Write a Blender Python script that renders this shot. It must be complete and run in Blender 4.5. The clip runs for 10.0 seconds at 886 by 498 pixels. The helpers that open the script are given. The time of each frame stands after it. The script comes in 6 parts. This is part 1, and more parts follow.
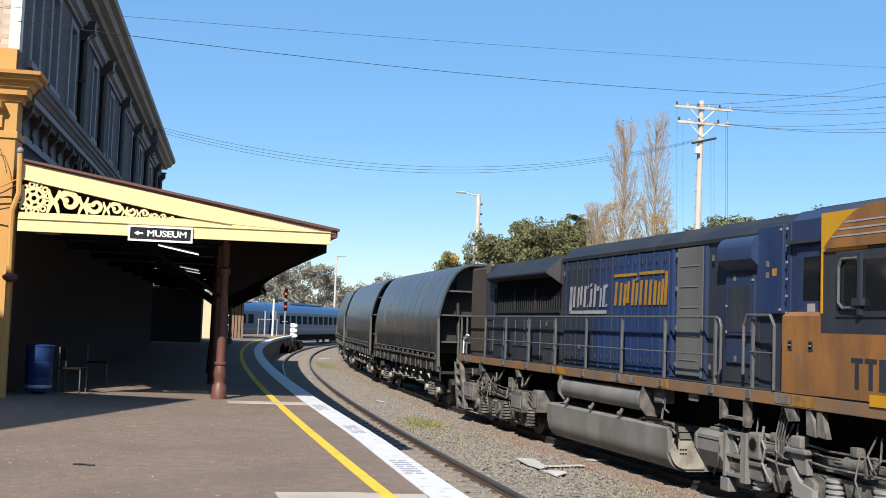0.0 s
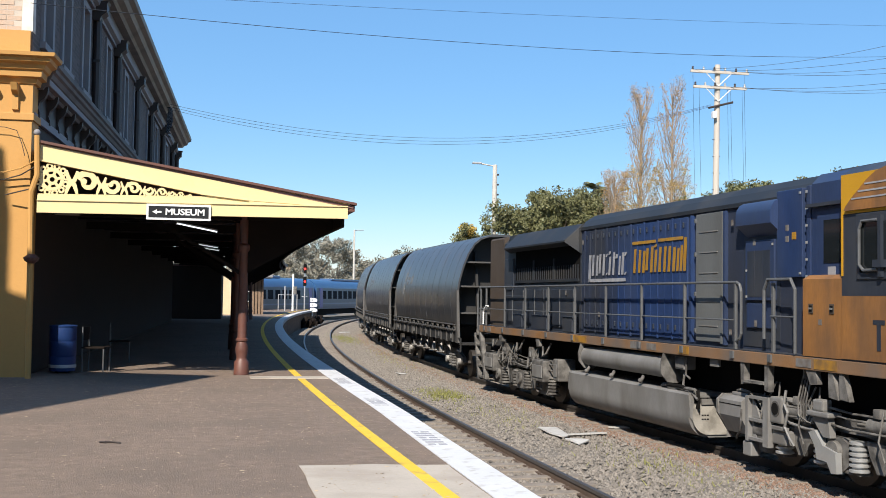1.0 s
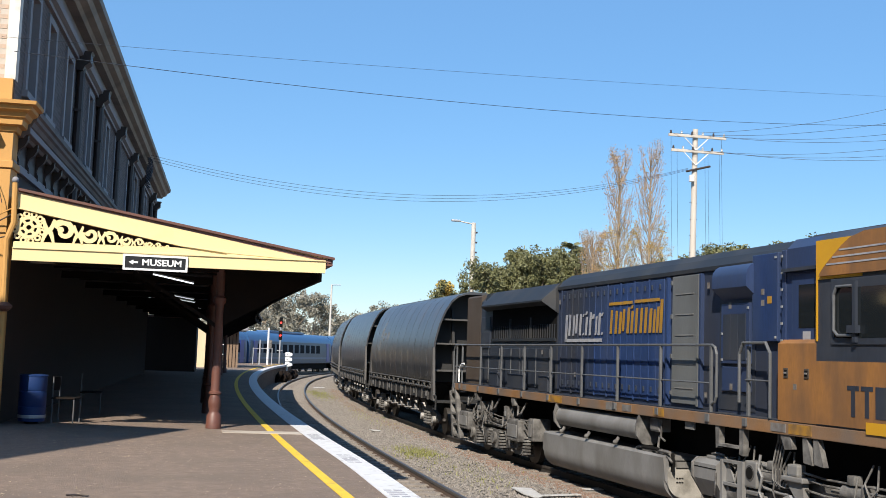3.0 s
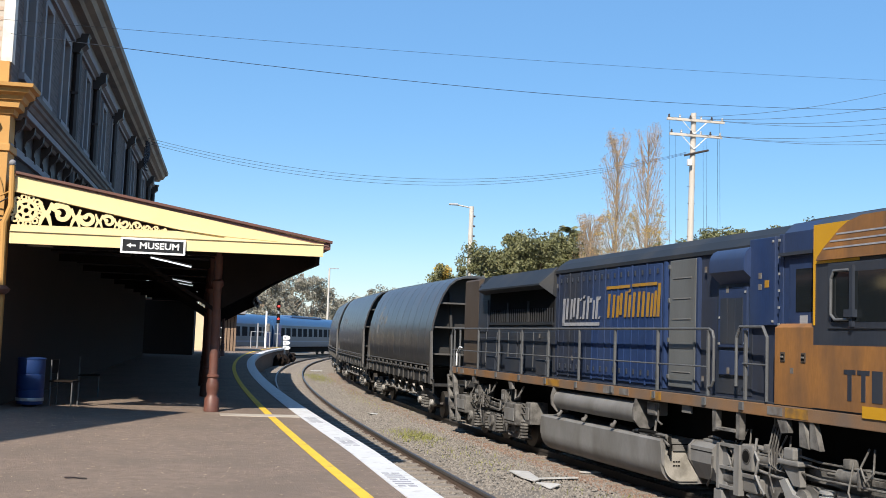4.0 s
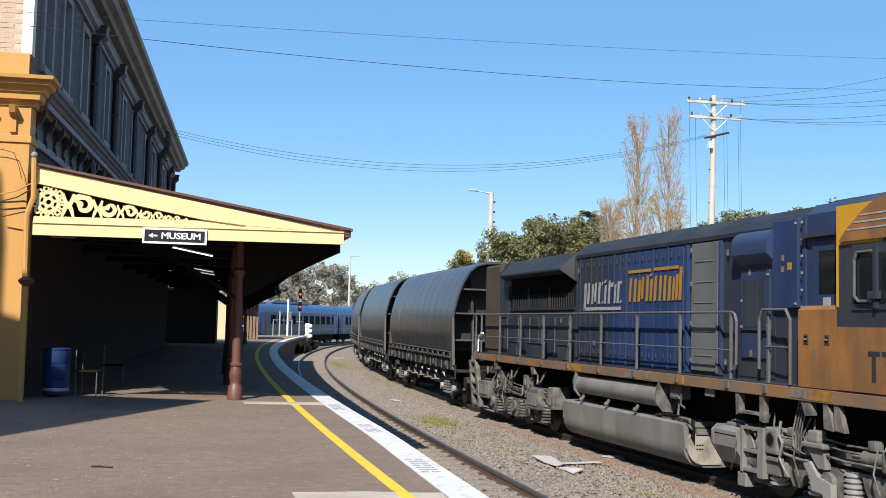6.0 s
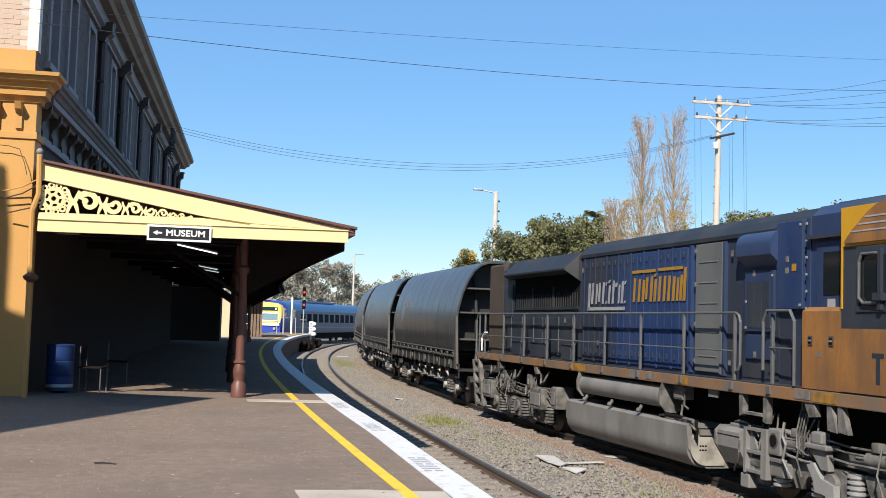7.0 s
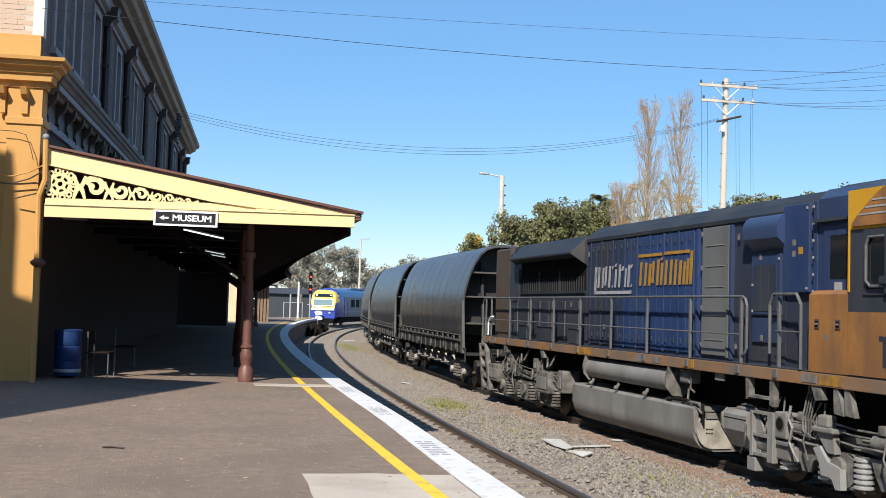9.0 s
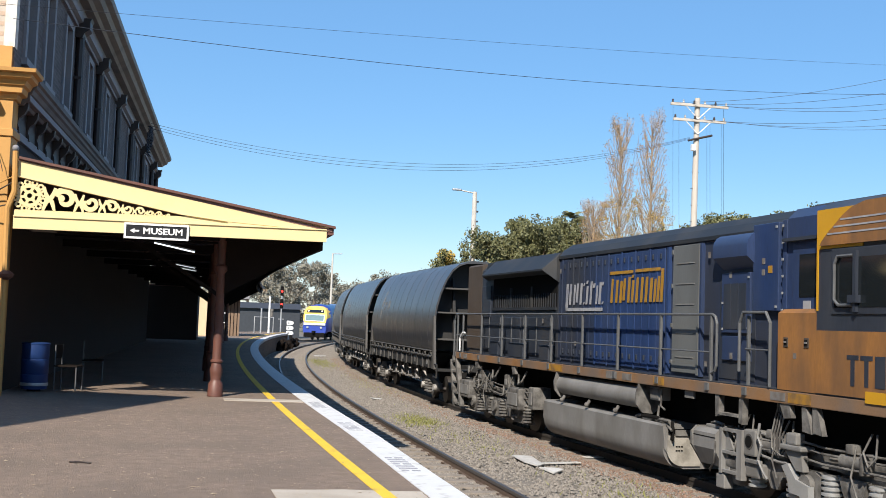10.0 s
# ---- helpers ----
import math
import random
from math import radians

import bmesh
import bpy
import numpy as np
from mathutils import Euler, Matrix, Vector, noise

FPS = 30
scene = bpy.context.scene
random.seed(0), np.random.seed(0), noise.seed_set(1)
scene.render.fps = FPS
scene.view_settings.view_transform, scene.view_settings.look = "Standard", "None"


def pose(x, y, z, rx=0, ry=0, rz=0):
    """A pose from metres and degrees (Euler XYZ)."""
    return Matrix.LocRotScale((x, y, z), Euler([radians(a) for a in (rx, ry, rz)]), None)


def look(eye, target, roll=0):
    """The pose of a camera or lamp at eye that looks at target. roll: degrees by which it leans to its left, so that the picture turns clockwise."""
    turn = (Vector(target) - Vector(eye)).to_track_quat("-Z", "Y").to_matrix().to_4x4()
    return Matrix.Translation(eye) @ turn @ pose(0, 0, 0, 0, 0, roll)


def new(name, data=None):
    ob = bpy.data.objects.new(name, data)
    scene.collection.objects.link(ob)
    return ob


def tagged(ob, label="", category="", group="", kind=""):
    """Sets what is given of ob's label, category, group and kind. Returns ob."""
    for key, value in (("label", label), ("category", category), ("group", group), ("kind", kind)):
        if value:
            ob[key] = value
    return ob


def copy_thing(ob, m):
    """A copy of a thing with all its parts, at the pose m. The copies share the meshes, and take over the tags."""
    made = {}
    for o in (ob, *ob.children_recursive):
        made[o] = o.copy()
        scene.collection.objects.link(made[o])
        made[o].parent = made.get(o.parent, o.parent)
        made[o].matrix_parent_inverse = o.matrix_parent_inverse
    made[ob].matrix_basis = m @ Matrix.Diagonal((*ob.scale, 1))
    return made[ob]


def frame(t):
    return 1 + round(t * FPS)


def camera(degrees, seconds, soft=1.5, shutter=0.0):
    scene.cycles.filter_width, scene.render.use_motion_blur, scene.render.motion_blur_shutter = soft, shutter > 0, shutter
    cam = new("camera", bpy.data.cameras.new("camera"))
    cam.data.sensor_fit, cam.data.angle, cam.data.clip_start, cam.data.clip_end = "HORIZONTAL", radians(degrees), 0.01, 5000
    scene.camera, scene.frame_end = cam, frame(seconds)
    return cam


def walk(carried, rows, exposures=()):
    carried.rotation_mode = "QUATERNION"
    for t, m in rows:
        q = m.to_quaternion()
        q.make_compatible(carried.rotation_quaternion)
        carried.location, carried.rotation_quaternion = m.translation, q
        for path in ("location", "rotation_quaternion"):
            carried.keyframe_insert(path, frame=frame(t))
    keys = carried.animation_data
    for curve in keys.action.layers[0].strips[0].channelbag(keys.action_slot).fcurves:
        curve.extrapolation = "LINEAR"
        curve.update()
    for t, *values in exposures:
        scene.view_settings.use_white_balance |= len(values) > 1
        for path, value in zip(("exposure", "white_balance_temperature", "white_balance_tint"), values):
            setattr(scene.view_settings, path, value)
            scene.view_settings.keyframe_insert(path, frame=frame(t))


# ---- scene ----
# The camera is held by hand at one spot on the platform.
CAM_ROWS = [
    (0, 93.846, -2.161, -11.31), (0.2, 93.803, -2.302, -11.241), (0.5, 93.844, -2.34, -11.8), (0.7, 93.322, -2.25, -10.724),
    (1, 92.338, -0.857, -10.306), (1.2, 93.597, -1.141, -10.335), (1.5, 94.366, -1.136, -11.063), (1.7, 93.577, -1.387, -11.67),
    (2, 93.816, -1.524, -11.645), (2.2, 94.701, -2.067, -11.624), (2.5, 95.513, -2.008, -11.505), (4, 94.491, -2.09, -11.673),
    (4.5, 94.117, -1.96, -11.384), (5, 93.872, -1.822, -11.24), (5.5, 93.781, -1.294, -10.646), (7, 93.68, -1.833, -10.359),
    (7.2, 93.767, -1.778, -10.466), (7.5, 93.15, -1.878, -10.785), (8, 93.329, -1.83, -10.656), (8.5, 92.979, -1.673, -10.546),
    (8.7, 93.239, -1.795, -10.348), (9, 92.848, -1.688, -10.027), (9.2, 92.814, -1.503, -9.259), (9.5, 93.672, -1.396, -9.988),
    (10, 93.718, -2.114, -11.506)]
cam = camera(44.0, 10.0, soft=0.85)
walk(cam, [(t, pose(0, 0, 1.58, rx, ry, rz)) for t, rx, ry, rz in CAM_ROWS])

# ---- world, sun ----
SUN_TO = Vector((-0.52, -1.03, 1.0)).normalized()
world = bpy.data.worlds.new("sky")
scene.world = world
world.use_nodes = True
wn = world.node_tree.nodes
sky = wn.new("ShaderNodeTexSky")
sky.sky_type, sky.sun_disc = "NISHITA", False
sky.sun_elevation, sky.sun_rotation = math.asin(SUN_TO.z), math.atan2(SUN_TO.x, SUN_TO.y)
sky.air_density, sky.dust_density, sky.ozone_density = 1.0, 0.0, 2.5
wn["Background"].inputs["Strength"].default_value = 0.092
hsv = wn.new("ShaderNodeHueSaturation")
hsv.inputs["Saturation"].default_value = 1.4
world.node_tree.links.new(sky.outputs["Color"], hsv.inputs["Color"])
blend = wn.new("ShaderNodeMix")
blend.data_type = "RGBA"
blend.inputs[0].default_value = 0.48
blend.inputs[7].default_value = (2.4, 4.2, 7.1, 1)
world.node_tree.links.new(hsv.outputs["Color"], blend.inputs[6])
world.node_tree.links.new(blend.outputs[2], wn["Background"].inputs["Color"])
sun = new("sun", bpy.data.lights.new("sun", "SUN"))
sun.data.energy, sun.data.angle, sun.data.color = 5.0, radians(0.5), (1.0, 0.92, 0.81)
sun.matrix_world = look(SUN_TO * 100, (0, 0, 0))
scene.view_settings.exposure = 0.6


# ---- materials ----
def mat(name, color, rough=0.6, metal=0.0, var=0.15, scale=3.0, bump=0.0, bscale=40.0, dirt=None, dirt_amount=0.0,
        dirt_scale=1.2, streak=1.0, spec=0.5, island=False, grain=0.4, brick=False):
    """Base colour broken up at two scales, a second tone in patches, fine relief."""
    m = bpy.data.materials.new(name)
    m.use_nodes = True
    nt = m.node_tree
    n, l = nt.nodes, nt.links
    b = n["Principled BSDF"]
    tc = n.new("ShaderNodeTexCoord")
    mp = n.new("ShaderNodeMapping")
    mp.inputs["Scale"].default_value = (1, 1, 1 / streak)
    l.new(tc.outputs["Object"], mp.inputs["Vector"])

    def noi(s, detail=4):
        t = n.new("ShaderNodeTexNoise")
        t.inputs["Scale"].default_value, t.inputs["Detail"].default_value = s, detail
        l.new(mp.outputs["Vector"], t.inputs["Vector"])
        return t

    def mix(a, c, fac, kind="MIX"):
        x = n.new("ShaderNodeMix")
        x.data_type, x.blend_type = "RGBA", kind
        for s, v in ((x.inputs[6], a), (x.inputs[7], c), (x.inputs[0], fac)):
            if isinstance(v, (tuple, float)):
                s.default_value = v if not isinstance(v, tuple) else (*v[:3], 1)
            else:
                l.new(v, s)
        return x.outputs[2]

    def ramp(sock, lo, hi):
        r = n.new("ShaderNodeMapRange")
        r.inputs[1].default_value, r.inputs[2].default_value = lo, hi
        l.new(sock, r.inputs[0])
        return r.outputs[0]

    dark = tuple(c * (1 - var) for c in color)
    lite = tuple(min(1, c * (1 + var)) for c in color)
    c = mix(dark, lite, ramp(noi(scale).outputs[0], 0.3, 0.7))
    g = ramp(noi(scale * 17, 3).outputs[0], 0.25, 0.75)
    c = mix(c, mix(dark, lite, g), grain)
    if brick:
        sep, com, bt = n.new("ShaderNodeSeparateXYZ"), n.new("ShaderNodeCombineXYZ"), n.new("ShaderNodeTexBrick")
        l.new(tc.outputs["Object"], sep.inputs[0])
        l.new(sep.outputs["Y"], com.inputs["X"])
        l.new(sep.outputs["Z"], com.inputs["Y"])
        l.new(com.outputs[0], bt.inputs["Vector"])
        for key, val in (("Scale", 1.0), ("Brick Width", 0.24), ("Row Height", 0.086), ("Mortar Size", 0.007), ("Bias", 0.0)):
            bt.inputs[key].default_value = val
        bt.inputs["Color1"].default_value = (*[x * 0.7 for x in color], 1)
        bt.inputs["Color2"].default_value = (*[x * 1.35 for x in color], 1)
        bt.inputs["Mortar"].default_value = (*[min(1, x * 2.0) for x in color], 1)
        c = mix(c, bt.outputs["Color"], 0.75)
    if island:
        gi = n.new("ShaderNodeNewGeometry")
        c = mix(c, mix(tuple(x * 0.55 for x in color), tuple(min(1, x * 1.5) for x in color), gi.outputs["Random Per Island"]), 0.65)
    if dirt:
        d = ramp(noi(dirt_scale, 6).outputs[0], 0.62 - 0.35 * dirt_amount, 0.72 - 0.1 * dirt_amount)
        mm = n.new("ShaderNodeMath")
        mm.operation = "MULTIPLY"
        mm.inputs[1].default_value = min(1, 0.55 + 0.4 * dirt_amount)
        l.new(d, mm.inputs[0])
        c = mix(c, dirt, mm.outputs[0])
    l.new(c, b.inputs["Base Color"])
    b.inputs["Roughness"].default_value, b.inputs["Metallic"].default_value = rough, metal
    b.inputs["Specular IOR Level"].default_value = spec
    if bump:
        bp = n.new("ShaderNodeBump")
        bp.inputs["Strength"].default_value, bp.inputs["Distance"].default_value = bump, 0.02
        l.new(noi(bscale, 5).outputs[0], bp.inputs["Height"])
        l.new(bp.outputs[0], b.inputs["Normal"])
    return m


def glow(name, color, strength):
    m = bpy.data.materials.new(name)
    m.use_nodes = True
    b = m.node_tree.nodes["Principled BSDF"]
    b.inputs["Base Color"].default_value = (*color, 1)
    b.inputs["Emission Color"].default_value = (*color, 1)
    b.inputs["Emission Strength"].default_value = strength
    return m


ASPHALT = mat("asphalt", (0.2, 0.148, 0.112), 0.92, var=0.6, scale=6.5, bump=0.9, bscale=70, dirt=(0.155, 0.117, 0.09), dirt_amount=0.5, dirt_scale=0.7, grain=0.75)
CONCRETE = mat("concrete", (0.42, 0.37, 0.31), 0.9, var=0.12, scale=1.5, bump=0.3, bscale=60, dirt=(0.3, 0.25, 0.2), dirt_amount=0.35)
WHITE_EDGE = mat("white_edge_paint", (0.58, 0.58, 0.58), 0.75, var=0.08, scale=2, bump=0.2, bscale=60, dirt=(0.36, 0.33, 0.29), dirt_amount=0.22, dirt_scale=7)
YELLOW_LINE = mat("yellow_line_paint", (0.72, 0.47, 0.03), 0.7, var=0.1, scale=3, bump=0.2, dirt=(0.3, 0.22, 0.08), dirt_amount=0.2, dirt_scale=4)
GRAVEL = mat("gravel", (0.155, 0.137, 0.115), 0.95, var=0.4, scale=1.8, bump=1.0, bscale=22, dirt=(0.13, 0.115, 0.1), dirt_amount=0.4, dirt_scale=0.8)
STONES = mat("ballast_stone", (0.18, 0.16, 0.138), 0.95, var=0.25, scale=5, bump=0.3, bscale=30, island=True)
SOIL = mat("dry_soil", (0.2, 0.165, 0.12), 0.95, var=0.25, scale=0.05, bump=0.4, bscale=5, dirt=(0.13, 0.14, 0.07), dirt_amount=0.6, dirt_scale=0.03)
GRASS = mat("grass", (0.2, 0.2, 0.06), 0.9, var=0.3, scale=4, island=True)
RUST_RAIL = mat("rusty_rail_steel", (0.12, 0.085, 0.065), 0.7, 0.3, var=0.2, scale=5)
RAIL_TOP = mat("polished_rail_head", (0.16, 0.15, 0.145), 0.5, 0.8, var=0.1, scale=6)
SLEEPER = mat("weathered_sleeper", (0.2, 0.17, 0.14), 0.95, var=0.25, scale=4, bump=0.5, bscale=25, streak=1)
OCHRE = mat("ochre_render", (0.5, 0.265, 0.075), 0.75, var=0.06, scale=0.9, bump=0.1, bscale=30, dirt=(0.42, 0.22, 0.06), dirt_amount=0.15, dirt_scale=0.8)
CREAM = mat("cream_paint", (0.7, 0.565, 0.29), 0.6, var=0.03, scale=1.2, bump=0.08, bscale=30, dirt=(0.7, 0.55, 0.24), dirt_amount=0.15, dirt_scale=1.5)
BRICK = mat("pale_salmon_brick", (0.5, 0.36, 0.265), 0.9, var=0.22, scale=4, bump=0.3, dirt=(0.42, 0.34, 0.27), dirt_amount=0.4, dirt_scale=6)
MORTAR = mat("mortar", (0.5, 0.44, 0.37), 0.95, var=0.1)
# The side wall's shade is put into this darker, greyer brick colour.
SHADED_BRICK = mat("shade_toned_brick", (0.095, 0.08, 0.075), 0.9, var=0.2, scale=2.5, bump=0.3, bscale=20, brick=True)
GREY_TRIM = mat("grey_painted_trim", (0.22, 0.215, 0.225), 0.7, var=0.08, scale=2, dirt=(0.27, 0.25, 0.24), dirt_amount=0.25)
TAN_TRIM = mat("stone_coloured_gutter", (0.2, 0.17, 0.135), 0.6, var=0.15, scale=2, dirt=(0.11, 0.095, 0.08), dirt_amount=0.4, streak=3)
CORNICE = mat("weathered_cornice_paint", (0.13, 0.112, 0.098), 0.75, var=0.15, scale=2, dirt=(0.08, 0.07, 0.062), dirt_amount=0.4)
BRACKET_WOOD = mat("dark_brown_bracket", (0.035, 0.021, 0.014), 0.6, var=0.2, scale=3)
WHITE_TRIM = mat("white_quoin_paint", (0.72, 0.68, 0.6), 0.8, var=0.1, scale=3, dirt=(0.45, 0.42, 0.38), dirt_amount=0.4, dirt_scale=4)
DARK_PIPE = mat("dark_brown_pipe", (0.035, 0.025, 0.022), 0.5, var=0.2)
MAROON = mat("maroon_iron_paint", (0.125, 0.05, 0.035), 0.5, var=0.18, scale=3, dirt=(0.085, 0.042, 0.034), dirt_amount=0.45, dirt_scale=6)
ROOF_IRON = mat("corrugated_iron", (0.22, 0.12, 0.1), 0.55, 0.3, var=0.15, scale=2)
# Dark brown, with the shade of the canopy underside put into the colour.
DARK_SHADE_TIMBER = mat("dark_shade_timber", (0.013, 0.009, 0.007), 0.85, var=0.25, scale=3, spec=0.15)
# Near-black brown carries the gloom under the canopy in its colour.
SHADE_BROWN = mat("shade_darkened_wall", (0.028, 0.016, 0.011), 0.8, var=0.15, scale=1.5)
LOCO_BLUE = mat("grimy_navy_paint", (0.02, 0.042, 0.118), 0.42, var=0.35, scale=1.6, dirt=(0.034, 0.04, 0.052), dirt_amount=0.55, dirt_scale=0.8, streak=4)
LOCO_DULL = mat("sooty_navy_paint", (0.021, 0.032, 0.066), 0.5, var=0.35, scale=1.6, dirt=(0.032, 0.034, 0.04), dirt_amount=0.6, dirt_scale=0.9, streak=4)
LOCO_DARK = mat("sooty_dark_paint", (0.027, 0.033, 0.046), 0.45, var=0.35, scale=1.2, dirt=(0.044, 0.043, 0.044), dirt_amount=0.45, streak=4)
LOCO_ROOF = mat("sooty_roof_paint", (0.014, 0.017, 0.022), 0.6, var=0.2, scale=1.0, dirt=(0.035, 0.033, 0.03), dirt_amount=0.4)
LOCO_ORANGE = mat("dusty_orange_yellow_paint", (0.27, 0.12, 0.032), 0.6, var=0.3, scale=1.3, bump=0.08, bscale=30, dirt=(0.12, 0.066, 0.034), dirt_amount=0.75, dirt_scale=1.9, streak=3)
SILL_ORANGE = mat("grimy_orange_sill_paint", (0.25, 0.125, 0.045), 0.65, var=0.35, scale=2.2, bump=0.12, bscale=30, dirt=(0.12, 0.1, 0.085), dirt_amount=0.8, dirt_scale=1.1)
LOCO_YELLOW = mat("bright_yellow_paint", (0.5, 0.26, 0.012), 0.5, var=0.06, scale=2)
SILL_YELLOW = mat("grimy_yellow_patch", (0.34, 0.17, 0.02), 0.6, var=0.15, scale=3, dirt=(0.12, 0.075, 0.04), dirt_amount=0.55, dirt_scale=5)
STENCIL = mat("grimy_white_stencil", (0.17, 0.16, 0.15), 0.7, var=0.2, scale=4, dirt=(0.1, 0.075, 0.055), dirt_amount=0.6, dirt_scale=7)
LOCO_GREY = mat("grey_door_paint", (0.115, 0.12, 0.118), 0.5, var=0.16, scale=2, dirt=(0.085, 0.083, 0.078), dirt_amount=0.4, streak=3)
BROWN_PANEL = mat("rusty_brown_panel", (0.06, 0.043, 0.03), 0.7, var=0.2, scale=2, dirt=(0.07, 0.055, 0.045), dirt_amount=0.4)
TANK_GREY = mat("dusty_grey_tank_paint", (0.185, 0.18, 0.172), 0.6, var=0.16, scale=1.6, bump=0.1, bscale=18, dirt=(0.12, 0.112, 0.1), dirt_amount=0.5, dirt_scale=1.8, streak=2)
BOGIE_GREY = mat("dusty_bogie_steel", (0.16, 0.152, 0.14), 0.8, 0.1, var=0.35, scale=4, bump=0.2, bscale=25, dirt=(0.035, 0.031, 0.028), dirt_amount=0.7, dirt_scale=5)
# Grime black, also used where shade in recesses and underneath is painted.
BLACK_GRIME_SHADE = mat("black_grime_shade", (0.009, 0.0085, 0.008), 0.9, var=0.3, scale=3, spec=0.1)
STEEL_RAIL = mat("worn_handrail_steel", (0.112, 0.115, 0.118), 0.5, 0.2, var=0.25, scale=4)
PALE_STEEL = mat("dust_whitened_steel", (0.36, 0.345, 0.32), 0.75, 0.1, var=0.3, scale=5, dirt=(0.1, 0.09, 0.08), dirt_amount=0.5, dirt_scale=8)
BRIGHT_STEEL = mat("scuffed_bright_steel", (0.5, 0.5, 0.49), 0.4, 0.6, var=0.1, scale=5)
DARK_GLASS = mat("dark_glass", (0.012, 0.015, 0.017), 0.08, var=0.05, spec=0.8)
LETTER_WHITE = mat("worn_white_letters", (0.3, 0.3, 0.31), 0.6, var=0.1, scale=3, dirt=(0.16, 0.17, 0.22), dirt_amount=0.4, dirt_scale=4)
LETTER_GOLD = mat("worn_gold_letters", (0.33, 0.17, 0.015), 0.6, var=0.1, scale=3, dirt=(0.2, 0.13, 0.06), dirt_amount=0.35, dirt_scale=4)
# Grime streaks are browned to stand in for the sunlit station's reflection.
HOPPER = mat("grimy_warm_sheen_hopper", (0.056, 0.056, 0.059), 0.32, var=0.4, scale=1.6, bump=0.4, bscale=2.2, dirt=(0.085, 0.06, 0.047), dirt_amount=0.25, dirt_scale=2.2, streak=7)
HOPPER_IN = mat("hopper_end_steel", (0.018, 0.017, 0.016), 0.7, var=0.25, scale=2)
HOPPER_RIB = mat("hopper_rib_steel", (0.075, 0.07, 0.064), 0.6, var=0.2, scale=2)
WHEEL = mat("worn_wheel_steel", (0.07, 0.062, 0.055), 0.5, 0.5, var=0.2)
WHITE_METAL = mat("white_enamel", (0.75, 0.75, 0.74), 0.5, var=0.05)
GALV = mat("galvanised_steel", (0.42, 0.43, 0.44), 0.5, 0.5, var=0.1)
COACH_GLASS = mat("dim_coach_glass", (0.006, 0.009, 0.016), 0.65, var=0.1, spec=0.05)
TRAIN_BLUE = mat("blue_train_paint", (0.03, 0.09, 0.21), 0.3, var=0.06, scale=0.7, dirt=(0.05, 0.09, 0.18), dirt_amount=0.3)
TRAIN_TEAL = mat("blue_grey_train_side", (0.045, 0.082, 0.135), 0.4, 0.2, var=0.12, scale=0.7)
TRAIN_NAVY = mat("deep_blue_train_front", (0.02, 0.045, 0.28), 0.3, var=0.05)
TRAIN_YELLOW = mat("yellow_train_front", (0.72, 0.47, 0.07), 0.4, var=0.08, dirt=(0.5, 0.38, 0.16), dirt_amount=0.4, dirt_scale=3)
SIGN_BLACK = mat("black_enamel_sign", (0.016, 0.016, 0.017), 0.35, var=0.1)
BIN_BLUE = mat("blue_plastic_bin", (0.01, 0.035, 0.13), 0.5, var=0.06)
POLE_WOOD = mat("bleached_pole_timber", (0.48, 0.43, 0.37), 0.9, var=0.15, scale=2, streak=8, bump=0.3)
POLE_CONC = mat("pale_concrete_pole", (0.5, 0.47, 0.42), 0.85, var=0.1)
WIRE = mat("black_wire", (0.03, 0.035, 0.045), 0.6, var=0.05)
BARK = mat("pale_bark", (0.32, 0.25, 0.18), 0.9, var=0.3, scale=3, bump=0.4)
LEAF_DARK = mat("dark_evergreen_leaves", (0.135, 0.135, 0.055), 0.6, var=0.3, scale=0.7, island=True)
LEAF_GUM = mat("grey_green_gum_leaves", (0.225, 0.21, 0.165), 0.65, var=0.25, scale=0.5, island=True)
LEAF_YELLOW = mat("yellow_autumn_leaves", (0.4, 0.27, 0.05), 0.6, var=0.25, scale=0.7, island=True)
TWIG = mat("bare_poplar_twigs", (0.3, 0.23, 0.165), 0.9, var=0.2, scale=2)
LEAF_BROWN = mat("golden_brown_dry_leaves", (0.36, 0.22, 0.085), 0.7, var=0.3, scale=0.8, island=True)
SIGNAL_RED = glow("red_signal_light", (1.0, 0.04, 0.03), 1.6)
LAMP_GLOW = glow("headlamp", (1.0, 0.9, 0.7), 0.8)
TUBE_GLOW = glow("daylit_skylight", (0.85, 0.9, 1.0), 0.0)


# ---- mesh helpers ----
def box(bm, x0, x1, y0, y1, z0, z1, bevel=0.0):
    r = bmesh.ops.create_cube(bm, size=1, matrix=Matrix.LocRotScale(((x0 + x1) / 2, (y0 + y1) / 2, (z0 + z1) / 2), None, (abs(x1 - x0), abs(y1 - y0), abs(z1 - z0))))
    if bevel:
        es = {e for v in r["verts"] for e in v.link_edges}
        bmesh.ops.bevel(bm, geom=list(es), offset=bevel, segments=2, affect="EDGES", profile=0.6)
    return bm


def rod(bm, a, b, r0, r1=None, seg=10):
    a, b = Vector(a), Vector(b)
    d = b - a
    m = Matrix.Translation((a + b) / 2) @ d.to_track_quat("Z", "Y").to_matrix().to_4x4()
    bmesh.ops.create_cone(bm, cap_ends=True, segments=seg, radius1=r0, radius2=r0 if r1 is None else r1, depth=d.length, matrix=m)
    return bm


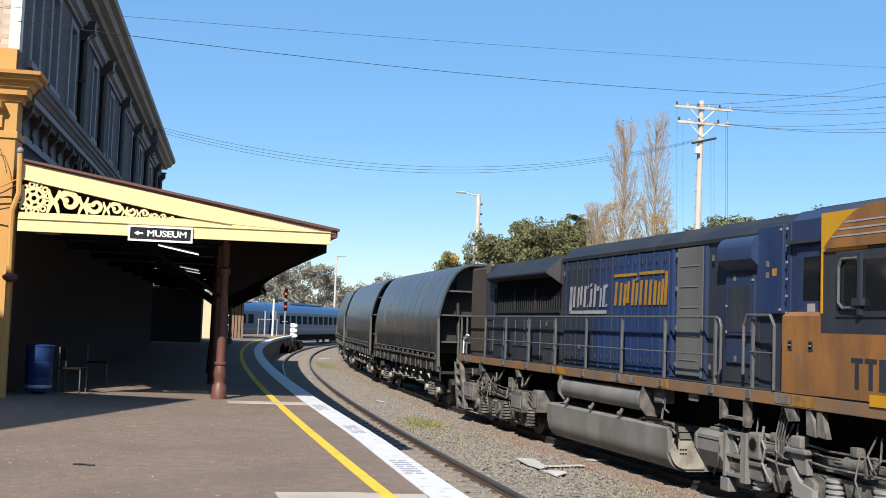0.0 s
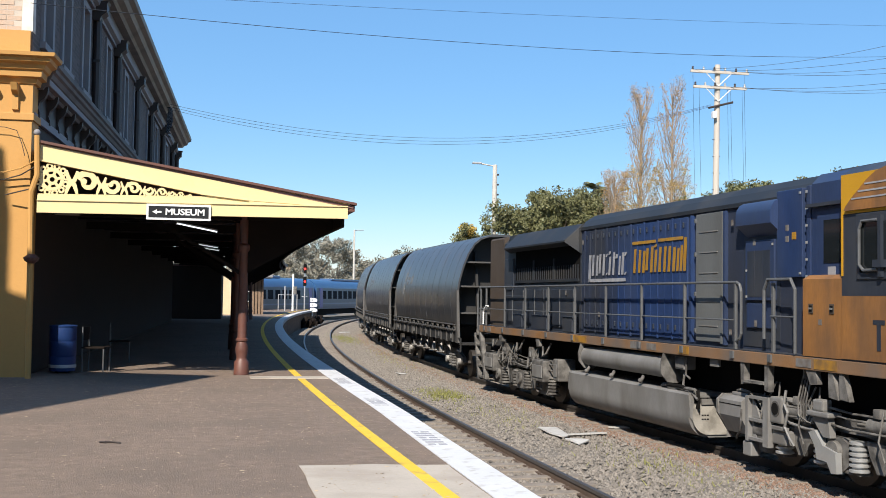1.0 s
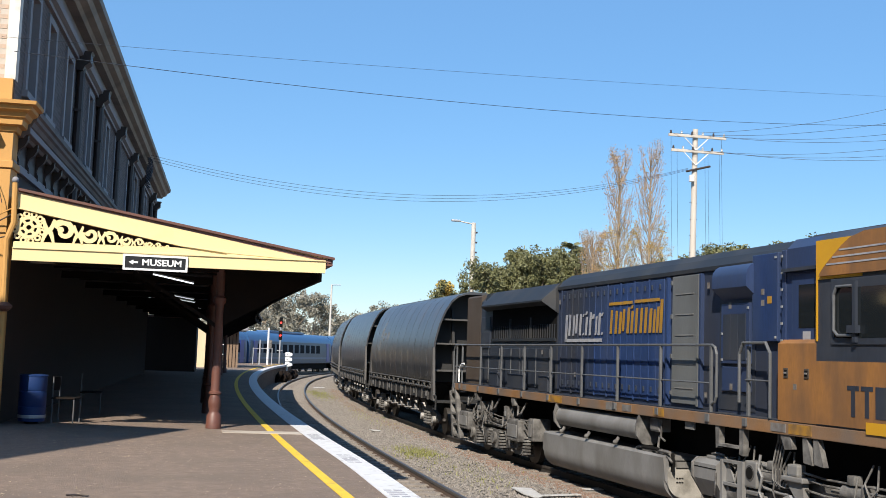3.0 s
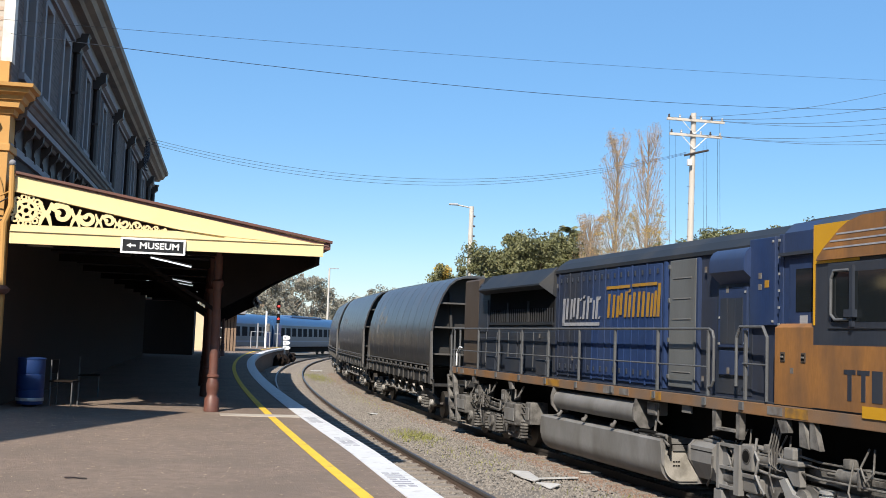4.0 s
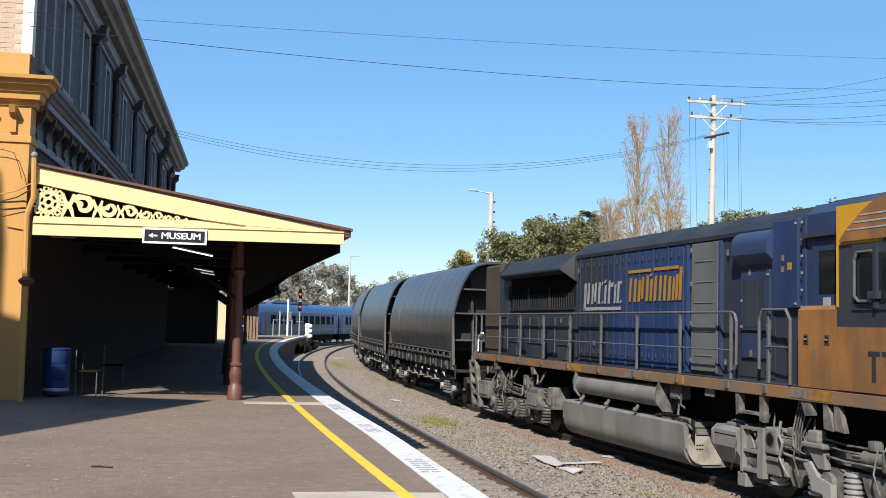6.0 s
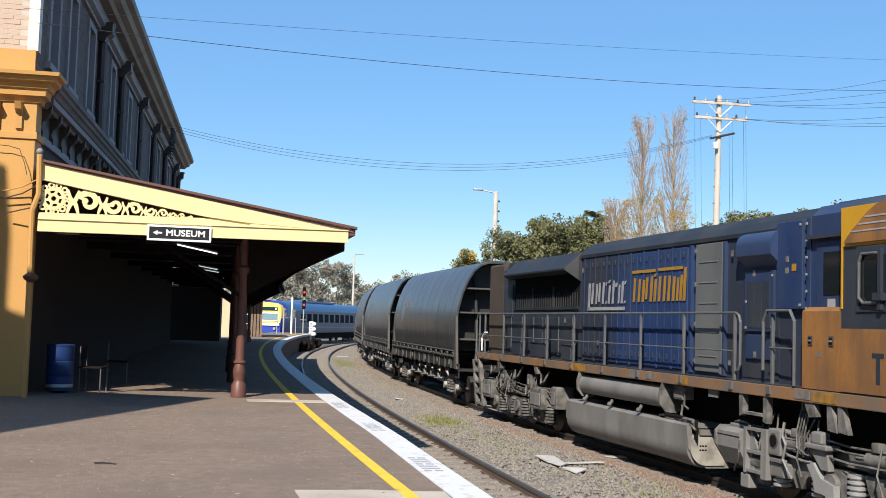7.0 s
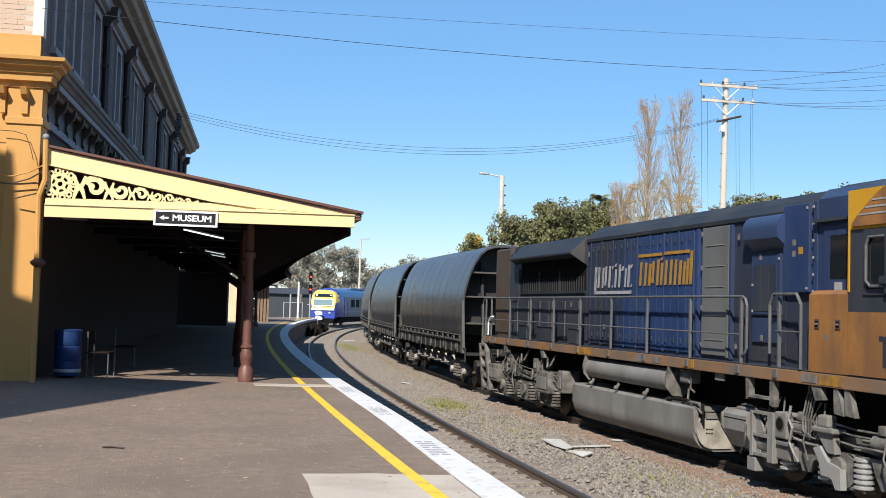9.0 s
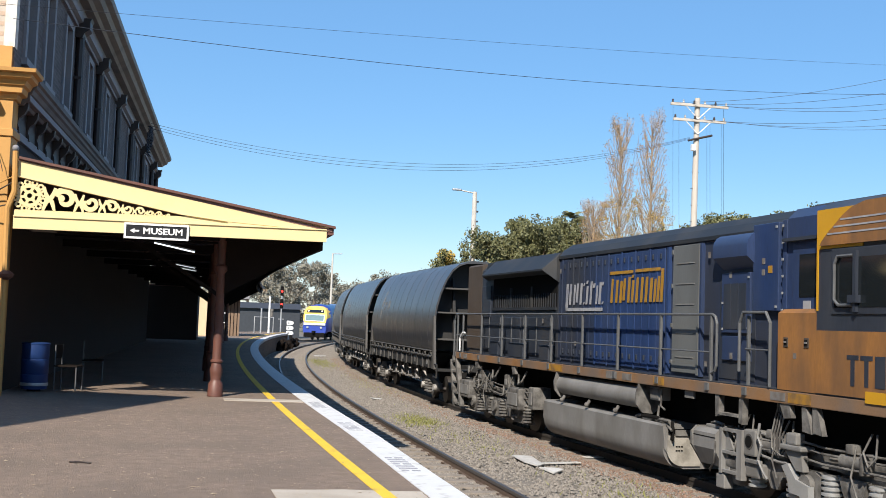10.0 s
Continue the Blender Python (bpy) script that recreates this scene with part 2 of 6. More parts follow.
def pipe(bm, pts, r, seg=8):
    """One round tube through the points."""
    pts = [Vector(p) for p in pts]
    n1, rings = None, []
    for i, p in enumerate(pts):
        d0 = (pts[i] - pts[i - 1]).normalized() if i else (pts[1] - pts[0]).normalized()
        d1 = (pts[i + 1] - pts[i]).normalized() if i + 1 < len(pts) else d0
        d = (d0 + d1).normalized()
        n1 = d.orthogonal().normalized() if n1 is None else (n1 - d * n1.dot(d)).normalized()
        n2 = d.cross(n1)
        rings.append([tuple(p + n1 * r * math.cos(6.2832 * k / seg) + n2 * r * math.sin(6.2832 * k / seg)) for k in range(seg)])
    return ringskin(bm, rings)


def prism(bm, poly, axis, lo, hi):
    """A polygon in the plane across the axis ('x', 'y' or 'z'), drawn out from lo to hi."""
    def at(p, s):
        return {"x": (s, p[0], p[1]), "y": (p[0], s, p[1]), "z": (p[0], p[1], s)}[axis]
    a = [bm.verts.new(at(p, lo)) for p in poly]
    b = [bm.verts.new(at(p, hi)) for p in poly]
    n = len(poly)
    for i in range(n):
        bm.faces.new((a[i], a[(i + 1) % n], b[(i + 1) % n], b[i]))
    bm.faces.new(a[::-1])
    bm.faces.new(b)
    return bm


def strip(bm, rows):
    """A skin through rows of points of equal number."""
    vs = [[bm.verts.new(p) for p in r] for r in rows]
    for r, q in zip(vs, vs[1:]):
        for i in range(len(r) - 1):
            bm.faces.new((r[i], r[i + 1], q[i + 1], q[i]))
    return bm


def ringskin(bm, rows):
    """A closed tube through rings of points, with end caps."""
    vs = [[bm.verts.new(p) for p in r] for r in rows]
    for r, q in zip(vs, vs[1:]):
        for i in range(len(r)):
            j = (i + 1) % len(r)
            bm.faces.new((r[i], r[j], q[j], q[i]))
    bm.faces.new(vs[0][::-1])
    bm.faces.new(vs[-1])
    return bm


def lathe(bm, prof, cx, cy, seg=16):
    return ringskin(bm, [[(cx + r * math.cos(2 * math.pi * k / seg), cy + r * math.sin(2 * math.pi * k / seg), z) for k in range(seg)] for r, z in prof])


def mesh_of(name, bm, material, smooth=False):
    bmesh.ops.recalc_face_normals(bm, faces=bm.faces[:])
    me = bpy.data.meshes.new(name)
    bm.to_mesh(me)
    bm.free()
    for mt in (material if isinstance(material, (list, tuple)) else [material]):
        me.materials.append(mt)
    if smooth:
        me.polygons.foreach_set("use_smooth", [True] * len(me.polygons))
        me.set_sharp_from_angle(angle=radians(40))
    return me


def part(name, bm, material, parent=None, label="", smooth=False):
    ob = new(name, mesh_of(name, bm, material, smooth))
    if parent:
        ob.parent = parent
    return tagged(ob, label)


def thing(name, label, category, group="", kind="", m=None):
    ob = new(name)
    if m is not None:
        ob.matrix_basis = m
    return tagged(ob, label, category, group, kind)


def B():
    return bmesh.new()


# ---- plan: the curved tracks, as x over y ----
RAIL_Z = -1.05
GROUND_Z = -1.24


def rail_right(y):
    return 5.64 - 0.07187 * y + 7.544e-4 * y * y + 3.486e-6 * y ** 3


def track_a(y):
    return rail_right(y) - 0.75


def track_b(y):
    return track_a(y) + 3.6 + 1.9 * math.exp(-(y - 15) / 30)


def track_c(y):
    return 3.4 + 0.41 * (y - 102) - 0.004 * max(0, 85 - y) ** 2


def edge(y):
    return rail_right(y) - 2.6 - 0.03 * max(0, 15 - max(y, 8))


def painted_edge(y):
    return rail_right(y) - 2.6


def along(fn, y):
    """Unit direction of a line x = fn(y), and its right-hand normal."""
    d = Vector((fn(y + 0.1) - fn(y - 0.1), 0.2, 0)).normalized()
    return d, Vector((d.y, -d.x, 0))


def span(a, b, step):
    n = max(1, round((b - a) / step))
    return [a + (b - a) * i / n for i in range(n + 1)]


def band(name, fn, off0, off1, z0, z1, ys, material, parent=None, label=""):
    """A bar that follows a line, between two offsets to its right."""
    bm = B()
    rows = []
    for y in ys:
        d, nrm = along(fn, y)
        p = Vector((fn(y), y, 0))
        a, b = p + nrm * off0, p + nrm * off1
        rows.append([(a.x, a.y, z0), (b.x, b.y, z0), (b.x, b.y, z1), (a.x, a.y, z1)])
    ringskin(bm, rows)
    return part(name, bm, material, parent, label)


# ---- ground ----
bm = B()
strip(bm, [[(x, y, GROUND_Z - 0.06) for x in (-1500, -60, 60, 1500)] for y in (-800, -20, 160, 2500)])
tagged(part("ground", bm, SOIL), "dry brown soil reaching the horizon", "ground", kind="structure")

YS = span(-6, 170, 2.0)
bm = B()
rows = []
for y in span(-6, 170, 1.0):
    x0, x1 = edge(min(y, 98)) - 0.3, track_b(y) + 4.0
    rows.append([(x0 + (x1 - x0) * i / 12, y, GROUND_Z + 0.05 * noise.noise((x0 + (x1 - x0) * i / 12 * 0.7, y * 0.5, 1))) for i in range(13)])
strip(bm, rows)
ballast = tagged(part("ballast", bm, GRAVEL), "grey-brown gravel ballast between and around the rails", "ballast", kind="structure")


# Goods rails get a darker colour for the shade under the train.
SHADE_RAIL = mat("shade_dark_rail", (0.03, 0.025, 0.021), 0.7, var=0.2, scale=5)


def build_track(name, fn, ys, label, head=RAIL_TOP, web=RUST_RAIL):
    tr = thing(name, label, "railway track", kind="structure")
    for side, off in (("near", -0.75), ("far", 0.75)):
        r = band("rail", fn, off - 0.035, off + 0.035, RAIL_Z - 0.05, RAIL_Z, ys, head, tr)
        band("rail_web", fn, off - 0.02, off + 0.02, RAIL_Z - 0.15, RAIL_Z - 0.05, ys, web, tr)
        band("rail_foot", fn, off - 0.07, off + 0.07, RAIL_Z - 0.17, RAIL_Z - 0.145, ys, web, tr)
    return tr


tr_a = build_track("track_platform", track_a, span(-6, 168, 2.0), "curved platform track with worn bright rail heads")
tr_b = build_track("track_goods", track_b, span(-6, 168, 2.0), "curved goods track under the standing train", SHADE_RAIL, SHADE_RAIL)
tr_c = build_track("track_branch", track_c, span(56, 168, 2.0), "branch track that joins beyond the platform end")

# ---- platform ----
PY0, PY1 = -8.0, 98.0


def left_edge(y):
    return max(-14.0, track_c(y) + 1.7) if y > 60 else -14.0


plat_ys = [y for y in span(PY0, PY1, 1.5)]
bm = B()
ringskin(bm, [[(left_edge(y), y, -1.3), (edge(y) - 0.1, y, -1.3), (edge(y) - 0.1, y, -0.16), (edge(y) - 0.02, y, -0.16), (edge(y) - 0.02, y, -0.004), (left_edge(y), y, -0.004)] for y in plat_ys])
platform = tagged(part("platform", bm, ASPHALT), "worn brown-grey asphalt station platform", "platform", kind="structure")
wbm = band("edge_strip", edge, -0.34, 0.02, -0.15, 0.004, plat_ys, WHITE_EDGE, platform, "white painted platform edge")
band("yellow_line", painted_edge, -0.93, -0.80, -0.003, 0.003, plat_ys, YELLOW_LINE, platform, "yellow painted safety line")

# ---- main station building ----
X0 = -3.6
Y0, Y1 = 19.3, 54.2
bld = thing("station_building", "two-storey Victorian station building, ochre ground floor, brick above", "building",
            m=Matrix.Translation((-3.823, 20.5, 1.58)) @ Matrix.Rotation(radians(-0.39), 4, "Z") @ Matrix.Scale(1.062, 4) @ Matrix.Translation((3.6, -19.3, -1.58)))
bm = B()
WINS = [(20.1, 21.0), (22.05, 22.95), (24.5, 25.45), (28.35, 29.2), (30.45, 31.2), (32.3, 33.15), (34.9, 36.0), (39.3, 40.5), (42.3, 43.4), (47.4, 48.5)]
WZ0, WZ1 = 5.88, 7.72
# upper wall with window openings
ys = [Y0 + 0.02] + [v for w in WINS for v in w] + [Y1]
for i in range(0, len(ys) - 1):
    a, b = ys[i], ys[i + 1]
    if i % 2 == 0:
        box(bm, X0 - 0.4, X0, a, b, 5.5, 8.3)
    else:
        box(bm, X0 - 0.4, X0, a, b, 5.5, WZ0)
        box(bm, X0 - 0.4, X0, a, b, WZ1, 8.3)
part("upper_wall", bm, SHADED_BRICK, bld, "brick upper wall, toned grey-brown for its shaded side")
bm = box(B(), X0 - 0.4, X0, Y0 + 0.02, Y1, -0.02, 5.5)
part("lower_wall", bm, SHADE_BROWN, bld)
bm = B()
box(bm, X0 - 6.5, X0 - 0.4, Y1 - 0.4, Y1, -0.02, 8.3)
box(bm, X0 - 6.5, X0 - 6.1, Y0 + 0.4, Y1 - 0.4, -0.02, 8.3)
part("back_wall", bm, SHADED_BRICK, bld)
for w0, w1 in WINS:
    wi = part("window", box(B(), X0 - 0.24, X0 - 0.22, w0 + 0.06, w1 - 0.06, WZ0 + 0.05, WZ1 - 0.05), DARK_GLASS, bld)
    bm = B()
    for a, b in ((w0 - 0.1, w0 + 0.08), (w1 - 0.08, w1 + 0.1)):
        box(bm, X0 - 0.26, X0 + 0.05, a, b, WZ0, WZ1)
    box(bm, X0 - 0.26, X0 + 0.05, w0 - 0.1, w1 + 0.1, WZ1, WZ1 + 0.14)
    box(bm, X0 - 0.24, X0 - 0.18, w0, w1, 6.85, 6.93)
    box(bm, X0 - 0.24, X0 - 0.18, (w0 + w1) / 2 - 0.03, (w0 + w1) / 2 + 0.03, WZ0, WZ1)
    part("window_frame", bm, GREY_TRIM, wi)
    part("window_sill", box(B(), X0 - 0.2, X0 + 0.1, w0 - 0.16, w1 + 0.16, WZ0 - 0.12, WZ0), GREY_TRIM, wi)
# string cornice above the ground floor
prof = [(X0 + d, z) for d, z in ((0, 4.98), (0.14, 4.98), (0.17, 5.03), (0.24, 5.05), (0.24, 5.16), (0.27, 5.18), (0.3, 5.25), (0.34, 5.28), (0.35, 5.34), (0.39, 5.37), (0.39, 5.46), (0, 5.54))]
part("string_cornice", prism(B(), prof, "y", Y0 + 0.3, Y1), CORNICE, bld, "weathered brown-grey moulded string cornice")
part("cornice_fascia", prism(B(), [(X0 + 0.241, 5.055), (X0 + 0.252, 5.055), (X0 + 0.252, 5.155), (X0 + 0.241, 5.155)], "y", Y0 + 0.3, Y1), GREY_TRIM, bld)
# Dark backing sheet on the wall behind the brackets.
part("bracket_panel", box(B(), X0 + 0.001, X0 + 0.02, Y0 + 0.5, Y1, 4.58, 4.98), BRACKET_WOOD, bld)
part("string_band", prism(B(), [(X0, 4.42), (X0 + 0.06, 4.42), (X0 + 0.06, 4.55), (X0, 4.57)], "y", Y0 + 0.1, Y1), GREY_TRIM, bld)
br = B()
prism(br, [(X0, 4.5), (X0 + 0.04, 4.5), (X0 + 0.08, 4.53), (X0 + 0.08, 4.6), (X0 + 0.05, 4.68), (X0 + 0.08, 4.78), (X0 + 0.15, 4.84), (X0 + 0.2, 4.93), (X0 + 0.21, 5.04), (X0, 5.04)], "y", -0.06, 0.06)
bmesh.ops.recalc_face_normals(br, faces=br.faces[:])
bracket_me = mesh_of("bracket", br, BRACKET_WOOD)
y = Y0 + 0.45
while y < 48:
    o = new("bracket", bracket_me)
    o.location, o.parent = (0, y, 0), bld
    y += 0.98
# eaves
part("frieze", prism(B(), [(X0, 7.98), (X0 + 0.07, 7.98), (X0 + 0.07, 8.06), (X0 + 0.16, 8.1), (X0 + 0.18, 8.2), (X0 + 0.1, 8.22), (X0 + 0.1, 8.5), (X0, 8.5)], "y", Y0, Y1), GREY_TRIM, bld)
part("eaves_gutter", prism(B(), [(X0 - 0.1, 8.5), (X0 + 0.3, 8.5), (X0 + 0.36, 8.58), (X0 + 0.5, 8.64), (X0 + 0.56, 8.76), (X0 + 0.68, 8.82), (X0 + 0.7, 8.95), (X0 - 0.1, 8.97)], "y", Y0 - 0.4, Y1 + 0.5), TAN_TRIM, bld, "stone-coloured moulded eaves gutter")
part("roof", prism(B(), [(X0 + 0.6, 8.96), (X0 - 3.2, 11.0), (X0 - 7, 8.96)], "y", Y0 - 0.3, Y1 + 0.4), ROOF_IRON, bld)
for py in (26.2, 30.2, 35.2, 40.0, 45.3, 50.6, 53.6):
    bm = B()
    pipe(bm, [(X0 + 0.1, py, 4.2), (X0 + 0.1, py, 7.9)], 0.095)
    for z in (5.7, 6.8):
        box(bm, X0, X0 + 0.18, py - 0.1, py + 0.1, z, z + 0.06)
    dp = part("downpipe", bm, DARK_PIPE, bld)
    bm = prism(B(), [(X0, 7.75), (X0 + 0.16, 7.75), (X0 + 0.2, 7.85), (X0 + 0.32, 7.95), (X0 + 0.32, 8.14), (X0 + 0.36, 8.2), (X0, 8.2)], "y", py - 0.2, py + 0.2)
    part("rainwater_head", bm, DARK_PIPE, dp)

# end wall towards the camera
ew = B()
box(ew, X0 - 6.5, X0 - 0.0, Y0, Y0 + 0.4, -0.02, 5.0)
part("end_wall", ew, OCHRE, bld, "sunlit ochre rendered end wall")
bm = box(B(), X0 - 6.5, X0 - 0.02, Y0 - 0.06, Y0 + 0.42, 5.5, 5.9)
part("end_plinth", bm, OCHRE, bld)
cx = X0
part("end_cornice", ringskin(B(), [[(X0 - 6.5, Y0 - p, z), (X0 + p, Y0 - p, z), (X0 + p, Y0 + 0.3, z), (X0 - 6.5, Y0 + 0.3, z)] for p, z in
     ((0.1, 5.0), (0.12, 5.08), (0.2, 5.1), (0.21, 5.2), (0.25, 5.22), (0.28, 5.29), (0.36, 5.33), (0.37, 5.39), (0.44, 5.41), (0.45, 5.47), (0.02, 5.52))]), OCHRE, bld, "ochre moulded corner cornice")
bm = B()
box(bm, X0 - 0.5, X0 + 0.05, Y0 - 0.07, Y0 + 0.5, -0.02, 4.38, 0.01)
box(bm, X0 - 0.53, X0 + 0.08, Y0 - 0.1, Y0 + 0.55, 4.38, 4.5, 0.01)
box(bm, X0 - 0.5, X0 + 0.05, Y0 - 0.07, Y0 + 0.5, 4.5, 5.0)
part("corner_pilaster", bm, OCHRE, bld)
for i in range(5):
    x = X0 - 0.22 - 0.36 * i
    bm = prism(B(), [(Y0 - 0.07, 4.55), (Y0 - 0.12, 4.55), (Y0 - 0.13, 4.8), (Y0 - 0.24, 4.86), (Y0 - 0.3, 4.98), (Y0 - 0.07, 4.98)], "x", x - 0.05, x + 0.05)
    part("corbel", bm, OCHRE, bld)
part("end_gable", box(B(), X0 - 6.5, X0 - 0.16, Y0 + 0.012, Y0 + 0.4, 5.9, 8.5), MORTAR, bld)
part("corner_quoin", box(B(), X0 - 0.17, X0 + 0.005, Y0 - 0.012, Y0 + 0.22, 5.9, 8.5), WHITE_TRIM, bld, "white painted corner strip, flaking")
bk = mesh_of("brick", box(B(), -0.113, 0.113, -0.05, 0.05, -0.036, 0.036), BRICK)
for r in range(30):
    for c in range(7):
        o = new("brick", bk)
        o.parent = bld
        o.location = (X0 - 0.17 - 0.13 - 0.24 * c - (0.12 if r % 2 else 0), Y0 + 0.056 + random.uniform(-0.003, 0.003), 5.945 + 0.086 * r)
# a second wing, set at an angle beside the platform
wing = thing("station_wing", "two-storey ochre station wing set askew beside the platform", "building", m=pose(-5.92, 9.94, 0, 0, 0, -21.5))
part("wall", box(B(), -7.5, 0, -13, 0, -0.02, 10.6), OCHRE, wing)
part("roof", prism(B(), [(-0.5, 10.6), (-3.75, 11.2), (-7, 10.6)], "y", -12.5, -3.5), ROOF_IRON, wing)

# Unseen block, added to cast the tall shadow on the end wall.
part("chimney", box(B(), -5.6, -3.25, -1.6, -0.25, 10.6, 13.3), OCHRE, wing)

# Unseen wall behind the camera, added to dim sky light under the canopy.
tagged(part("sky_blocker_wall", box(B(), -14.0, 2.0, -10.5, -10.0, -0.02, 9.0), SHADED_BRICK), "plain unseen brick wall added behind the camera to block sky light", "wall", kind="structure")

# ---- platform canopy ----
CY0, CY1 = 20.2, 66.0
FRONT = Matrix.Translation((0, 0, 1.58)) @ Matrix.Scale(0.965, 4) @ Matrix.Translation((0, 0, -1.58))
can = thing("platform_canopy", "cream-fronted corrugated iron platform canopy on maroon iron posts", "canopy")
bm = B()
rows = []
for y in span(CY0 - 0.74, CY1, 1.5):
    e = edge(y) - 0.06
    rows.append([(-3.44 if y < 20.7 else X0 - 0.2, y, 4.07), (e, y, 3.12), (e, y, 3.07), (-3.44 if y < 20.7 else X0 - 0.2, y, 4.01)])
ringskin(bm, rows)
part("roof_sheet", bm, ROOF_IRON, can, "maroon corrugated iron roof")
band("gutter", edge, -0.17, -0.03, 3.02, 3.15, span(CY0 - 0.72, CY1, 1.5), MAROON, can)
band("eave_board", edge, -0.22, -0.16, 2.76, 3.02, span(CY0 - 0.3, CY1, 1.5), DARK_SHADE_TIMBER, can)
# front fascia: solid board above the fretwork, bottom board
ef = edge(CY0) - 0.045
bm = B()


def slope(x):
    return 4.13 - (x - X0) * (4.13 - 3.19) / (ef + 0.1 - X0)


xs = [X0 + 0.03, -0.1, ef - 0.08]
FX1 = -0.75
top_lo = lambda x: max(3.24, 3.81 - (x - X0) * (3.81 - 3.29) / (FX1 - X0))
prism(bm, [(X0 + 0.03, top_lo(X0 + 0.03)), (FX1, 3.29), (0.0, 3.22), (ef, 3.13), (ef + 0.02, slope(ef)), (X0 + 0.03, slope(X0 + 0.03))], "y", CY0 - 0.03, CY0 + 0.03)
part("fascia_board", bm, CREAM, can, "cream painted fascia board").matrix_basis = FRONT
bm = B()
prism(bm, [(X0, 2.9), (ef - 0.02, 2.935), (ef - 0.02, 3.155), (X0, 3.115)], "y", CY0 - 0.05, CY0 + 0.05)
part("bottom_board", bm, CREAM, can).matrix_basis = FRONT
bm = B()
prism(bm, [(X0 + 0.0, 3.118), (ef - 0.02, 3.125), (FX1 + 0.1, 3.28), (FX1, 3.27), (X0, 3.235)], "y", CY0 - 0.02, CY0 + 0.02)
part("middle_rail", bm, CREAM, can).matrix_basis = FRONT
bm = prism(B(), [(X0, slope(X0) + 0.0), (ef + 0.14, slope(ef + 0.14) + 0.0), (ef + 0.14, slope(ef + 0.14) + 0.045), (X0, slope(X0) + 0.045)], "y", CY0 - 0.09, CY0 + 0.06)
part("capping", bm, MAROON, can, "maroon metal capping").matrix_basis = FRONT
bm = B()
prism(bm, [(X0 + 0.03, 3.812), (FX1, 3.295), (0.05, 3.215), (0.05, 3.23), (FX1, 3.315), (X0 + 0.03, 3.832)], "y", CY0 - 0.055, CY0 - 0.02)
part("bead", bm, CREAM, can).matrix_basis = FRONT
part("bead", prism(B(), [(X0, 3.11), (ef - 0.02, 3.15), (ef - 0.02, 3.168), (X0, 3.128)], "y", CY0 - 0.075, CY0 - 0.02), CREAM, can).matrix_basis = FRONT
# fretwork scrolls


def ribbon(bm, pts, w, y0, y1):
    """A flat cut-out board of even width along a line in the x, z plane."""
    n = len(pts)
    ring = []
    for i, (x, z) in enumerate(pts):
        a, b = pts[max(0, i - 1)], pts[min(n - 1, i + 1)]
        d = Vector((b[0] - a[0], b[1] - a[1])).normalized()
        ww = w[i] if isinstance(w, list) else w
        px, pz = -d.y * ww / 2, d.x * ww / 2
        ring.append([(x + px, y0, z + pz), (x - px, y0, z - pz), (x - px, y1, z - pz), (x + px, y1, z + pz)])
    ringskin(bm, ring)


fy0, fy1 = CY0 - 0.025, CY0 + 0.012
cxw, czw = X0 + 0.24, 3.49
circ = lambda cx, cz, r, a0, a1, n: [(cx + r * math.cos(a0 + (a1 - a0) * i / n), cz + r * math.sin(a0 + (a1 - a0) * i / n)) for i in range(n + 1)]
bm = B()
ribbon(bm, circ(cxw, czw, 0.17, 0, 6.283, 24), 0.06, fy0, fy1)
wheel = part("fretwork_wheel", bm, CREAM, can)
wheel.matrix_basis = FRONT
bm = B()
ribbon(bm, circ(cxw, czw, 0.07, 0, 6.283, 16), 0.055, fy0 + 0.002, fy1 - 0.002)
part("hub", bm, CREAM, wheel)
for k in range(12):
    a = k * math.pi / 6 + 0.2
    if k % 2 == 0:
        bm = B()
        ribbon(bm, [(cxw + 0.08 * math.cos(a), czw + 0.08 * math.sin(a)), (cxw + 0.16 * math.cos(a), czw + 0.16 * math.sin(a))], 0.05, fy0 + 0.001, fy1 - 0.001)
        part("spoke", bm, CREAM, wheel)
    bm = B()
    ribbon(bm, circ(cxw + 0.238 * math.cos(a), czw + 0.238 * math.sin(a), 0.042, 0, 6.283, 12), 0.036, fy0 + 0.003, fy1 - 0.003)
    part("petal", bm, CREAM, wheel)
xk = X0 + 0.52
k = 0
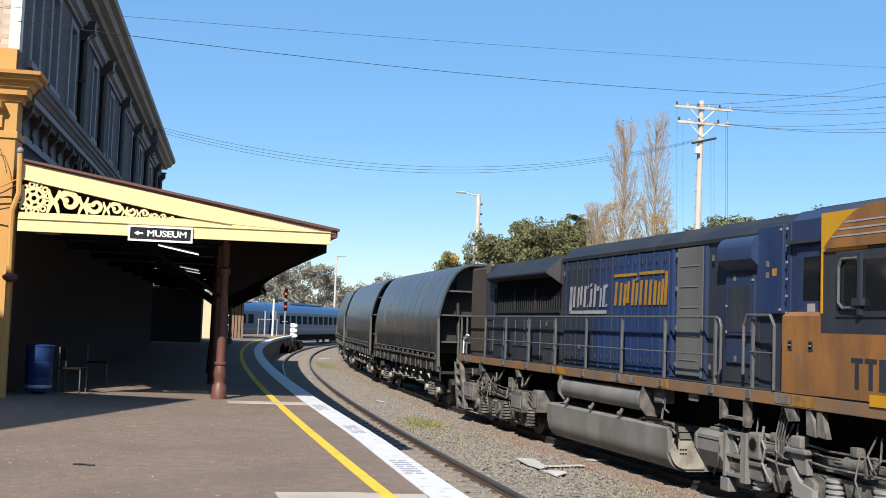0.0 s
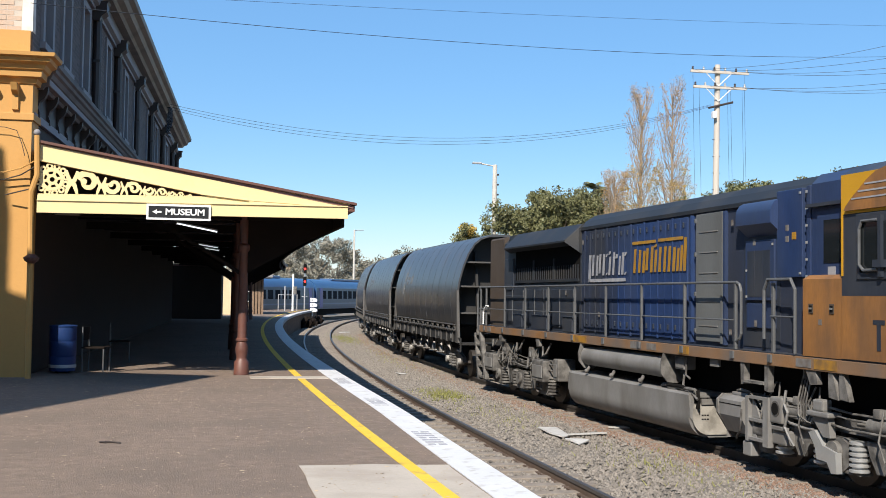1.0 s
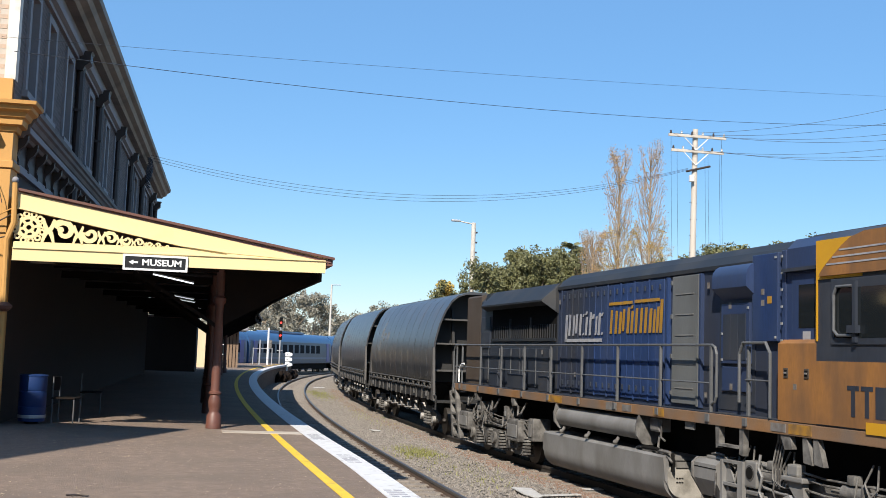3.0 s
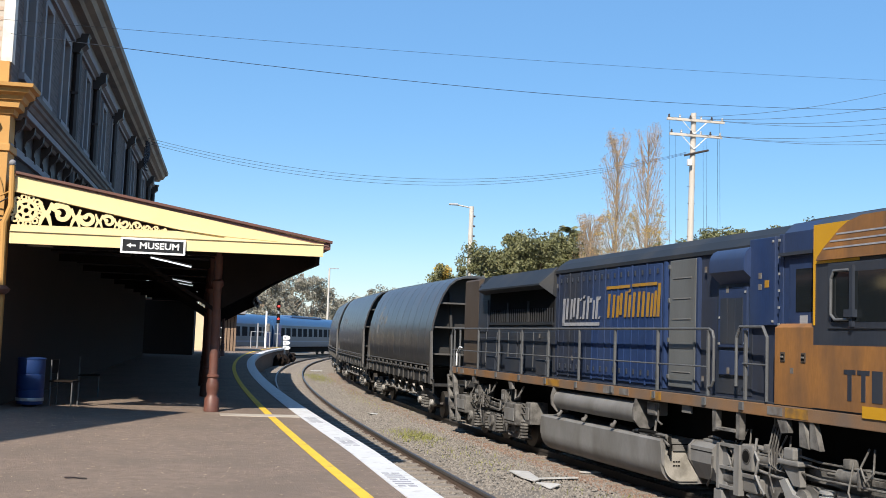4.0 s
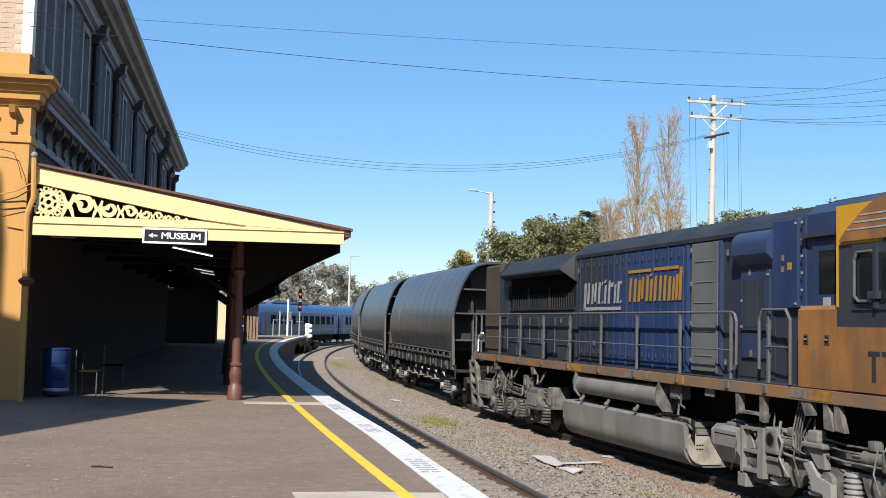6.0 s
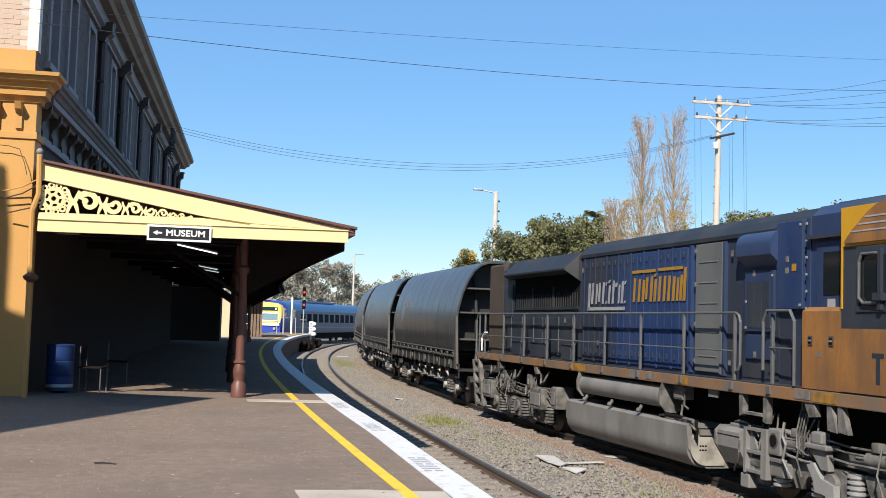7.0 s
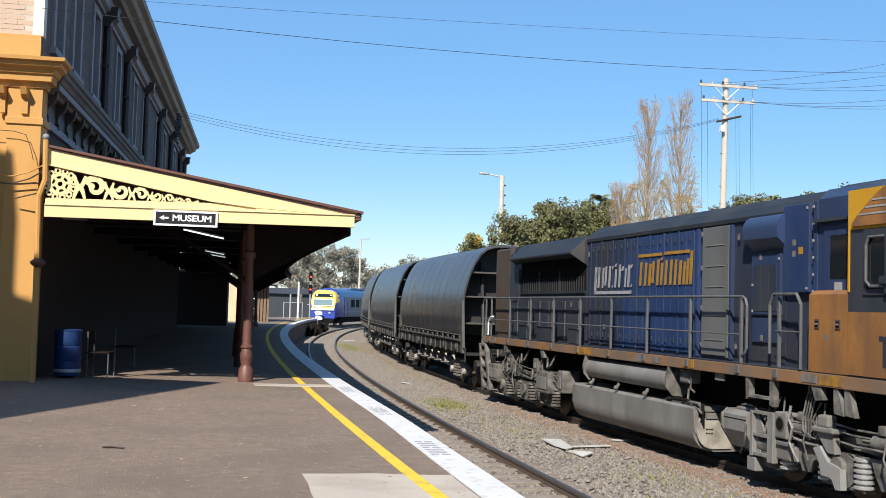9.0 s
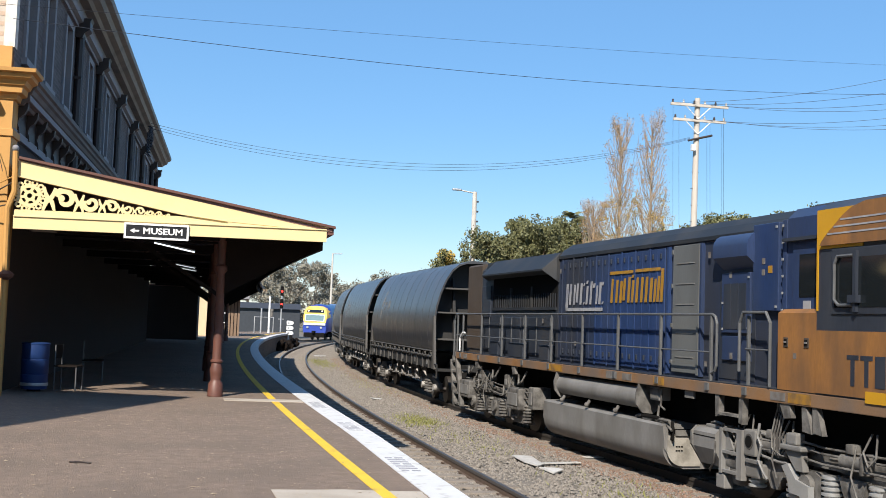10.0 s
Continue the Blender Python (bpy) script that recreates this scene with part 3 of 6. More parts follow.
while xk < FX1 - 0.2:
    h = top_lo(xk + 0.2) - 3.24
    w = max(0.14, h * 1.05)
    z0, z1 = 3.238, 3.242 + h
    bm = B()
    # crossing leaf stems between two cells
    for sg_ in (1, -1):
        za, zb = (z0, z1 - 0.03) if sg_ > 0 else (z1 - 0.02, z0)
        stem = [(xk + w * 0.42 * i / 8 - w * 0.1, za + (zb - za) * (i / 8 + 0.12 * math.sin(i / 8 * 6.28))) for i in range(9)]
        ribbon(bm, stem, [h * (0.1 + 0.1 * math.sin(math.pi * i / 8)) for i in range(9)], fy0 + 0.002 * (sg_ > 0), fy1 - 0.002 * (sg_ < 0))
    part("fretwork_stem", bm, CREAM, can).matrix_basis = FRONT
    # opposed scrolls
    bm = B()
    sg_ = 1 if k % 2 == 0 else -1
    cx, cz, r = xk + w * 0.68, 3.24 + h * 0.5, h * 0.4
    pts = [(cx + r * (1 - 0.66 * i / 24) * math.cos(math.pi * 0.9 - sg_ * 6.2 * i / 24), cz + r * (1 - 0.66 * i / 24) * math.sin(math.pi * 0.9 - sg_ * 6.2 * i / 24)) for i in range(25)]
    ribbon(bm, pts, [max(0.03, h * (0.27 - 0.12 * i / 24)) for i in range(25)], fy0 + 0.003, fy1 - 0.003)
    bmesh.ops.create_cone(bm, cap_ends=True, segments=10, radius1=h * 0.13, radius2=h * 0.13, depth=fy1 - fy0, matrix=Matrix.Translation((pts[-1][0], (fy0 + fy1) / 2, pts[-1][1])) @ pose(0, 0, 0, 90))
    part("fretwork_scroll", bm, CREAM, can).matrix_basis = FRONT
    xk += w * 1.12
    k += 1
# posts, braces, rafters
POSTS = [21.15 + 4.5 * i for i in range(10)]
pm = None
for py in POSTS:
    px = edge(py) - 1.9
    bm = lathe(B(), [(0.145, 0), (0.135, 0.24), (0.105, 0.28), (0.095, 0.32), (0.115, 0.42), (0.12, 0.5), (0.09, 0.62), (0.115, 0.64), (0.115, 0.67), (0.09, 0.69), (0.085, 0.74), (0.083, 1.2), (0.078, 2.3), (0.12, 2.36), (0.12, 2.44), (0.08, 2.48), (0.08, 3.3)], px, py)
    part("post", bm, MAROON, can, smooth=True)
    bm = B()
    for sx in (1, -1):
        reach = (edge(py) - 0.08 - px) if sx > 0 else 1.6
        top = 2.87 if sx > 0 else 2.85
        pts = [(px + sx * reach * i / 10, 1.87 + (top - 1.87) * (i / 10) ** 0.95) for i in range(11)]
        if sx > 0:
            prism(bm, pts + [(px + sx * reach, 2.93), (px, 2.93)], "y", py - 0.03, py + 0.03)
        else:
            ribbon(bm, pts, 0.07, py - 0.03, py + 0.03)
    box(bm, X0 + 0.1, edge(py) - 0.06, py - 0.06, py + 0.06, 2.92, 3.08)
    part("brace", bm, DARK_SHADE_TIMBER, can)
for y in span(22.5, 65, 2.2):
    part("purlin", box(B(), X0 + 0.05, edge(y) - 0.08, y - 0.04, y + 0.04, 3.08, 3.12), DARK_SHADE_TIMBER, can)
# sign
sg = thing("museum_sign", "black sign with white border and lettering on the fascia", "sign", m=FRONT)
part("board", box(B(), -1.70, -0.64, CY0 - 0.085, CY0 - 0.055, 2.855, 3.075), SIGN_BLACK, sg)
bm = B()
for b in ((-1.73, -0.61, 2.825, 2.86), (-1.73, -0.61, 3.07, 3.105)):
    box(bm, b[0], b[1], CY0 - 0.095, CY0 - 0.052, b[2], b[3])
for b in ((-1.73, -1.695), (-0.645, -0.61)):
    box(bm, b[0], b[1], CY0 - 0.095, CY0 - 0.052, 2.86, 3.07)
part("border", bm, WHITE_METAL, sg)
bm = prism(B(), [(-1.63, 2.965), (-1.55, 3.01), (-1.55, 2.98), (-1.47, 2.98), (-1.47, 2.95), (-1.55, 2.95), (-1.55, 2.92)], "y", CY0 - 0.092, CY0 - 0.086)
part("arrow", bm, WHITE_METAL, sg)


def text_part(name, body, size, m, material, parent, width=None, extrude=0.002, bold=0.0):
    cu = bpy.data.curves.new(name, "FONT")
    cu.body, cu.size, cu.extrude, cu.offset = body, size, extrude, bold
    cu.align_x, cu.align_y = "CENTER", "CENTER"
    tmp = bpy.data.objects.new(name, cu)
    me = bpy.data.meshes.new_from_object(tmp)
    bpy.data.objects.remove(tmp)
    xs = [v.co.x for v in me.vertices]
    if width:
        s = width / (max(xs) - min(xs))
        for v in me.vertices:
            v.co.x *= s
    me.materials.clear()
    me.materials.append(material)
    ob = new(name, me)
    ob.parent, ob.matrix_basis = parent, m
    return ob


text_part("lettering", "MUSEUM", 0.155, pose(-1.06, CY0 - 0.09, 2.965, 90, 0, 0), WHITE_METAL, sg, 0.68, bold=0.004)
# ---- locomotive: x runs to its rear, y towards the platform, z from the rail ----
LA, LB = Vector((8.03, 13.75, 0)), Vector((6.75, 31.04, 0))
LU = (LB - LA).normalized()
loco = thing("diesel_locomotive", "grimy navy and orange-yellow diesel freight locomotive standing on the goods track", "locomotive",
             m=pose(LA.x, LA.y, RAIL_Z + 0.02, 0, 0.22, math.degrees(math.atan2(LU.y, LU.x))))


def lp(name, bm, material, parent=None, label="", smooth=False):
    bmesh.ops.translate(bm, verts=bm.verts[:], vec=(0, 0, 1.05))
    return part(name, bm, material, parent or loco, label, smooth)


HY = -0.28      # hood side
# underframe and deck
bm = box(B(), -6.5, 17.5, -2.9, 0.0, 0.55, 0.735, 0.012)
sill = lp("underframe", bm, SILL_ORANGE, label="dusty orange side sill")
lp("deck", box(B(), -0.1, 17.4, -2.88, -0.01, 0.738, 0.752), LOCO_DARK)
for a0, a1 in ((9.2, 10.1), (4.45, 4.85), (6.4, 6.9), (0.1, 0.65)):
    lp("sill_patch", box(B(), a0, a1, 0.001, 0.006, 0.575, 0.715), SILL_YELLOW if a0 != 6.4 else STENCIL, sill)
for a0, a1 in ((16.3, 16.6), (5.75, 6.15), (0.72, 1.1)):
    o = lp("stencil_plate", box(B(), a0, a1, 0.001, 0.008, 0.585, 0.705), STENCIL, sill)
# Added black core stands in for the darkness beneath the frame.
lp("shade_core", box(B(), -6, 17.2, -2.3, -0.75, -0.55, 0.55), BLACK_GRIME_SHADE)


def hood_prof(top, ch=0.27, side=HY, base=0.75):
    o = -1.45
    h = side - o
    return [(o - h, base), (o - h, top - ch), (o - h + ch, top), (o + h - ch, top), (o + h, top - ch), (o + h, base)]


lp("hood", prism(B(), hood_prof(3.38), "x", 1.06, 10.2), LOCO_DULL, label="navy engine hood with soot streaks")
lp("hood_roof", prism(B(), [(-2.66, 3.08), (-2.66, 3.15), (-2.5, 3.3), (-2.3, 3.43), (-0.6, 3.43), (-0.4, 3.3), (-0.24, 3.15), (-0.24, 3.08)], "x", 0.02, 10.25), LOCO_ROOF, label="sooty roof cap")
lp("radiator_hood", prism(B(), hood_prof(3.22, 0.2), "x", 10.22, 15.97), LOCO_DARK)
lp("end_panel", prism(B(), hood_prof(3.22, 0.05, HY + 0.01), "x", 15.97, 17.25), BROWN_PANEL, label="rusty brown end panel")
# radiator visor
bm = B()
v = [[(10.2, -0.85, 3.27), (10.2, -0.29, 3.24), (10.2, -0.2, 3.12), (10.2, -0.2, 2.6)],
     [(10.32, -0.85, 3.27), (10.32, -0.28, 3.24), (10.32, 0.1, 2.86), (10.32, 0.1, 2.82)],
     [(14.85, -0.85, 3.27), (14.85, -0.28, 3.24), (14.85, 0.1, 2.86), (14.85, 0.1, 2.82)],
     [(15.5, -0.85, 3.26), (15.5, -0.28, 3.22), (15.5, -0.2, 2.86), (15.5, -0.2, 2.8)]]
v = [r + [(r[0][0], -0.3, r[3][2] - 0.06), (r[0][0], -0.85, 2.9)] for r in v]
ringskin(bm, v)
visor = lp("radiator_visor", bm, LOCO_ROOF, label="angled dark radiator visor")
# Flush black sheet stands in for the recess in the visor's shade.
lp("recess_shade", box(B(), 10.3, 14.95, -0.32, -0.272, 1.98, 2.8), BLACK_GRIME_SHADE)
bm = B()
for i in range(58):
    a = 10.38 + i * 0.15
    if a < 14.85:
        box(bm, a, a + 0.025, -0.272, -0.25, 1.98, 2.32)
box(bm, 10.32, 14.95, -0.275, -0.24, 1.93, 2.0)
for a in (11.9, 13.4):
    box(bm, a, a + 0.06, -0.272, -0.235, 1.98, 2.5)
# Bars take the dark roof colour in place of the visor's cast shadow.
lp("radiator_grille", bm, LOCO_ROOF)
for a0, a1, z0, z1 in ((10.6, 12.6, 0.85, 1.75), (12.7, 14.2, 0.85, 1.75), (14.3, 15.7, 0.85, 1.6), (15.1, 15.85, 1.75, 2.6)):
    lp("access_panel", box(B(), a0, a1, HY - 0.01, HY + 0.03, z0, z1, 0.01), LOCO_DARK)
for a0, a1 in ((10.4, 11.0), (12.1, 13.2), (14.0, 14.7)):
    lp("low_box", box(B(), a0, a1, HY, HY + 0.16, 0.76, 1.12, 0.02), LOCO_DARK)
for a in (10.6, 11.5, 12.4, 13.3, 14.2, 15.1):
    lp("panel_seam", box(B(), a, a + 0.025, HY + 0.03, HY + 0.045, 0.85, 1.75), STEEL_RAIL)
# engine doors with ribs and latches
ed = [4.98, 5.6, 6.22, 6.84, 7.46, 8.08, 8.7, 9.32, 9.95]
latch = mesh_of("latch", box(B(), -0.022, 0.022, 0, 0.025, -0.05, 0.05, 0.008), LOCO_DARK)
for a0, a1 in zip(ed, ed[1:]):
    navy = LOCO_DULL if a0 > 8.0 else LOCO_BLUE
    d = lp("engine_door", box(B(), a0 + 0.02, a1 - 0.02, HY + 0.002, HY + 0.03, 0.82, 3.04, 0.008), navy)
    bm = B()
    box(bm, a0 + 0.3, a0 + 0.33, HY + 0.03, HY + 0.04, 0.85, 3.0)
    lp("door_rib", bm, navy, d)
    lp("door_seam", box(B(), a1 - 0.02, a1 + 0.015, HY + 0.003, HY + 0.045, 0.8, 3.06), navy, d)
    for z in (2.9, 1.02):
        for aa in (a0 + 0.16, a1 - 0.14):
            o = new("latch", latch)
            o.parent, o.location = d, (aa, HY + 0.03, z + 1.05)
# painted emblem: slanted bars in the two colours
TY0, TY1 = HY + 0.046, HY + 0.05


def bar(bm, a, w, z0, z1, lean=0.05):
    prism_pts = [(a, z0), (a - w, z0), (a - w - lean, z1), (a - lean, z1)]
    va = [bm.verts.new((p[0], TY0, p[1])) for p in prism_pts]
    vb = [bm.verts.new((p[0], TY1, p[1])) for p in prism_pts]
    for i in range(4):
        bm.faces.new((va[i], va[(i + 1) % 4], vb[(i + 1) % 4], vb[i]))
    bm.faces.new(va)
    bm.faces.new(vb)


em_w = lp("emblem", box(B(), 7.68, 9.7, TY0, TY1, 1.9, 1.97), LETTER_WHITE, label="worn white painted emblem, slanted strokes")
em_g = lp("emblem", box(B(), 6.28, 7.36, TY0, TY1, 2.63, 2.69), LETTER_GOLD, label="worn gold painted emblem, slanted strokes")
lp("emblem_stroke", box(B(), 5.14, 6.18, TY0, TY1, 2.64, 2.7), LETTER_GOLD, em_g)


def emblem(bars, lo, hi, material, parent, a0, fit):
    for a, w, b0, b1 in bars:
        bm = B()
        bar(bm, a0 + (a - a0) * fit, w * 0.82, lo + b0 * (hi - lo), lo + b1 * (hi - lo))
        lp("emblem_stroke", bm, material, parent)


emblem([(9.95, 0.16, -0.3, 1.0), (9.72, 0.13, 0.0, 1.0), (9.45, 0.11, 0.0, 0.95), (9.28, 0.12, 0.1, 1.0), (9.05, 0.13, 0.0, 1.0), (8.84, 0.08, 0.0, 0.12), (8.84, 0.08, 0.85, 1.0),
    (8.68, 0.12, 0.0, 0.85), (8.68, 0.12, 0.95, 1.1), (8.45, 0.12, 0.0, 1.05), (8.28, 0.14, 0.75, 0.95), (8.1, 0.1, 0.0, 0.85), (7.93, 0.13, 0.0, 1.0), (7.76, 0.1, 0.0, 0.12), (7.76, 0.1, 0.84, 1.0)], 2.04, 2.5, LETTER_WHITE, em_w, 7.69, 0.89)
emblem([(7.42, 0.12, 0.0, 1.0), (7.18, 0.12, 0.0, 0.95), (6.98, 0.13, 0.0, 0.9), (6.82, 0.12, 0.1, 1.0), (6.6, 0.13, 0.0, 1.05), (6.42, 0.12, 0.0, 0.9), (6.42, 0.12, 1.0, 1.12),
    (6.22, 0.12, 0.0, 1.0), (6.0, 0.12, 0.0, 1.0), (5.8, 0.12, 0.0, 1.0), (5.6, 0.13, 0.0, 0.95), (5.42, 0.1, 0.0, 0.9), (5.28, 0.11, 0.0, 1.0), (5.14, 0.13, 0.0, 1.28)], 2.06, 2.54, LETTER_GOLD, em_g, 5.16, 0.95)
# grey equipment door
gd = lp("equipment_door", box(B(), 3.7, 4.64, HY, HY + 0.05, 0.82, 3.05, 0.012), LOCO_GREY, label="grey equipment door")
for z in (1.08, 1.5, 2.0, 2.36, 2.72):
    lp("door_rib", box(B(), 3.85, 4.5, HY + 0.05, HY + 0.062, z, z + 0.016), TANK_GREY, gd)
lp("door_frame", box(B(), 3.66, 3.72, HY + 0.01, HY + 0.075, 0.8, 3.02), LOCO_GREY, gd)
for z in (0.95, 1.6, 2.3, 2.9):
    lp("hinge", box(B(), 4.62, 4.68, HY + 0.03, HY + 0.07, z, z + 0.08, 0.01), STEEL_RAIL, gd)
bolt = mesh_of("bolt", box(B(), -0.018, 0.018, 0, 0.016, -0.018, 0.018), BRIGHT_STEEL)
for a, z, yy in [(2.88, 1.6, 0.06), (2.88, 2.02, 0.06), (2.1, 1.62, 0.06), (2.1, 2.42, 0.06), (1.29, 1.95, 0.09), (1.29, 3.15, 0.09)] + [(1.12, 0.9 + 0.25 * i, 0.09) for i in range(10)]:
    o = new("bolt", bolt)
    o.parent, o.location = loco, (a, HY + yy, z + 1.05)
for a, z in ((3.3, 2.78), (2.6, 2.42), (3.35, 0.95), (9.95, 2.75), (11.0, 1.62), (2.55, 1.12), (9.0, 1.15)):
    lp("notice", box(B(), a, a + 0.08, HY + 0.062, HY + 0.066, z, z + 0.1), STENCIL)
bm = B()
for a in (3.58, 4.78):
    box(bm, a, a + 0.06, HY, HY + 0.07, 0.78, 3.05)
lp("corner_strip", bm, LOCO_BLUE)
# recessed screen door with rounded vent above
# Dark sheet laid on the hood stands in for the dim recess.
lp("vent_recess_shade", box(B(), 1.97, 3.05, HY + 0.002, HY + 0.012, 0.8, 3.06), LOCO_DARK)
bm = B()
pr = [(HY, 3.12), (HY + 0.08, 3.11), (HY + 0.15, 3.07), (HY + 0.2, 3.0), (HY + 0.22, 2.92), (HY + 0.22, 2.74), (HY + 0.18, 2.71), (HY, 2.55)]
prism(bm, pr, "x", 1.9, 2.95)
lp("vent_cowl", bm, LOCO_BLUE, label="rounded blue vent cowl", smooth=True)
sd = lp("screen_door", box(B(), 2.06, 2.92, HY + 0.01, HY + 0.06, 1.54, 2.5, 0.01), LOCO_BLUE)
bm = B()
for i in range(3):
    box(bm, 2.17 + 0.23 * i, 2.385 + 0.23 * i, HY + 0.06, HY + 0.068, 1.6, 2.33)
lp("screen_panel", bm, LOCO_DARK, sd)
lp("low_door", box(B(), 2.06, 2.9, HY + 0.01, HY + 0.05, 1.1, 1.49, 0.01), LOCO_BLUE)
lp("side_cabinet", box(B(), 1.24, 1.94, HY, HY + 0.09, 1.89, 3.22, 0.012), LOCO_BLUE, label="navy electrical cabinet")
bm = B()
for a, z in ((1.6, 2.6), (1.6, 2.43)):
    box(bm, a, a + 0.08, HY + 0.09, HY + 0.096, z, z + 0.09)
lp("notice", bm, STENCIL)
lp("notice", box(B(), 1.4, 1.51, HY + 0.09, HY + 0.096, 2.46, 2.57), LETTER_GOLD)
bm = B()
box(bm, 1.05, 1.16, HY - 0.02, HY + 0.075, 0.78, 3.24, 0.01)
lp("corner_post", bm, LOCO_BLUE)
# rear of the cab: side door and tool box
lp("cab_rear", prism(B(), hood_prof(3.4, 0.15, -0.22), "x", 0.0, 1.04), LOCO_BLUE)
cd = lp("cab_door", box(B(), 0.18, 0.88, -0.222, -0.195, 1.88, 2.86, 0.01), LOCO_BLUE)
lp("pane", box(B(), 0.3, 0.7, -0.195, -0.188, 2.08, 2.7), DARK_GLASS, cd)
lp("door_hood", box(B(), 0.0, 1.05, -0.22, -0.12, 2.9, 2.95), LOCO_DARK)
lp("notice", box(B(), 0.42, 0.6, -0.2, -0.19, 1.91, 2.03), LETTER_WHITE, cd)
tb = lp("tool_locker", prism(B(), [(-0.28, 0.75), (0.0, 0.75), (0.0, 1.85), (-0.1, 1.91), (-0.28, 1.91)], "x", 0.0, 0.93), LOCO_ORANGE, label="dusty orange tool locker")
for a in (0.22, 0.72):
    hd = lp("latch", box(B(), a - 0.055, a + 0.055, 0.0, 0.012, 1.36, 1.5, 0.01), BROWN_PANEL, tb)
    lp("latch_cup", box(B(), a - 0.035, a + 0.035, 0.012, 0.015, 1.385, 1.475), BLACK_GRIME_SHADE, hd)
    lp("latch_bar", box(B(), a - 0.03, a + 0.03, 0.015, 0.026, 1.42, 1.445), TANK_GREY, hd)
lp("notice", box(B(), 0.46, 0.54, 0.001, 0.004, 1.2, 1.28), STENCIL, tb)
# cab
lp("cab", prism(B(), [(-2.9, 0.74), (-2.9, 3.26), (-2.7, 3.38), (-0.2, 3.38), (0.0, 3.26), (0.0, 0.74)], "x", -5.5, -0.004), LOCO_DARK)
lp("cab_lower", box(B(), -5.4, -0.02, 0.0, 0.014, 0.76, 1.61), LOCO_ORANGE, label="dusty orange lower cab side")
for a0 in (-0.7, -0.98):
    bm = prism(B(), [(a0, 1.3), (a0 - 0.24, 1.3), (a0 - 0.24, 1.24), (a0 - 0.16, 1.24), (a0 - 0.16, 0.9), (a0 - 0.08, 0.9), (a0 - 0.08, 1.24), (a0, 1.24)], "y", 0.0141, 0.0195)
    lp("class_letter", bm, LOCO_DARK, label="dark painted letter T")
for a0 in (-1.27, -1.55, -1.83):
    lp("number_bar", box(B(), a0 - 0.2, a0, 0.0141, 0.0195, 0.9, 1.3), LOCO_DARK)
lp("yellow_patch", box(B(), -2.2, -1.08, 0.0142, 0.019, 0.7, 0.85), LOCO_YELLOW)
# yellow upper corner and gold striped sweep
lp("cab_yellow", box(B(), -1.0, -0.006, 0.002, 0.01, 2.72, 3.26), LOCO_YELLOW, label="bright yellow upper cab corner")
bm = B()
arc = [(-0.12, 2.76), (-0.15, 2.81), (-0.28, 2.92), (-0.43, 3.02), (-0.62, 3.15), (-0.81, 3.24), (-1.1, 3.3), (-5.4, 3.32), (-5.4, 2.76)]
prism(bm, [(p[0], p[1]) for p in arc], "y", 0.012, 0.05)
sw = lp("cab_sweep", bm, LOCO_ORANGE, label="tan gold sweep with pale stripes")
bm = B()
for z, a in ((2.9, -0.3), (2.99, -0.44), (3.08, -0.58)):
    box(bm, -5.3, a, 0.05, 0.056, z, z + 0.022)
lp("stripe", bm, LETTER_WHITE, sw)
lp("roof_box", prism(B(), [(-2.4, 3.36), (-2.3, 3.47), (-0.6, 3.47), (-0.45, 3.36)], "x", -4.5, 0.92), LOCO_ROOF)
lp("yellow_strip", box(B(), -0.045, -0.006, 0.002, 0.012, 1.88, 2.72), LOCO_YELLOW)
wf = lp("cab_window", box(B(), -2.6, -0.35, 0.0, 0.02, 1.83, 2.71, 0.01), LOCO_DARK)
lp("pane", box(B(), -2.5, -0.43, 0.02, 0.024, 1.92, 2.58), DARK_GLASS, wf)
bm = pipe(B(), [(-0.85, 0.05, 2.6), (-0.52, 0.05, 2.6), (-0.46, 0.05, 2.5), (-0.46, 0.05, 2.02), (-0.55, 0.05, 1.95), (-0.85, 0.05, 1.95)], 0.022)
lp("sash_bar", bm, STEEL_RAIL, wf)
bm = box(B(), -0.93, -0.87, 0.02, 0.07, 1.86, 2.66)
box(bm, -0.98, -0.8, 0.02, 0.1, 1.98, 2.08)
lp("mullion", bm, LOCO_DARK, wf)
# handrails
bm = B()
RZ = 1.83
pipe(bm, [(17.75, -0.05, 0.5), (17.75, -0.05, 1.66), (17.62, -0.05, RZ), (2.9, -0.05, RZ), (2.8, -0.05, 1.79), (2.75, -0.05, 1.68), (2.75, -0.05, 1.0), (2.8, -0.05, 0.92), (2.9, -0.05, 0.88)], 0.024)
hr = lp("handrail", bm, STEEL_RAIL)
bm = pipe(B(), [(17.6, -0.05, 1.215), (2.93, -0.05, 1.215)], 0.014, seg=6)
lp("mid_rail", bm, STEEL_RAIL)
for a in (17.45, 16.91, 15.2, 13.48, 11.76, 10.03, 8.27, 6.51, 4.71, 2.93, 1.8):
    bm = box(B(), a - 0.028, a + 0.028, -0.075, -0.03, 0.6, RZ - 0.02, 0.008)
    box(bm, a - 0.05, a + 0.05, 0.0, 0.03, 0.6, 0.72)
    lp("stanchion", bm, STEEL_RAIL)
bm = pipe(B(), [(1.98, 0.0, 0.95), (1.98, 0.0, 1.7), (1.88, 0.0, RZ + 0.03), (1.25, 0.0, RZ + 0.03), (1.13, 0.0, 1.7), (1.13, 0.0, 0.76)], 0.026)
lp("grab_rail", bm, STEEL_RAIL)
lp("mid_rail", pipe(B(), [(1.85, -0.03, 1.3), (1.13, 0.0, 1.3)], 0.014, seg=6), STEEL_RAIL)
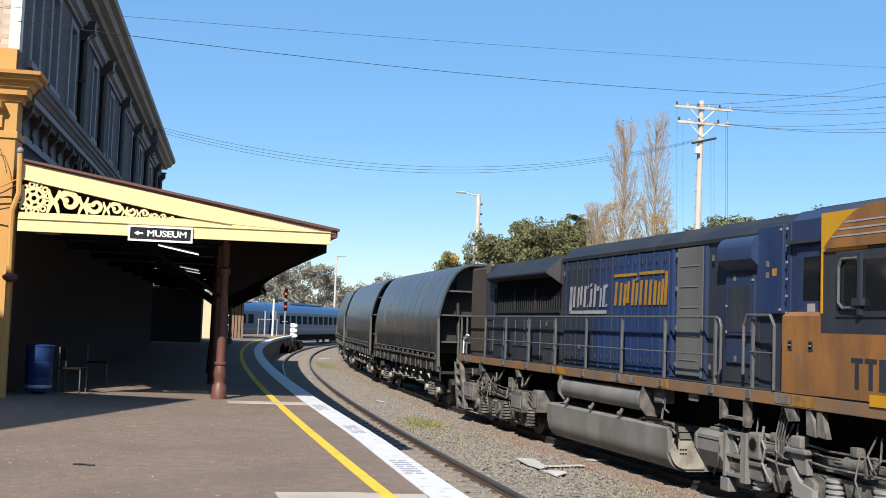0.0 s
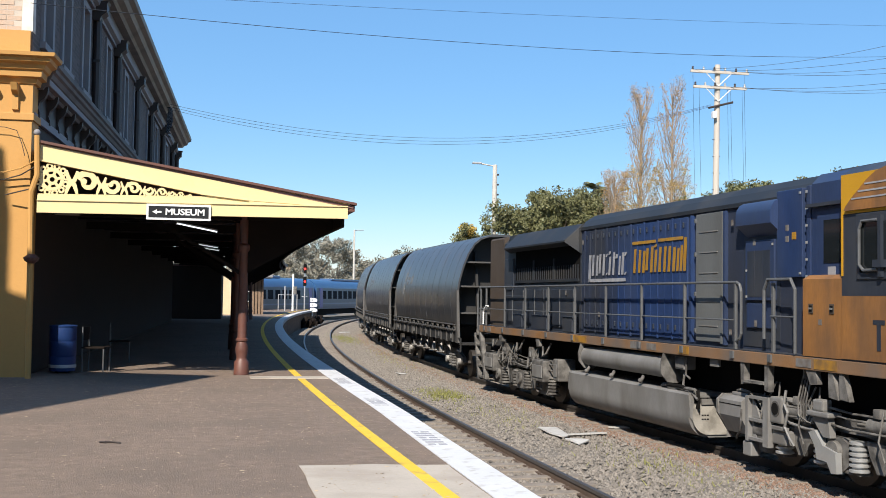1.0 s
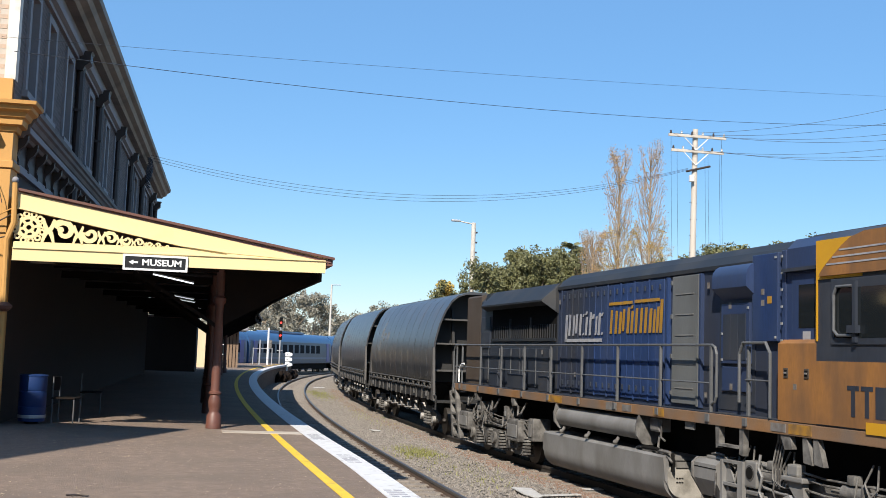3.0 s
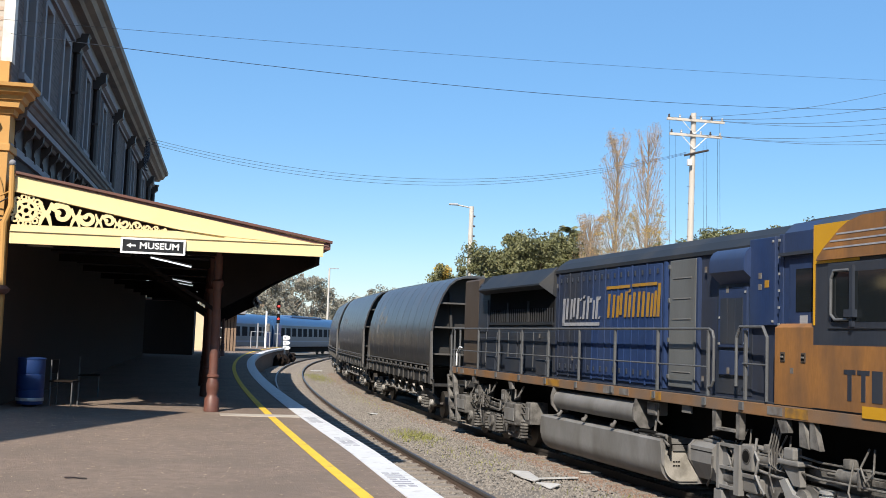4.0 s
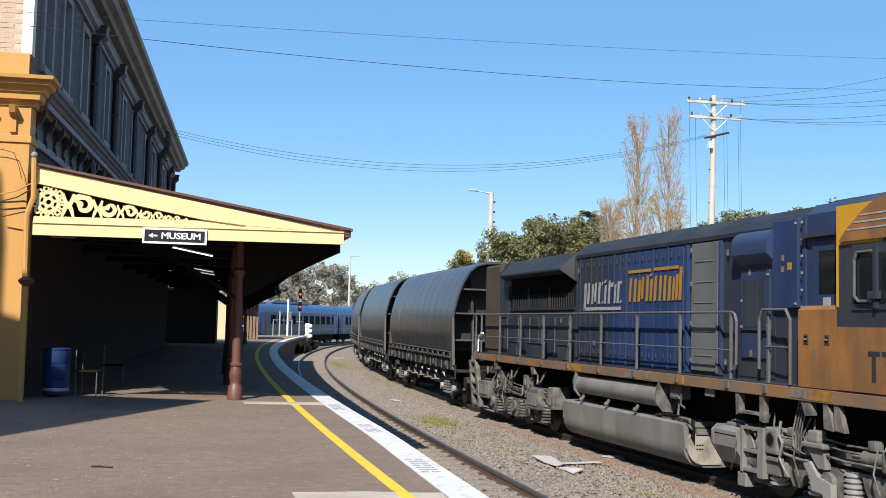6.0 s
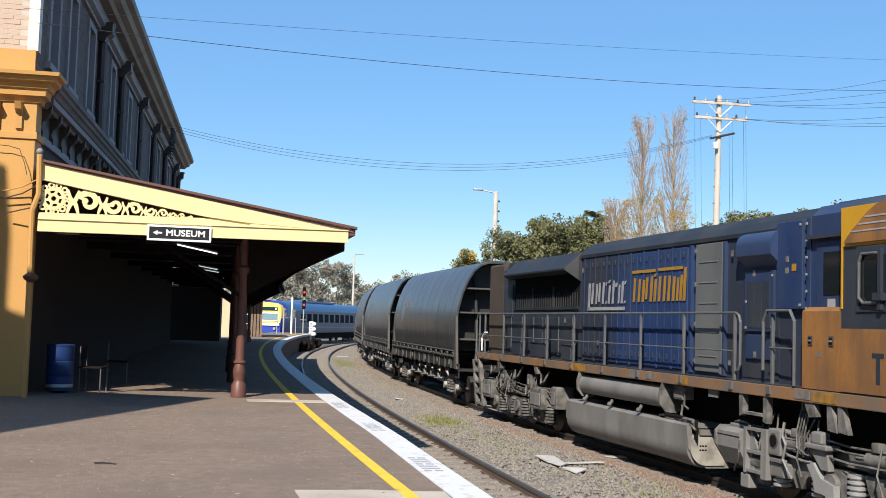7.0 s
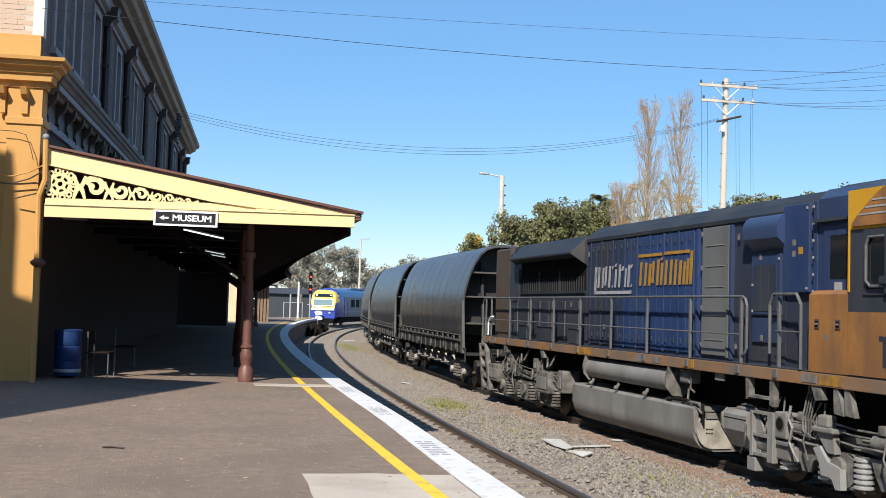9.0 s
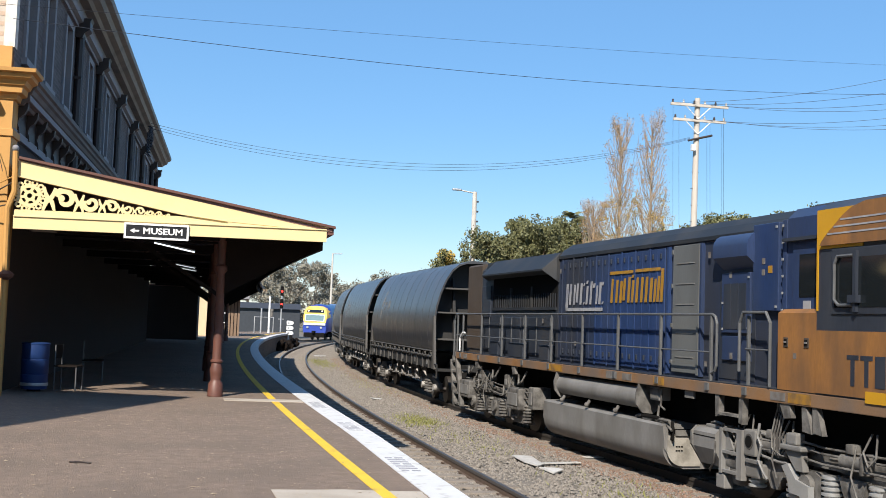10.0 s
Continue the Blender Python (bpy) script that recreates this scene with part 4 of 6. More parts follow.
lp("grab_rail", pipe(B(), [(16.95, 0.02, 0.78), (16.95, 0.02, 1.15), (16.7, 0.02, 1.3), (16.5, 0.02, 1.3)], 0.024), WHITE_METAL, label="white grab rail")
# fuel tank
tp = [(-2.85, -0.1)] + [(-2.85, -0.5), (-2.6, -0.75), (-2.2, -0.88), (-0.75, -0.88)] + [(-0.38 + 0.36 * math.sin(i * 0.262) - 0.04, -0.52 - 0.36 * math.cos(i * 0.262)) for i in range(7)] + [(-0.06, -0.46), (-0.05, -0.14), (-0.09, -0.1)]
bm = prism(B(), tp, "x", 4.5, 10.42)
es = [e for e in bm.edges if abs(e.verts[0].co.x - e.verts[1].co.x) < 1e-4]
bmesh.ops.bevel(bm, geom=es, offset=0.05, segments=2, affect="EDGES")
ft = lp("fuel_tank", bm, TANK_GREY, label="long dusty grey fuel tank", smooth=True)
TANK_END = mat("chalky_tank_end", (0.3, 0.28, 0.245), 0.85, var=0.2, scale=4, bump=0.15, bscale=30, dirt=(0.13, 0.12, 0.1), dirt_amount=0.45, dirt_scale=5)
te = lp("end_plate", prism(B(), [(-0.75, -0.3), (-0.12, -0.3)] + [(-0.4 + 0.3 * math.cos(q * 0.26), -0.53 - 0.3 * math.sin(q * 0.26)) for q in range(7)] + [(-0.75, -0.83)], "x", 4.47, 4.5), TANK_END, ft, "chalky pale tank end plate")
for q in range(2):
    for k in range(3):
        lp("stencil_bar", box(B(), 4.464, 4.469, -0.3 - 0.05 * k, -0.265 - 0.05 * k, -0.5 - 0.07 * q, -0.475 - 0.07 * q), BLACK_GRIME_SHADE, te)
# Slot drawn as a black sheet on the tank end.
lp("end_slot", box(B(), 4.48, 4.499, -0.75, -0.13, -0.27, -0.18), BLACK_GRIME_SHADE, ft)
bm = B()
box(bm, 4.44, 4.51, -0.7, -0.25, -0.3, -0.2)
box(bm, 5.1, 5.5, -0.35, -0.1, -0.1, -0.04, 0.015)
pipe(bm, [(4.4, -0.1, -0.04), (5.6, -0.12, -0.03), (5.9, -0.2, -0.08)], 0.03)
lp("filler_pipe", bm, BOGIE_GREY, ft)
# air reservoir
bm = rod(B(), (5.5, -0.2, 0.29), (9.5, -0.2, 0.29), 0.21, seg=24)
ar = lp("air_reservoir", bm, TANK_GREY, label="grey cylindrical air reservoir", smooth=True)
for a in (5.45, 9.53):
    bm = B()
    pp = [(-0.42, 0.55), (0.0, 0.55), (0.06, 0.35), (0.04, 0.16), (-0.08, 0.02), (-0.3, 0.0), (-0.42, 0.1)]
    prism(bm, pp, "x", a - 0.025, a + 0.025)
    lp("hanger", bm, BOGIE_GREY, ar)
for a in (6.5, 7.9, 9.25):
    bm = rod(B(), (a, -0.1, 0.06), (a, -0.05, -0.02), 0.035)
    bmesh.ops.create_icosphere(bm, subdivisions=2, radius=0.05, matrix=Matrix.Translation((a, -0.03, -0.03)))
    lp("drain_cock", bm, BOGIE_GREY, ar)
# boxes beside the tank
sb = lp("sand_box", prism(B(), [(-0.75, -0.02), (-0.14, -0.02), (-0.05, -0.09), (-0.05, -0.34), (-0.2, -0.62), (-0.75, -0.62)], "x", 2.75, 3.45), TANK_GREY, label="dusty grey sand box")
fp = lp("end_plate", prism(B(), [(-0.7, -0.01), (-0.12, -0.01), (-0.02, -0.1), (-0.02, -0.32), (-0.28, -0.72), (-0.42, -0.72), (-0.7, -0.3)], "x", 3.451, 3.5), BOGIE_GREY, sb, "darker tapered end plate")
for yy, z in ((-0.2, -0.28), (-0.42, -0.28), (-0.34, -0.5)):
    bm = B()
    bmesh.ops.create_uvsphere(bm, u_segments=12, v_segments=6, radius=0.06, matrix=Matrix.Translation((3.5, yy, z)) @ Matrix.Diagonal((0.25, 0.7, 1.1, 1)))
    lp("boss", bm, TANK_GREY, fp, smooth=True)
lp("seam", box(B(), 2.745, 3.45, -0.052, -0.046, -0.16, -0.145), BLACK_GRIME_SHADE, sb)
bm = box(B(), 2.85, 3.35, -0.5, -0.22, -0.02, 0.03, 0.015)
lid = lp("lid", bm, TANK_GREY, sb)
lp("lid_clamp", pipe(B(), [(2.9, -0.3, 0.05), (3.1, -0.26, 0.08), (3.3, -0.3, 0.05)], 0.022, seg=6), BOGIE_GREY, lid)
lp("sand_pipe", pipe(B(), [(2.76, -0.06, -0.2), (2.73, -0.04, -0.38), (2.8, -0.06, -0.55), (3.0, -0.12, -0.66), (3.15, -0.2, -0.72)], 0.018, seg=6), BOGIE_GREY, sb)
jb = lp("junction_box", box(B(), 4.85, 5.22, -0.35, -0.12, 0.28, 0.52, 0.02), TANK_GREY)
lp("lid", box(B(), 4.88, 5.19, -0.12, -0.108, 0.31, 0.49, 0.006), BOGIE_GREY, jb)
lp("stencil_plate", box(B(), 3.5, 3.8, -0.1, -0.06, 0.42, 0.54), TANK_GREY)
lp("control_pipe", pipe(B(), [(5.6, -0.2, -0.1), (5.5, -0.12, -0.03), (4.9, -0.1, -0.02), (4.55, -0.14, -0.05)], 0.035), BLACK_GRIME_SHADE)
for q in range(3):
    lp("control_pipe", pipe(B(), [(4.5 - 0.05 * q, -0.18, -0.04), (4.42 - 0.03 * q, -0.16, -0.2), (4.46 - 0.05 * q, -0.16, -0.36), (4.5, -0.2, -0.38)], 0.012, seg=6), BLACK_GRIME_SHADE)
lp("control_pipe", pipe(B(), [(5.0, -0.2, 0.2), (4.95, -0.15, 0.0), (4.6, -0.12, -0.08), (4.35, -0.12, -0.2)], 0.022), BOGIE_GREY)
lp("control_pipe", pipe(B(), [(4.75, -0.12, 0.5), (4.75, -0.1, 0.2), (4.6, -0.1, 0.15)], 0.02), BOGIE_GREY)
# steps under the sill
for a0, a1 in ((2.6, 2.0),):
    bm = B()
    prism(bm, [(a0, 0.56), (a0 + 0.12, 0.56), (a0 + 0.1, 0.2), (a0, 0.22)], "y", -0.12, -0.02)
    prism(bm, [(a1, 0.56), (a1 - 0.12, 0.56), (a1 - 0.1, 0.14), (a1, 0.16)], "y", -0.12, -0.02)
    box(bm, min(a0, a1), max(a0, a1), -0.14, 0.0, 0.24, 0.28)
    lp("step", bm, BOGIE_GREY)
for a in (0.25, 0.0):
    lp("gusset", prism(B(), [(a, 0.56), (a + 0.1, 0.56), (a + 0.08, 0.2), (a - 0.14, 0.18)], "y", -0.1, -0.02), BOGIE_GREY)
for a in (15.6, 12.6, 0.9):
    lp("gusset", prism(B(), [(a, 0.56), (a - 0.25, 0.56), (a - 0.3, 0.36), (a - 0.12, 0.34)], "y", -0.1, -0.02), BOGIE_GREY)
# end ladder and coupler
es = lp("end_steps", prism(B(), [(17.5, 0.6), (17.36, 0.6), (16.75, -0.78), (16.9, -0.78)], "y", -0.12, 0.0), BOGIE_GREY, label="dusty end steps")
lp("stile", prism(B(), [(17.98, 0.5), (17.86, 0.5), (17.42, -0.82), (17.54, -0.82)], "y", -0.12, 0.0), BOGIE_GREY, es)
for q in range(5):
    z = 0.44 - 0.3 * q
    lp("step", box(B(), 16.98 + 0.44 * (z + 0.78), 17.52 + 0.33 * (z + 0.8), -0.4, -0.01, z, z + 0.05), BOGIE_GREY, es)
lp("step_post", box(B(), 17.7, 17.8, -0.09, -0.02, 0.4, 0.62), BOGIE_GREY, es)
lp("coupler", box(B(), 17.4, 18.6, -1.6, -1.3, -0.35, -0.05, 0.03), BLACK_GRIME_SHADE)


def coil(bm, a, yy, z0, z1, r, n):
    h = (z1 - z0) / n
    prof = []
    for i in range(n):
        prof += [(r * 0.72, z0 + h * i), (r, z0 + h * (i + 0.2)), (r, z0 + h * (i + 0.62)), (r * 0.72, z0 + h * (i + 0.8))]
    lathe(bm, prof, a, yy, 14)


def loco_bogie(c, span_a):
    bg = new("bogie")
    bg.parent = loco
    wheels = [c - 1.85, c, c + 1.85]
    for a in wheels:
        bm = rod(B(), (a, -0.62, -0.54), (a, -0.76, -0.54), 0.51, seg=28)
        rod(bm, (a, -2.14, -0.54), (a, -2.28, -0.54), 0.51, seg=28)
        rod(bm, (a, -0.6, -0.54), (a, -2.3, -0.54), 0.09)
        lp("wheelset", bm, WHEEL, bg, smooth=True)
    # side frame: deep plate with pockets between the axles
    bm = B()
    top = -0.12
    prism(bm, [(c - span_a, top), (c + span_a, top), (c + span_a, -0.3), (c + 1.3, -0.4), (c + 0.5, -0.3), (c - 0.5, -0.3), (c - 1.3, -0.4), (c - span_a, -0.3)], "y", -0.5, -0.34)
    lp("side_frame", bm, BOGIE_GREY, bg)
    for a in wheels:
        bm = B()
        prism(bm, [(a - 0.26, -0.42), (a - 0.14, -0.36), (a + 0.14, -0.36), (a + 0.26, -0.42), (a + 0.3, -0.72), (a + 0.16, -0.82), (a - 0.16, -0.82), (a - 0.3, -0.72)], "y", -0.46, -0.22)
        rod(bm, (a, -0.24, -0.56), (a, -0.14, -0.56), 0.15, seg=16)
        box(bm, a - 0.5, a + 0.5, -0.46, -0.24, -0.84, -0.78, 0.015)
        ab = lp("axle_box", bm, BOGIE_GREY, bg, smooth=True)
        for s in (-0.42, 0.42):
            bm = B()
            coil(bm, a + s, -0.3, -0.8, -0.35, 0.14, 6)
            lp("spring", bm, BRIGHT_STEEL if c < 5 else BOGIE_GREY, ab, smooth=True)
    for a in (c - 0.95, c + 0.95):
        bm = rod(B(), (a - 0.28, -0.26, -0.12), (a + 0.2, -0.26, -0.12), 0.11, seg=16)
        box(bm, a - 0.32, a - 0.26, -0.36, -0.14, -0.26, 0.02, 0.02)
        rod(bm, (a + 0.2, -0.26, -0.12), (a + 0.5, -0.26, -0.14), 0.03)
        box(bm, a - 0.1, a + 0.06, -0.3, -0.16, -0.01, 0.12, 0.02)
        lp("brake_cylinder", bm, BOGIE_GREY, bg, smooth=True)
    for k, (z, yy) in enumerate(((0.02, -0.2), (-0.06, -0.18), (-0.2, -0.17))):
        lp("brake_pipe", pipe(B(), [(c - span_a, yy, z), (c - 0.4, yy, z - 0.02), (c + 0.3, yy, z + 0.03), (c + span_a, yy, z)], 0.017, seg=6), BOGIE_GREY, bg)
    for a in (c - 1.4, c + 0.45, c + 1.5):
        lp("air_hose", pipe(B(), [(a, -0.2, 0.3), (a + 0.08, -0.12, 0.05), (a - 0.05, -0.1, -0.12), (a - 0.15, -0.14, 0.0), (a - 0.1, -0.2, 0.3)], 0.015, seg=6), BOGIE_GREY, bg)
        lp("sand_pipe", pipe(B(), [(a + 0.3, -0.18, 0.1), (a + 0.33, -0.12, -0.3), (a + 0.2, -0.12, -0.55)], 0.014, seg=6), BOGIE_GREY, bg)
    for a in (c - 0.92, c + 0.92):
        bm = B()
        prism(bm, [(a - 0.3, -0.35), (a + 0.3, -0.35), (a + 0.22, -0.55), (a + 0.08, -0.75), (a - 0.08, -0.75), (a - 0.22, -0.55)], "y", -0.42, -0.26)
        lp("brake_hanger", bm, BOGIE_GREY, bg)
    return bg


loco_bogie(0.45, 2.2)
loco_bogie(14.3, 2.6)
for a0, a1, z0, z1, yy in ((12.0, 12.85, -0.5, 0.02, -0.02), (16.1, 16.95, -0.5, -0.02, -0.02), (11.2, 11.55, -0.42, 0.1, -0.1), (13.1, 13.4, -0.05, 0.3, -0.12), (15.2, 15.6, 0.0, 0.32, -0.12)):
    bx = lp("equipment_box", box(B(), a0, a1, yy - 0.45, yy, z0, z1, 0.035), BOGIE_GREY)
    lp("lid", box(B(), a0 + 0.08, a1 - 0.08, yy, yy + 0.02, z0 + 0.1, z1 - 0.12, 0.008), TANK_GREY, bx)
for a, z in ((11.8, 0.2), (12.9, -0.15), (13.8, 0.22), (15.0, -0.1), (15.9, 0.25)):
    lp("air_hose", pipe(B(), [(a, -0.15, z + 0.25), (a + 0.12, -0.06, z), (a + 0.35, -0.06, z - 0.08), (a + 0.5, -0.12, z + 0.15)], 0.025, seg=6), BOGIE_GREY)
# pale lattice bracket between the sand box and the bogie
lat = lp("ladder_bracket", box(B(), 2.56, 2.64, -0.14, -0.06, -0.68, 0.03, 0.006), TANK_GREY, label="pale grey lattice bracket")
for z in (-0.01, -0.36, -0.66):
    lp("cross_bar", box(B(), 2.1, 2.56, -0.13, -0.07, z, z + 0.05, 0.004), TANK_GREY, lat)
lp("web_plate", prism(B(), [(2.57, -0.01), (2.5, -0.01), (2.32, -0.3), (2.57, -0.31)], "y", -0.16, -0.13), TANK_GREY, lat)
lp("web_plate", prism(B(), [(2.57, -0.37), (2.5, -0.37), (2.42, -0.62), (2.57, -0.64)], "y", -0.16, -0.13), TANK_GREY, lat)
lp("wide_post", box(B(), 1.95, 2.11, -0.15, -0.05, -0.72, 0.05, 0.008), TANK_GREY, lat)
hs = lp("housing", box(B(), 1.62, 1.95, -0.3, -0.08, -0.32, 0.08, 0.03), TANK_GREY, lat)
lp("port", rod(B(), (1.79, -0.085, -0.1), (1.79, -0.065, -0.1), 0.09, seg=16), BLACK_GRIME_SHADE, hs)
lp("port_rim", rod(B(), (1.79, -0.09, -0.1), (1.79, -0.074, -0.1), 0.12, seg=16), BOGIE_GREY, hs)
gear = lp("brake_gear", box(B(), 1.55, 1.95, -0.3, -0.12, -0.64, -0.42, 0.03), TANK_GREY)
lp("cylinder", rod(B(), (2.5, -0.24, -0.5), (2.15, -0.24, -0.5), 0.13, seg=16), BOGIE_GREY, gear, smooth=True)
lp("bolt_plate", box(B(), 1.5, 1.9, -0.14, -0.08, -0.42, -0.36, 0.01), TANK_GREY, gear)
lp("foot", box(B(), 2.5, 2.75, -0.25, -0.08, -0.92, -0.7, 0.02), TANK_GREY, gear)
# bundle of air pipes and drooping hoses ahead of the bogie
for q in range(4):
    z = 0.04 - 0.11 * q
    lp("brake_pipe", pipe(B(), [(1.62, -0.2, z), (1.2, -0.18, z - 0.03), (0.95, -0.2, z - 0.03)], 0.028 - 0.004 * (q % 2), seg=8), TANK_GREY)
for q in range(4):
    a = 1.22 - 0.07 * q
    lp("air_hose", pipe(B(), [(a - 0.03, -0.2, 0.5), (a, -0.16, 0.3), (a + 0.05, -0.14, 0.08), (a + 0.03, -0.13, -0.12 - 0.03 * q), (a - 0.06, -0.14, -0.22), (a - 0.13, -0.15, -0.1), (a - 0.1, -0.18, 0.1)], 0.014, seg=6), BOGIE_GREY)
    lp("hose_cock", box(B(), a - 0.06, a - 0.02, -0.24, -0.17, 0.4, 0.54, 0.01), BOGIE_GREY)
lp("sand_pipe", pipe(B(), [(1.5, -0.08, 0.2), (1.52, -0.06, 0.0), (1.42, -0.06, -0.12), (1.5, -0.06, -0.34), (1.38, -0.07, -0.5), (1.26, -0.07, -0.6)], 0.022, seg=6), TANK_GREY)
bb = lp("side_bearer", box(B(), 0.42, 0.95, -0.3, -0.06, -0.1, -0.03, 0.02), TANK_GREY)
lp("bearer_cap", box(B(), 0.6, 0.85, -0.26, -0.1, -0.03, 0.14, 0.03), TANK_GREY, bb)
lp("bearer_web", prism(B(), [(0.92, -0.1), (0.5, -0.1), (0.45, -0.38), (0.62, -0.38)], "y", -0.22, -0.12), TANK_GREY, bb)
bm = B()
prism(bm, [(0.95, -0.35), (0.8, -0.3), (0.6, -0.5), (0.3, -0.56), (0.28, -0.85), (0.4, -0.86), (0.5, -0.72), (0.75, -0.7), (0.8, -0.52)], "y", -0.2, -0.1)
lp("brake_shoe", bm, BRIGHT_STEEL)


# ---- hopper wagons ----
def build_hopper():
    hp = thing("hopper_wagon", "dark grey curved-side covered hopper wagon in the goods train", "freight wagon", "goods train wagons")
    L = 6.1
    half = [(1.38, 1.72), (1.45, 2.25), (1.45, 2.6), (1.39, 3.05), (1.27, 3.5), (1.1, 3.92), (0.9, 4.24), (0.68, 4.42), (0.42, 4.5), (0.0, 4.52)]
    ring_o = half + [(-y, z) for y, z in half[-2::-1]]
    ring_i = [(y * 0.965, z - 0.05) for y, z in ring_o[::-1]]
    xs = [-L, -L + 0.06, -3.2, 0, 3.2, L - 0.06, L]
    bm = B()
    ringskin(bm, [[(x, y, z) for y, z in ring_o + ring_i] for x in (-L, L)])
    part("body_shell", bm, HOPPER, hp, "grimy dark grey curved sides", smooth=True)
    for s in (-1, 1):
        bm = B()
        prism(bm, [(y * 0.96, z - 0.06) for y, z in ring_o], "x", s * (L - 0.75) - 0.03, s * (L - 0.75) + 0.03)
        eb = part("end_bulkhead", bm, HOPPER_IN, hp)
        for z, w in ((2.0, 1.36), (2.85, 1.34), (3.62, 1.12)):
            part("ledge", box(B(), s * (L - 0.1), s * (L - 0.75), -w, w, z, z + 0.05), HOPPER_RIB, eb)
        for yy in (-0.7, 0.7):
            bm = prism(B(), [(s * (L - 0.72), 4.0), (s * (L - 0.62), 4.0), (s * (L - 0.05), 1.5), (s * (L - 0.2), 1.5)], "y", yy - 0.04, yy + 0.04)
            part("stanchion", bm, HOPPER_IN, eb)
        for yy in (-1.42, 1.42):
            bm = prism(B(), [(s * (L + 0.02), 2.75), (s * (L - 0.1), 2.75), (s * (L - 0.02), 1.1), (s * (L + 0.3), 1.1)], "y", yy - 0.04, yy + 0.04)
            part("end_post", bm, HOPPER_RIB, eb)
        bm = pipe(B(), [(s * (L + 0.1), 1.42, 1.25), (s * (L + 0.55), 1.42, 1.25), (s * (L + 0.55), 1.42, 0.85), (s * (L + 0.1), 1.42, 0.85)], 0.03)
        box(bm, s * (L + 0.1), s * (L + 0.65), -1.4, 1.4, 1.05, 1.12)
        part("end_platform", bm, HOPPER_IN, hp)
        part("coupler", box(B(), s * L, s * (L + 0.85), -0.14, 0.14, 0.75, 1.0, 0.03), BLACK_GRIME_SHADE, hp)
        # bogie
        bg = new("bogie")
        bg.parent = hp
        c = s * (L - 1.6)
        for a in (c - 0.9, c + 0.9):
            bm = B()
            for yy in (-0.75, 0.75):
                rod(bm, (a, yy - 0.07, 0.42), (a, yy + 0.07, 0.42), 0.42, seg=20)
            rod(bm, (a, -1.1, 0.42), (a, 1.1, 0.42), 0.08)
            part("wheelset", bm, WHEEL, bg, smooth=True)
        for yy in (-1.08, 1.08):
            bm = prism(B(), [(c - 1.2, 0.62), (c - 0.7, 0.72), (c - 0.5, 0.85), (c + 0.5, 0.85), (c + 0.7, 0.72), (c + 1.2, 0.62), (c + 1.2, 0.45), (c + 0.7, 0.4), (c + 0.5, 0.22), (c - 0.5, 0.22), (c - 0.7, 0.4), (c - 1.2, 0.45)], "y", yy - 0.06, yy + 0.06)
            sf = part("side_frame", bm, HOPPER_RIB, bg)
            for a in (c - 0.9, c + 0.9):
                part("axle_cap", rod(B(), (a, yy - 0.05, 0.46), (a, yy + (0.16 if yy > 0 else -0.16), 0.46), 0.11, seg=14), PALE_STEEL, sf, smooth=True)
            for a in (c - 0.18, c + 0.18):
                bm = B()
                coil(bm, a, yy + (0.09 if yy > 0 else -0.09), 0.28, 0.7, 0.12, 5)
                part("spring", bm, BOGIE_GREY, sf, smooth=True)
    # chassis
    bm = B()
    for yy in (-1.38, 1.38):
        box(bm, -L - 0.1, L + 0.1, yy - 0.06, yy + 0.06, 1.12, 1.45)
    box(bm, -L, L, -0.3, 0.3, 0.8, 1.2)
    part("sole_bar", bm, HOPPER_IN, hp)
    for i in range(13):
        x = -L + 0.5 + i * (2 * L - 1) / 12
        part("rib", box(B(), x - 0.05, x + 0.05, 1.36, 1.47, 1.1, 1.6), HOPPER_RIB, hp)
    for z in (1.5, 1.66):
        part("side_rail", pipe(B(), [(-L, 1.5, z), (L, 1.5, z)], 0.025, seg=6), HOPPER_RIB, hp)
    for x in (-5.4, -3.4, -1.2, 1.4, 3.5, 5.2):
        part("plate", box(B(), x, x + 0.22, 1.442, 1.45, 1.2, 1.38), TANK_GREY, hp)
    # discharge chutes under the body
    bm = B()
    for x in (-2.4, -0.8, 0.8, 2.4):
        v0 = [(x - 0.75, -1.2, 1.5), (x + 0.75, -1.2, 1.5), (x + 0.75, 1.2, 1.5), (x - 0.75, 1.2, 1.5)]
        v1 = [(x - 0.3, -0.7, 0.45), (x + 0.3, -0.7, 0.45), (x + 0.3, 0.7, 0.45), (x - 0.3, 0.7, 0.45)]
        ringskin(bm, [v0, v1])
    part("discharge_chute", bm, HOPPER_IN, hp)
    for x in (-2.6, -1.3, 0.0, 1.3, 2.6):
        bm = rod(B(), (x, 0.9, 0.75), (x, 1.25, 0.7), 0.13, seg=12)
        box(bm, x - 0.3, x + 0.25, 0.95, 1.1, 0.55, 0.68)
        bg_ = part("brake_gear", bm, PALE_STEEL, hp)
        part("hanger", prism(B(), [(x - 0.42, 1.12), (x - 0.2, 1.12), (x - 0.26, 0.62), (x - 0.36, 0.62)], "y", 1.18, 1.22), HOPPER_RIB, bg_)
        part("rod", rod(B(), (x - 0.6, 1.24, 0.66), (x + 0.6, 1.24, 0.6), 0.022, seg=6), PALE_STEEL, bg_)
    # roof lip and worn emblem
    part("roof_seam", box(B(), -L + 0.1, L - 0.1, -0.3, 0.3, 4.5, 4.55), HOPPER, hp)

    def side_at(z):
        for (y0, z0), (y1, z1) in zip(half, half[1:]):
            if z0 <= z <= z1:
                return y0 + (y1 - y0) * (z - z0) / (z1 - z0)
        return 1.45
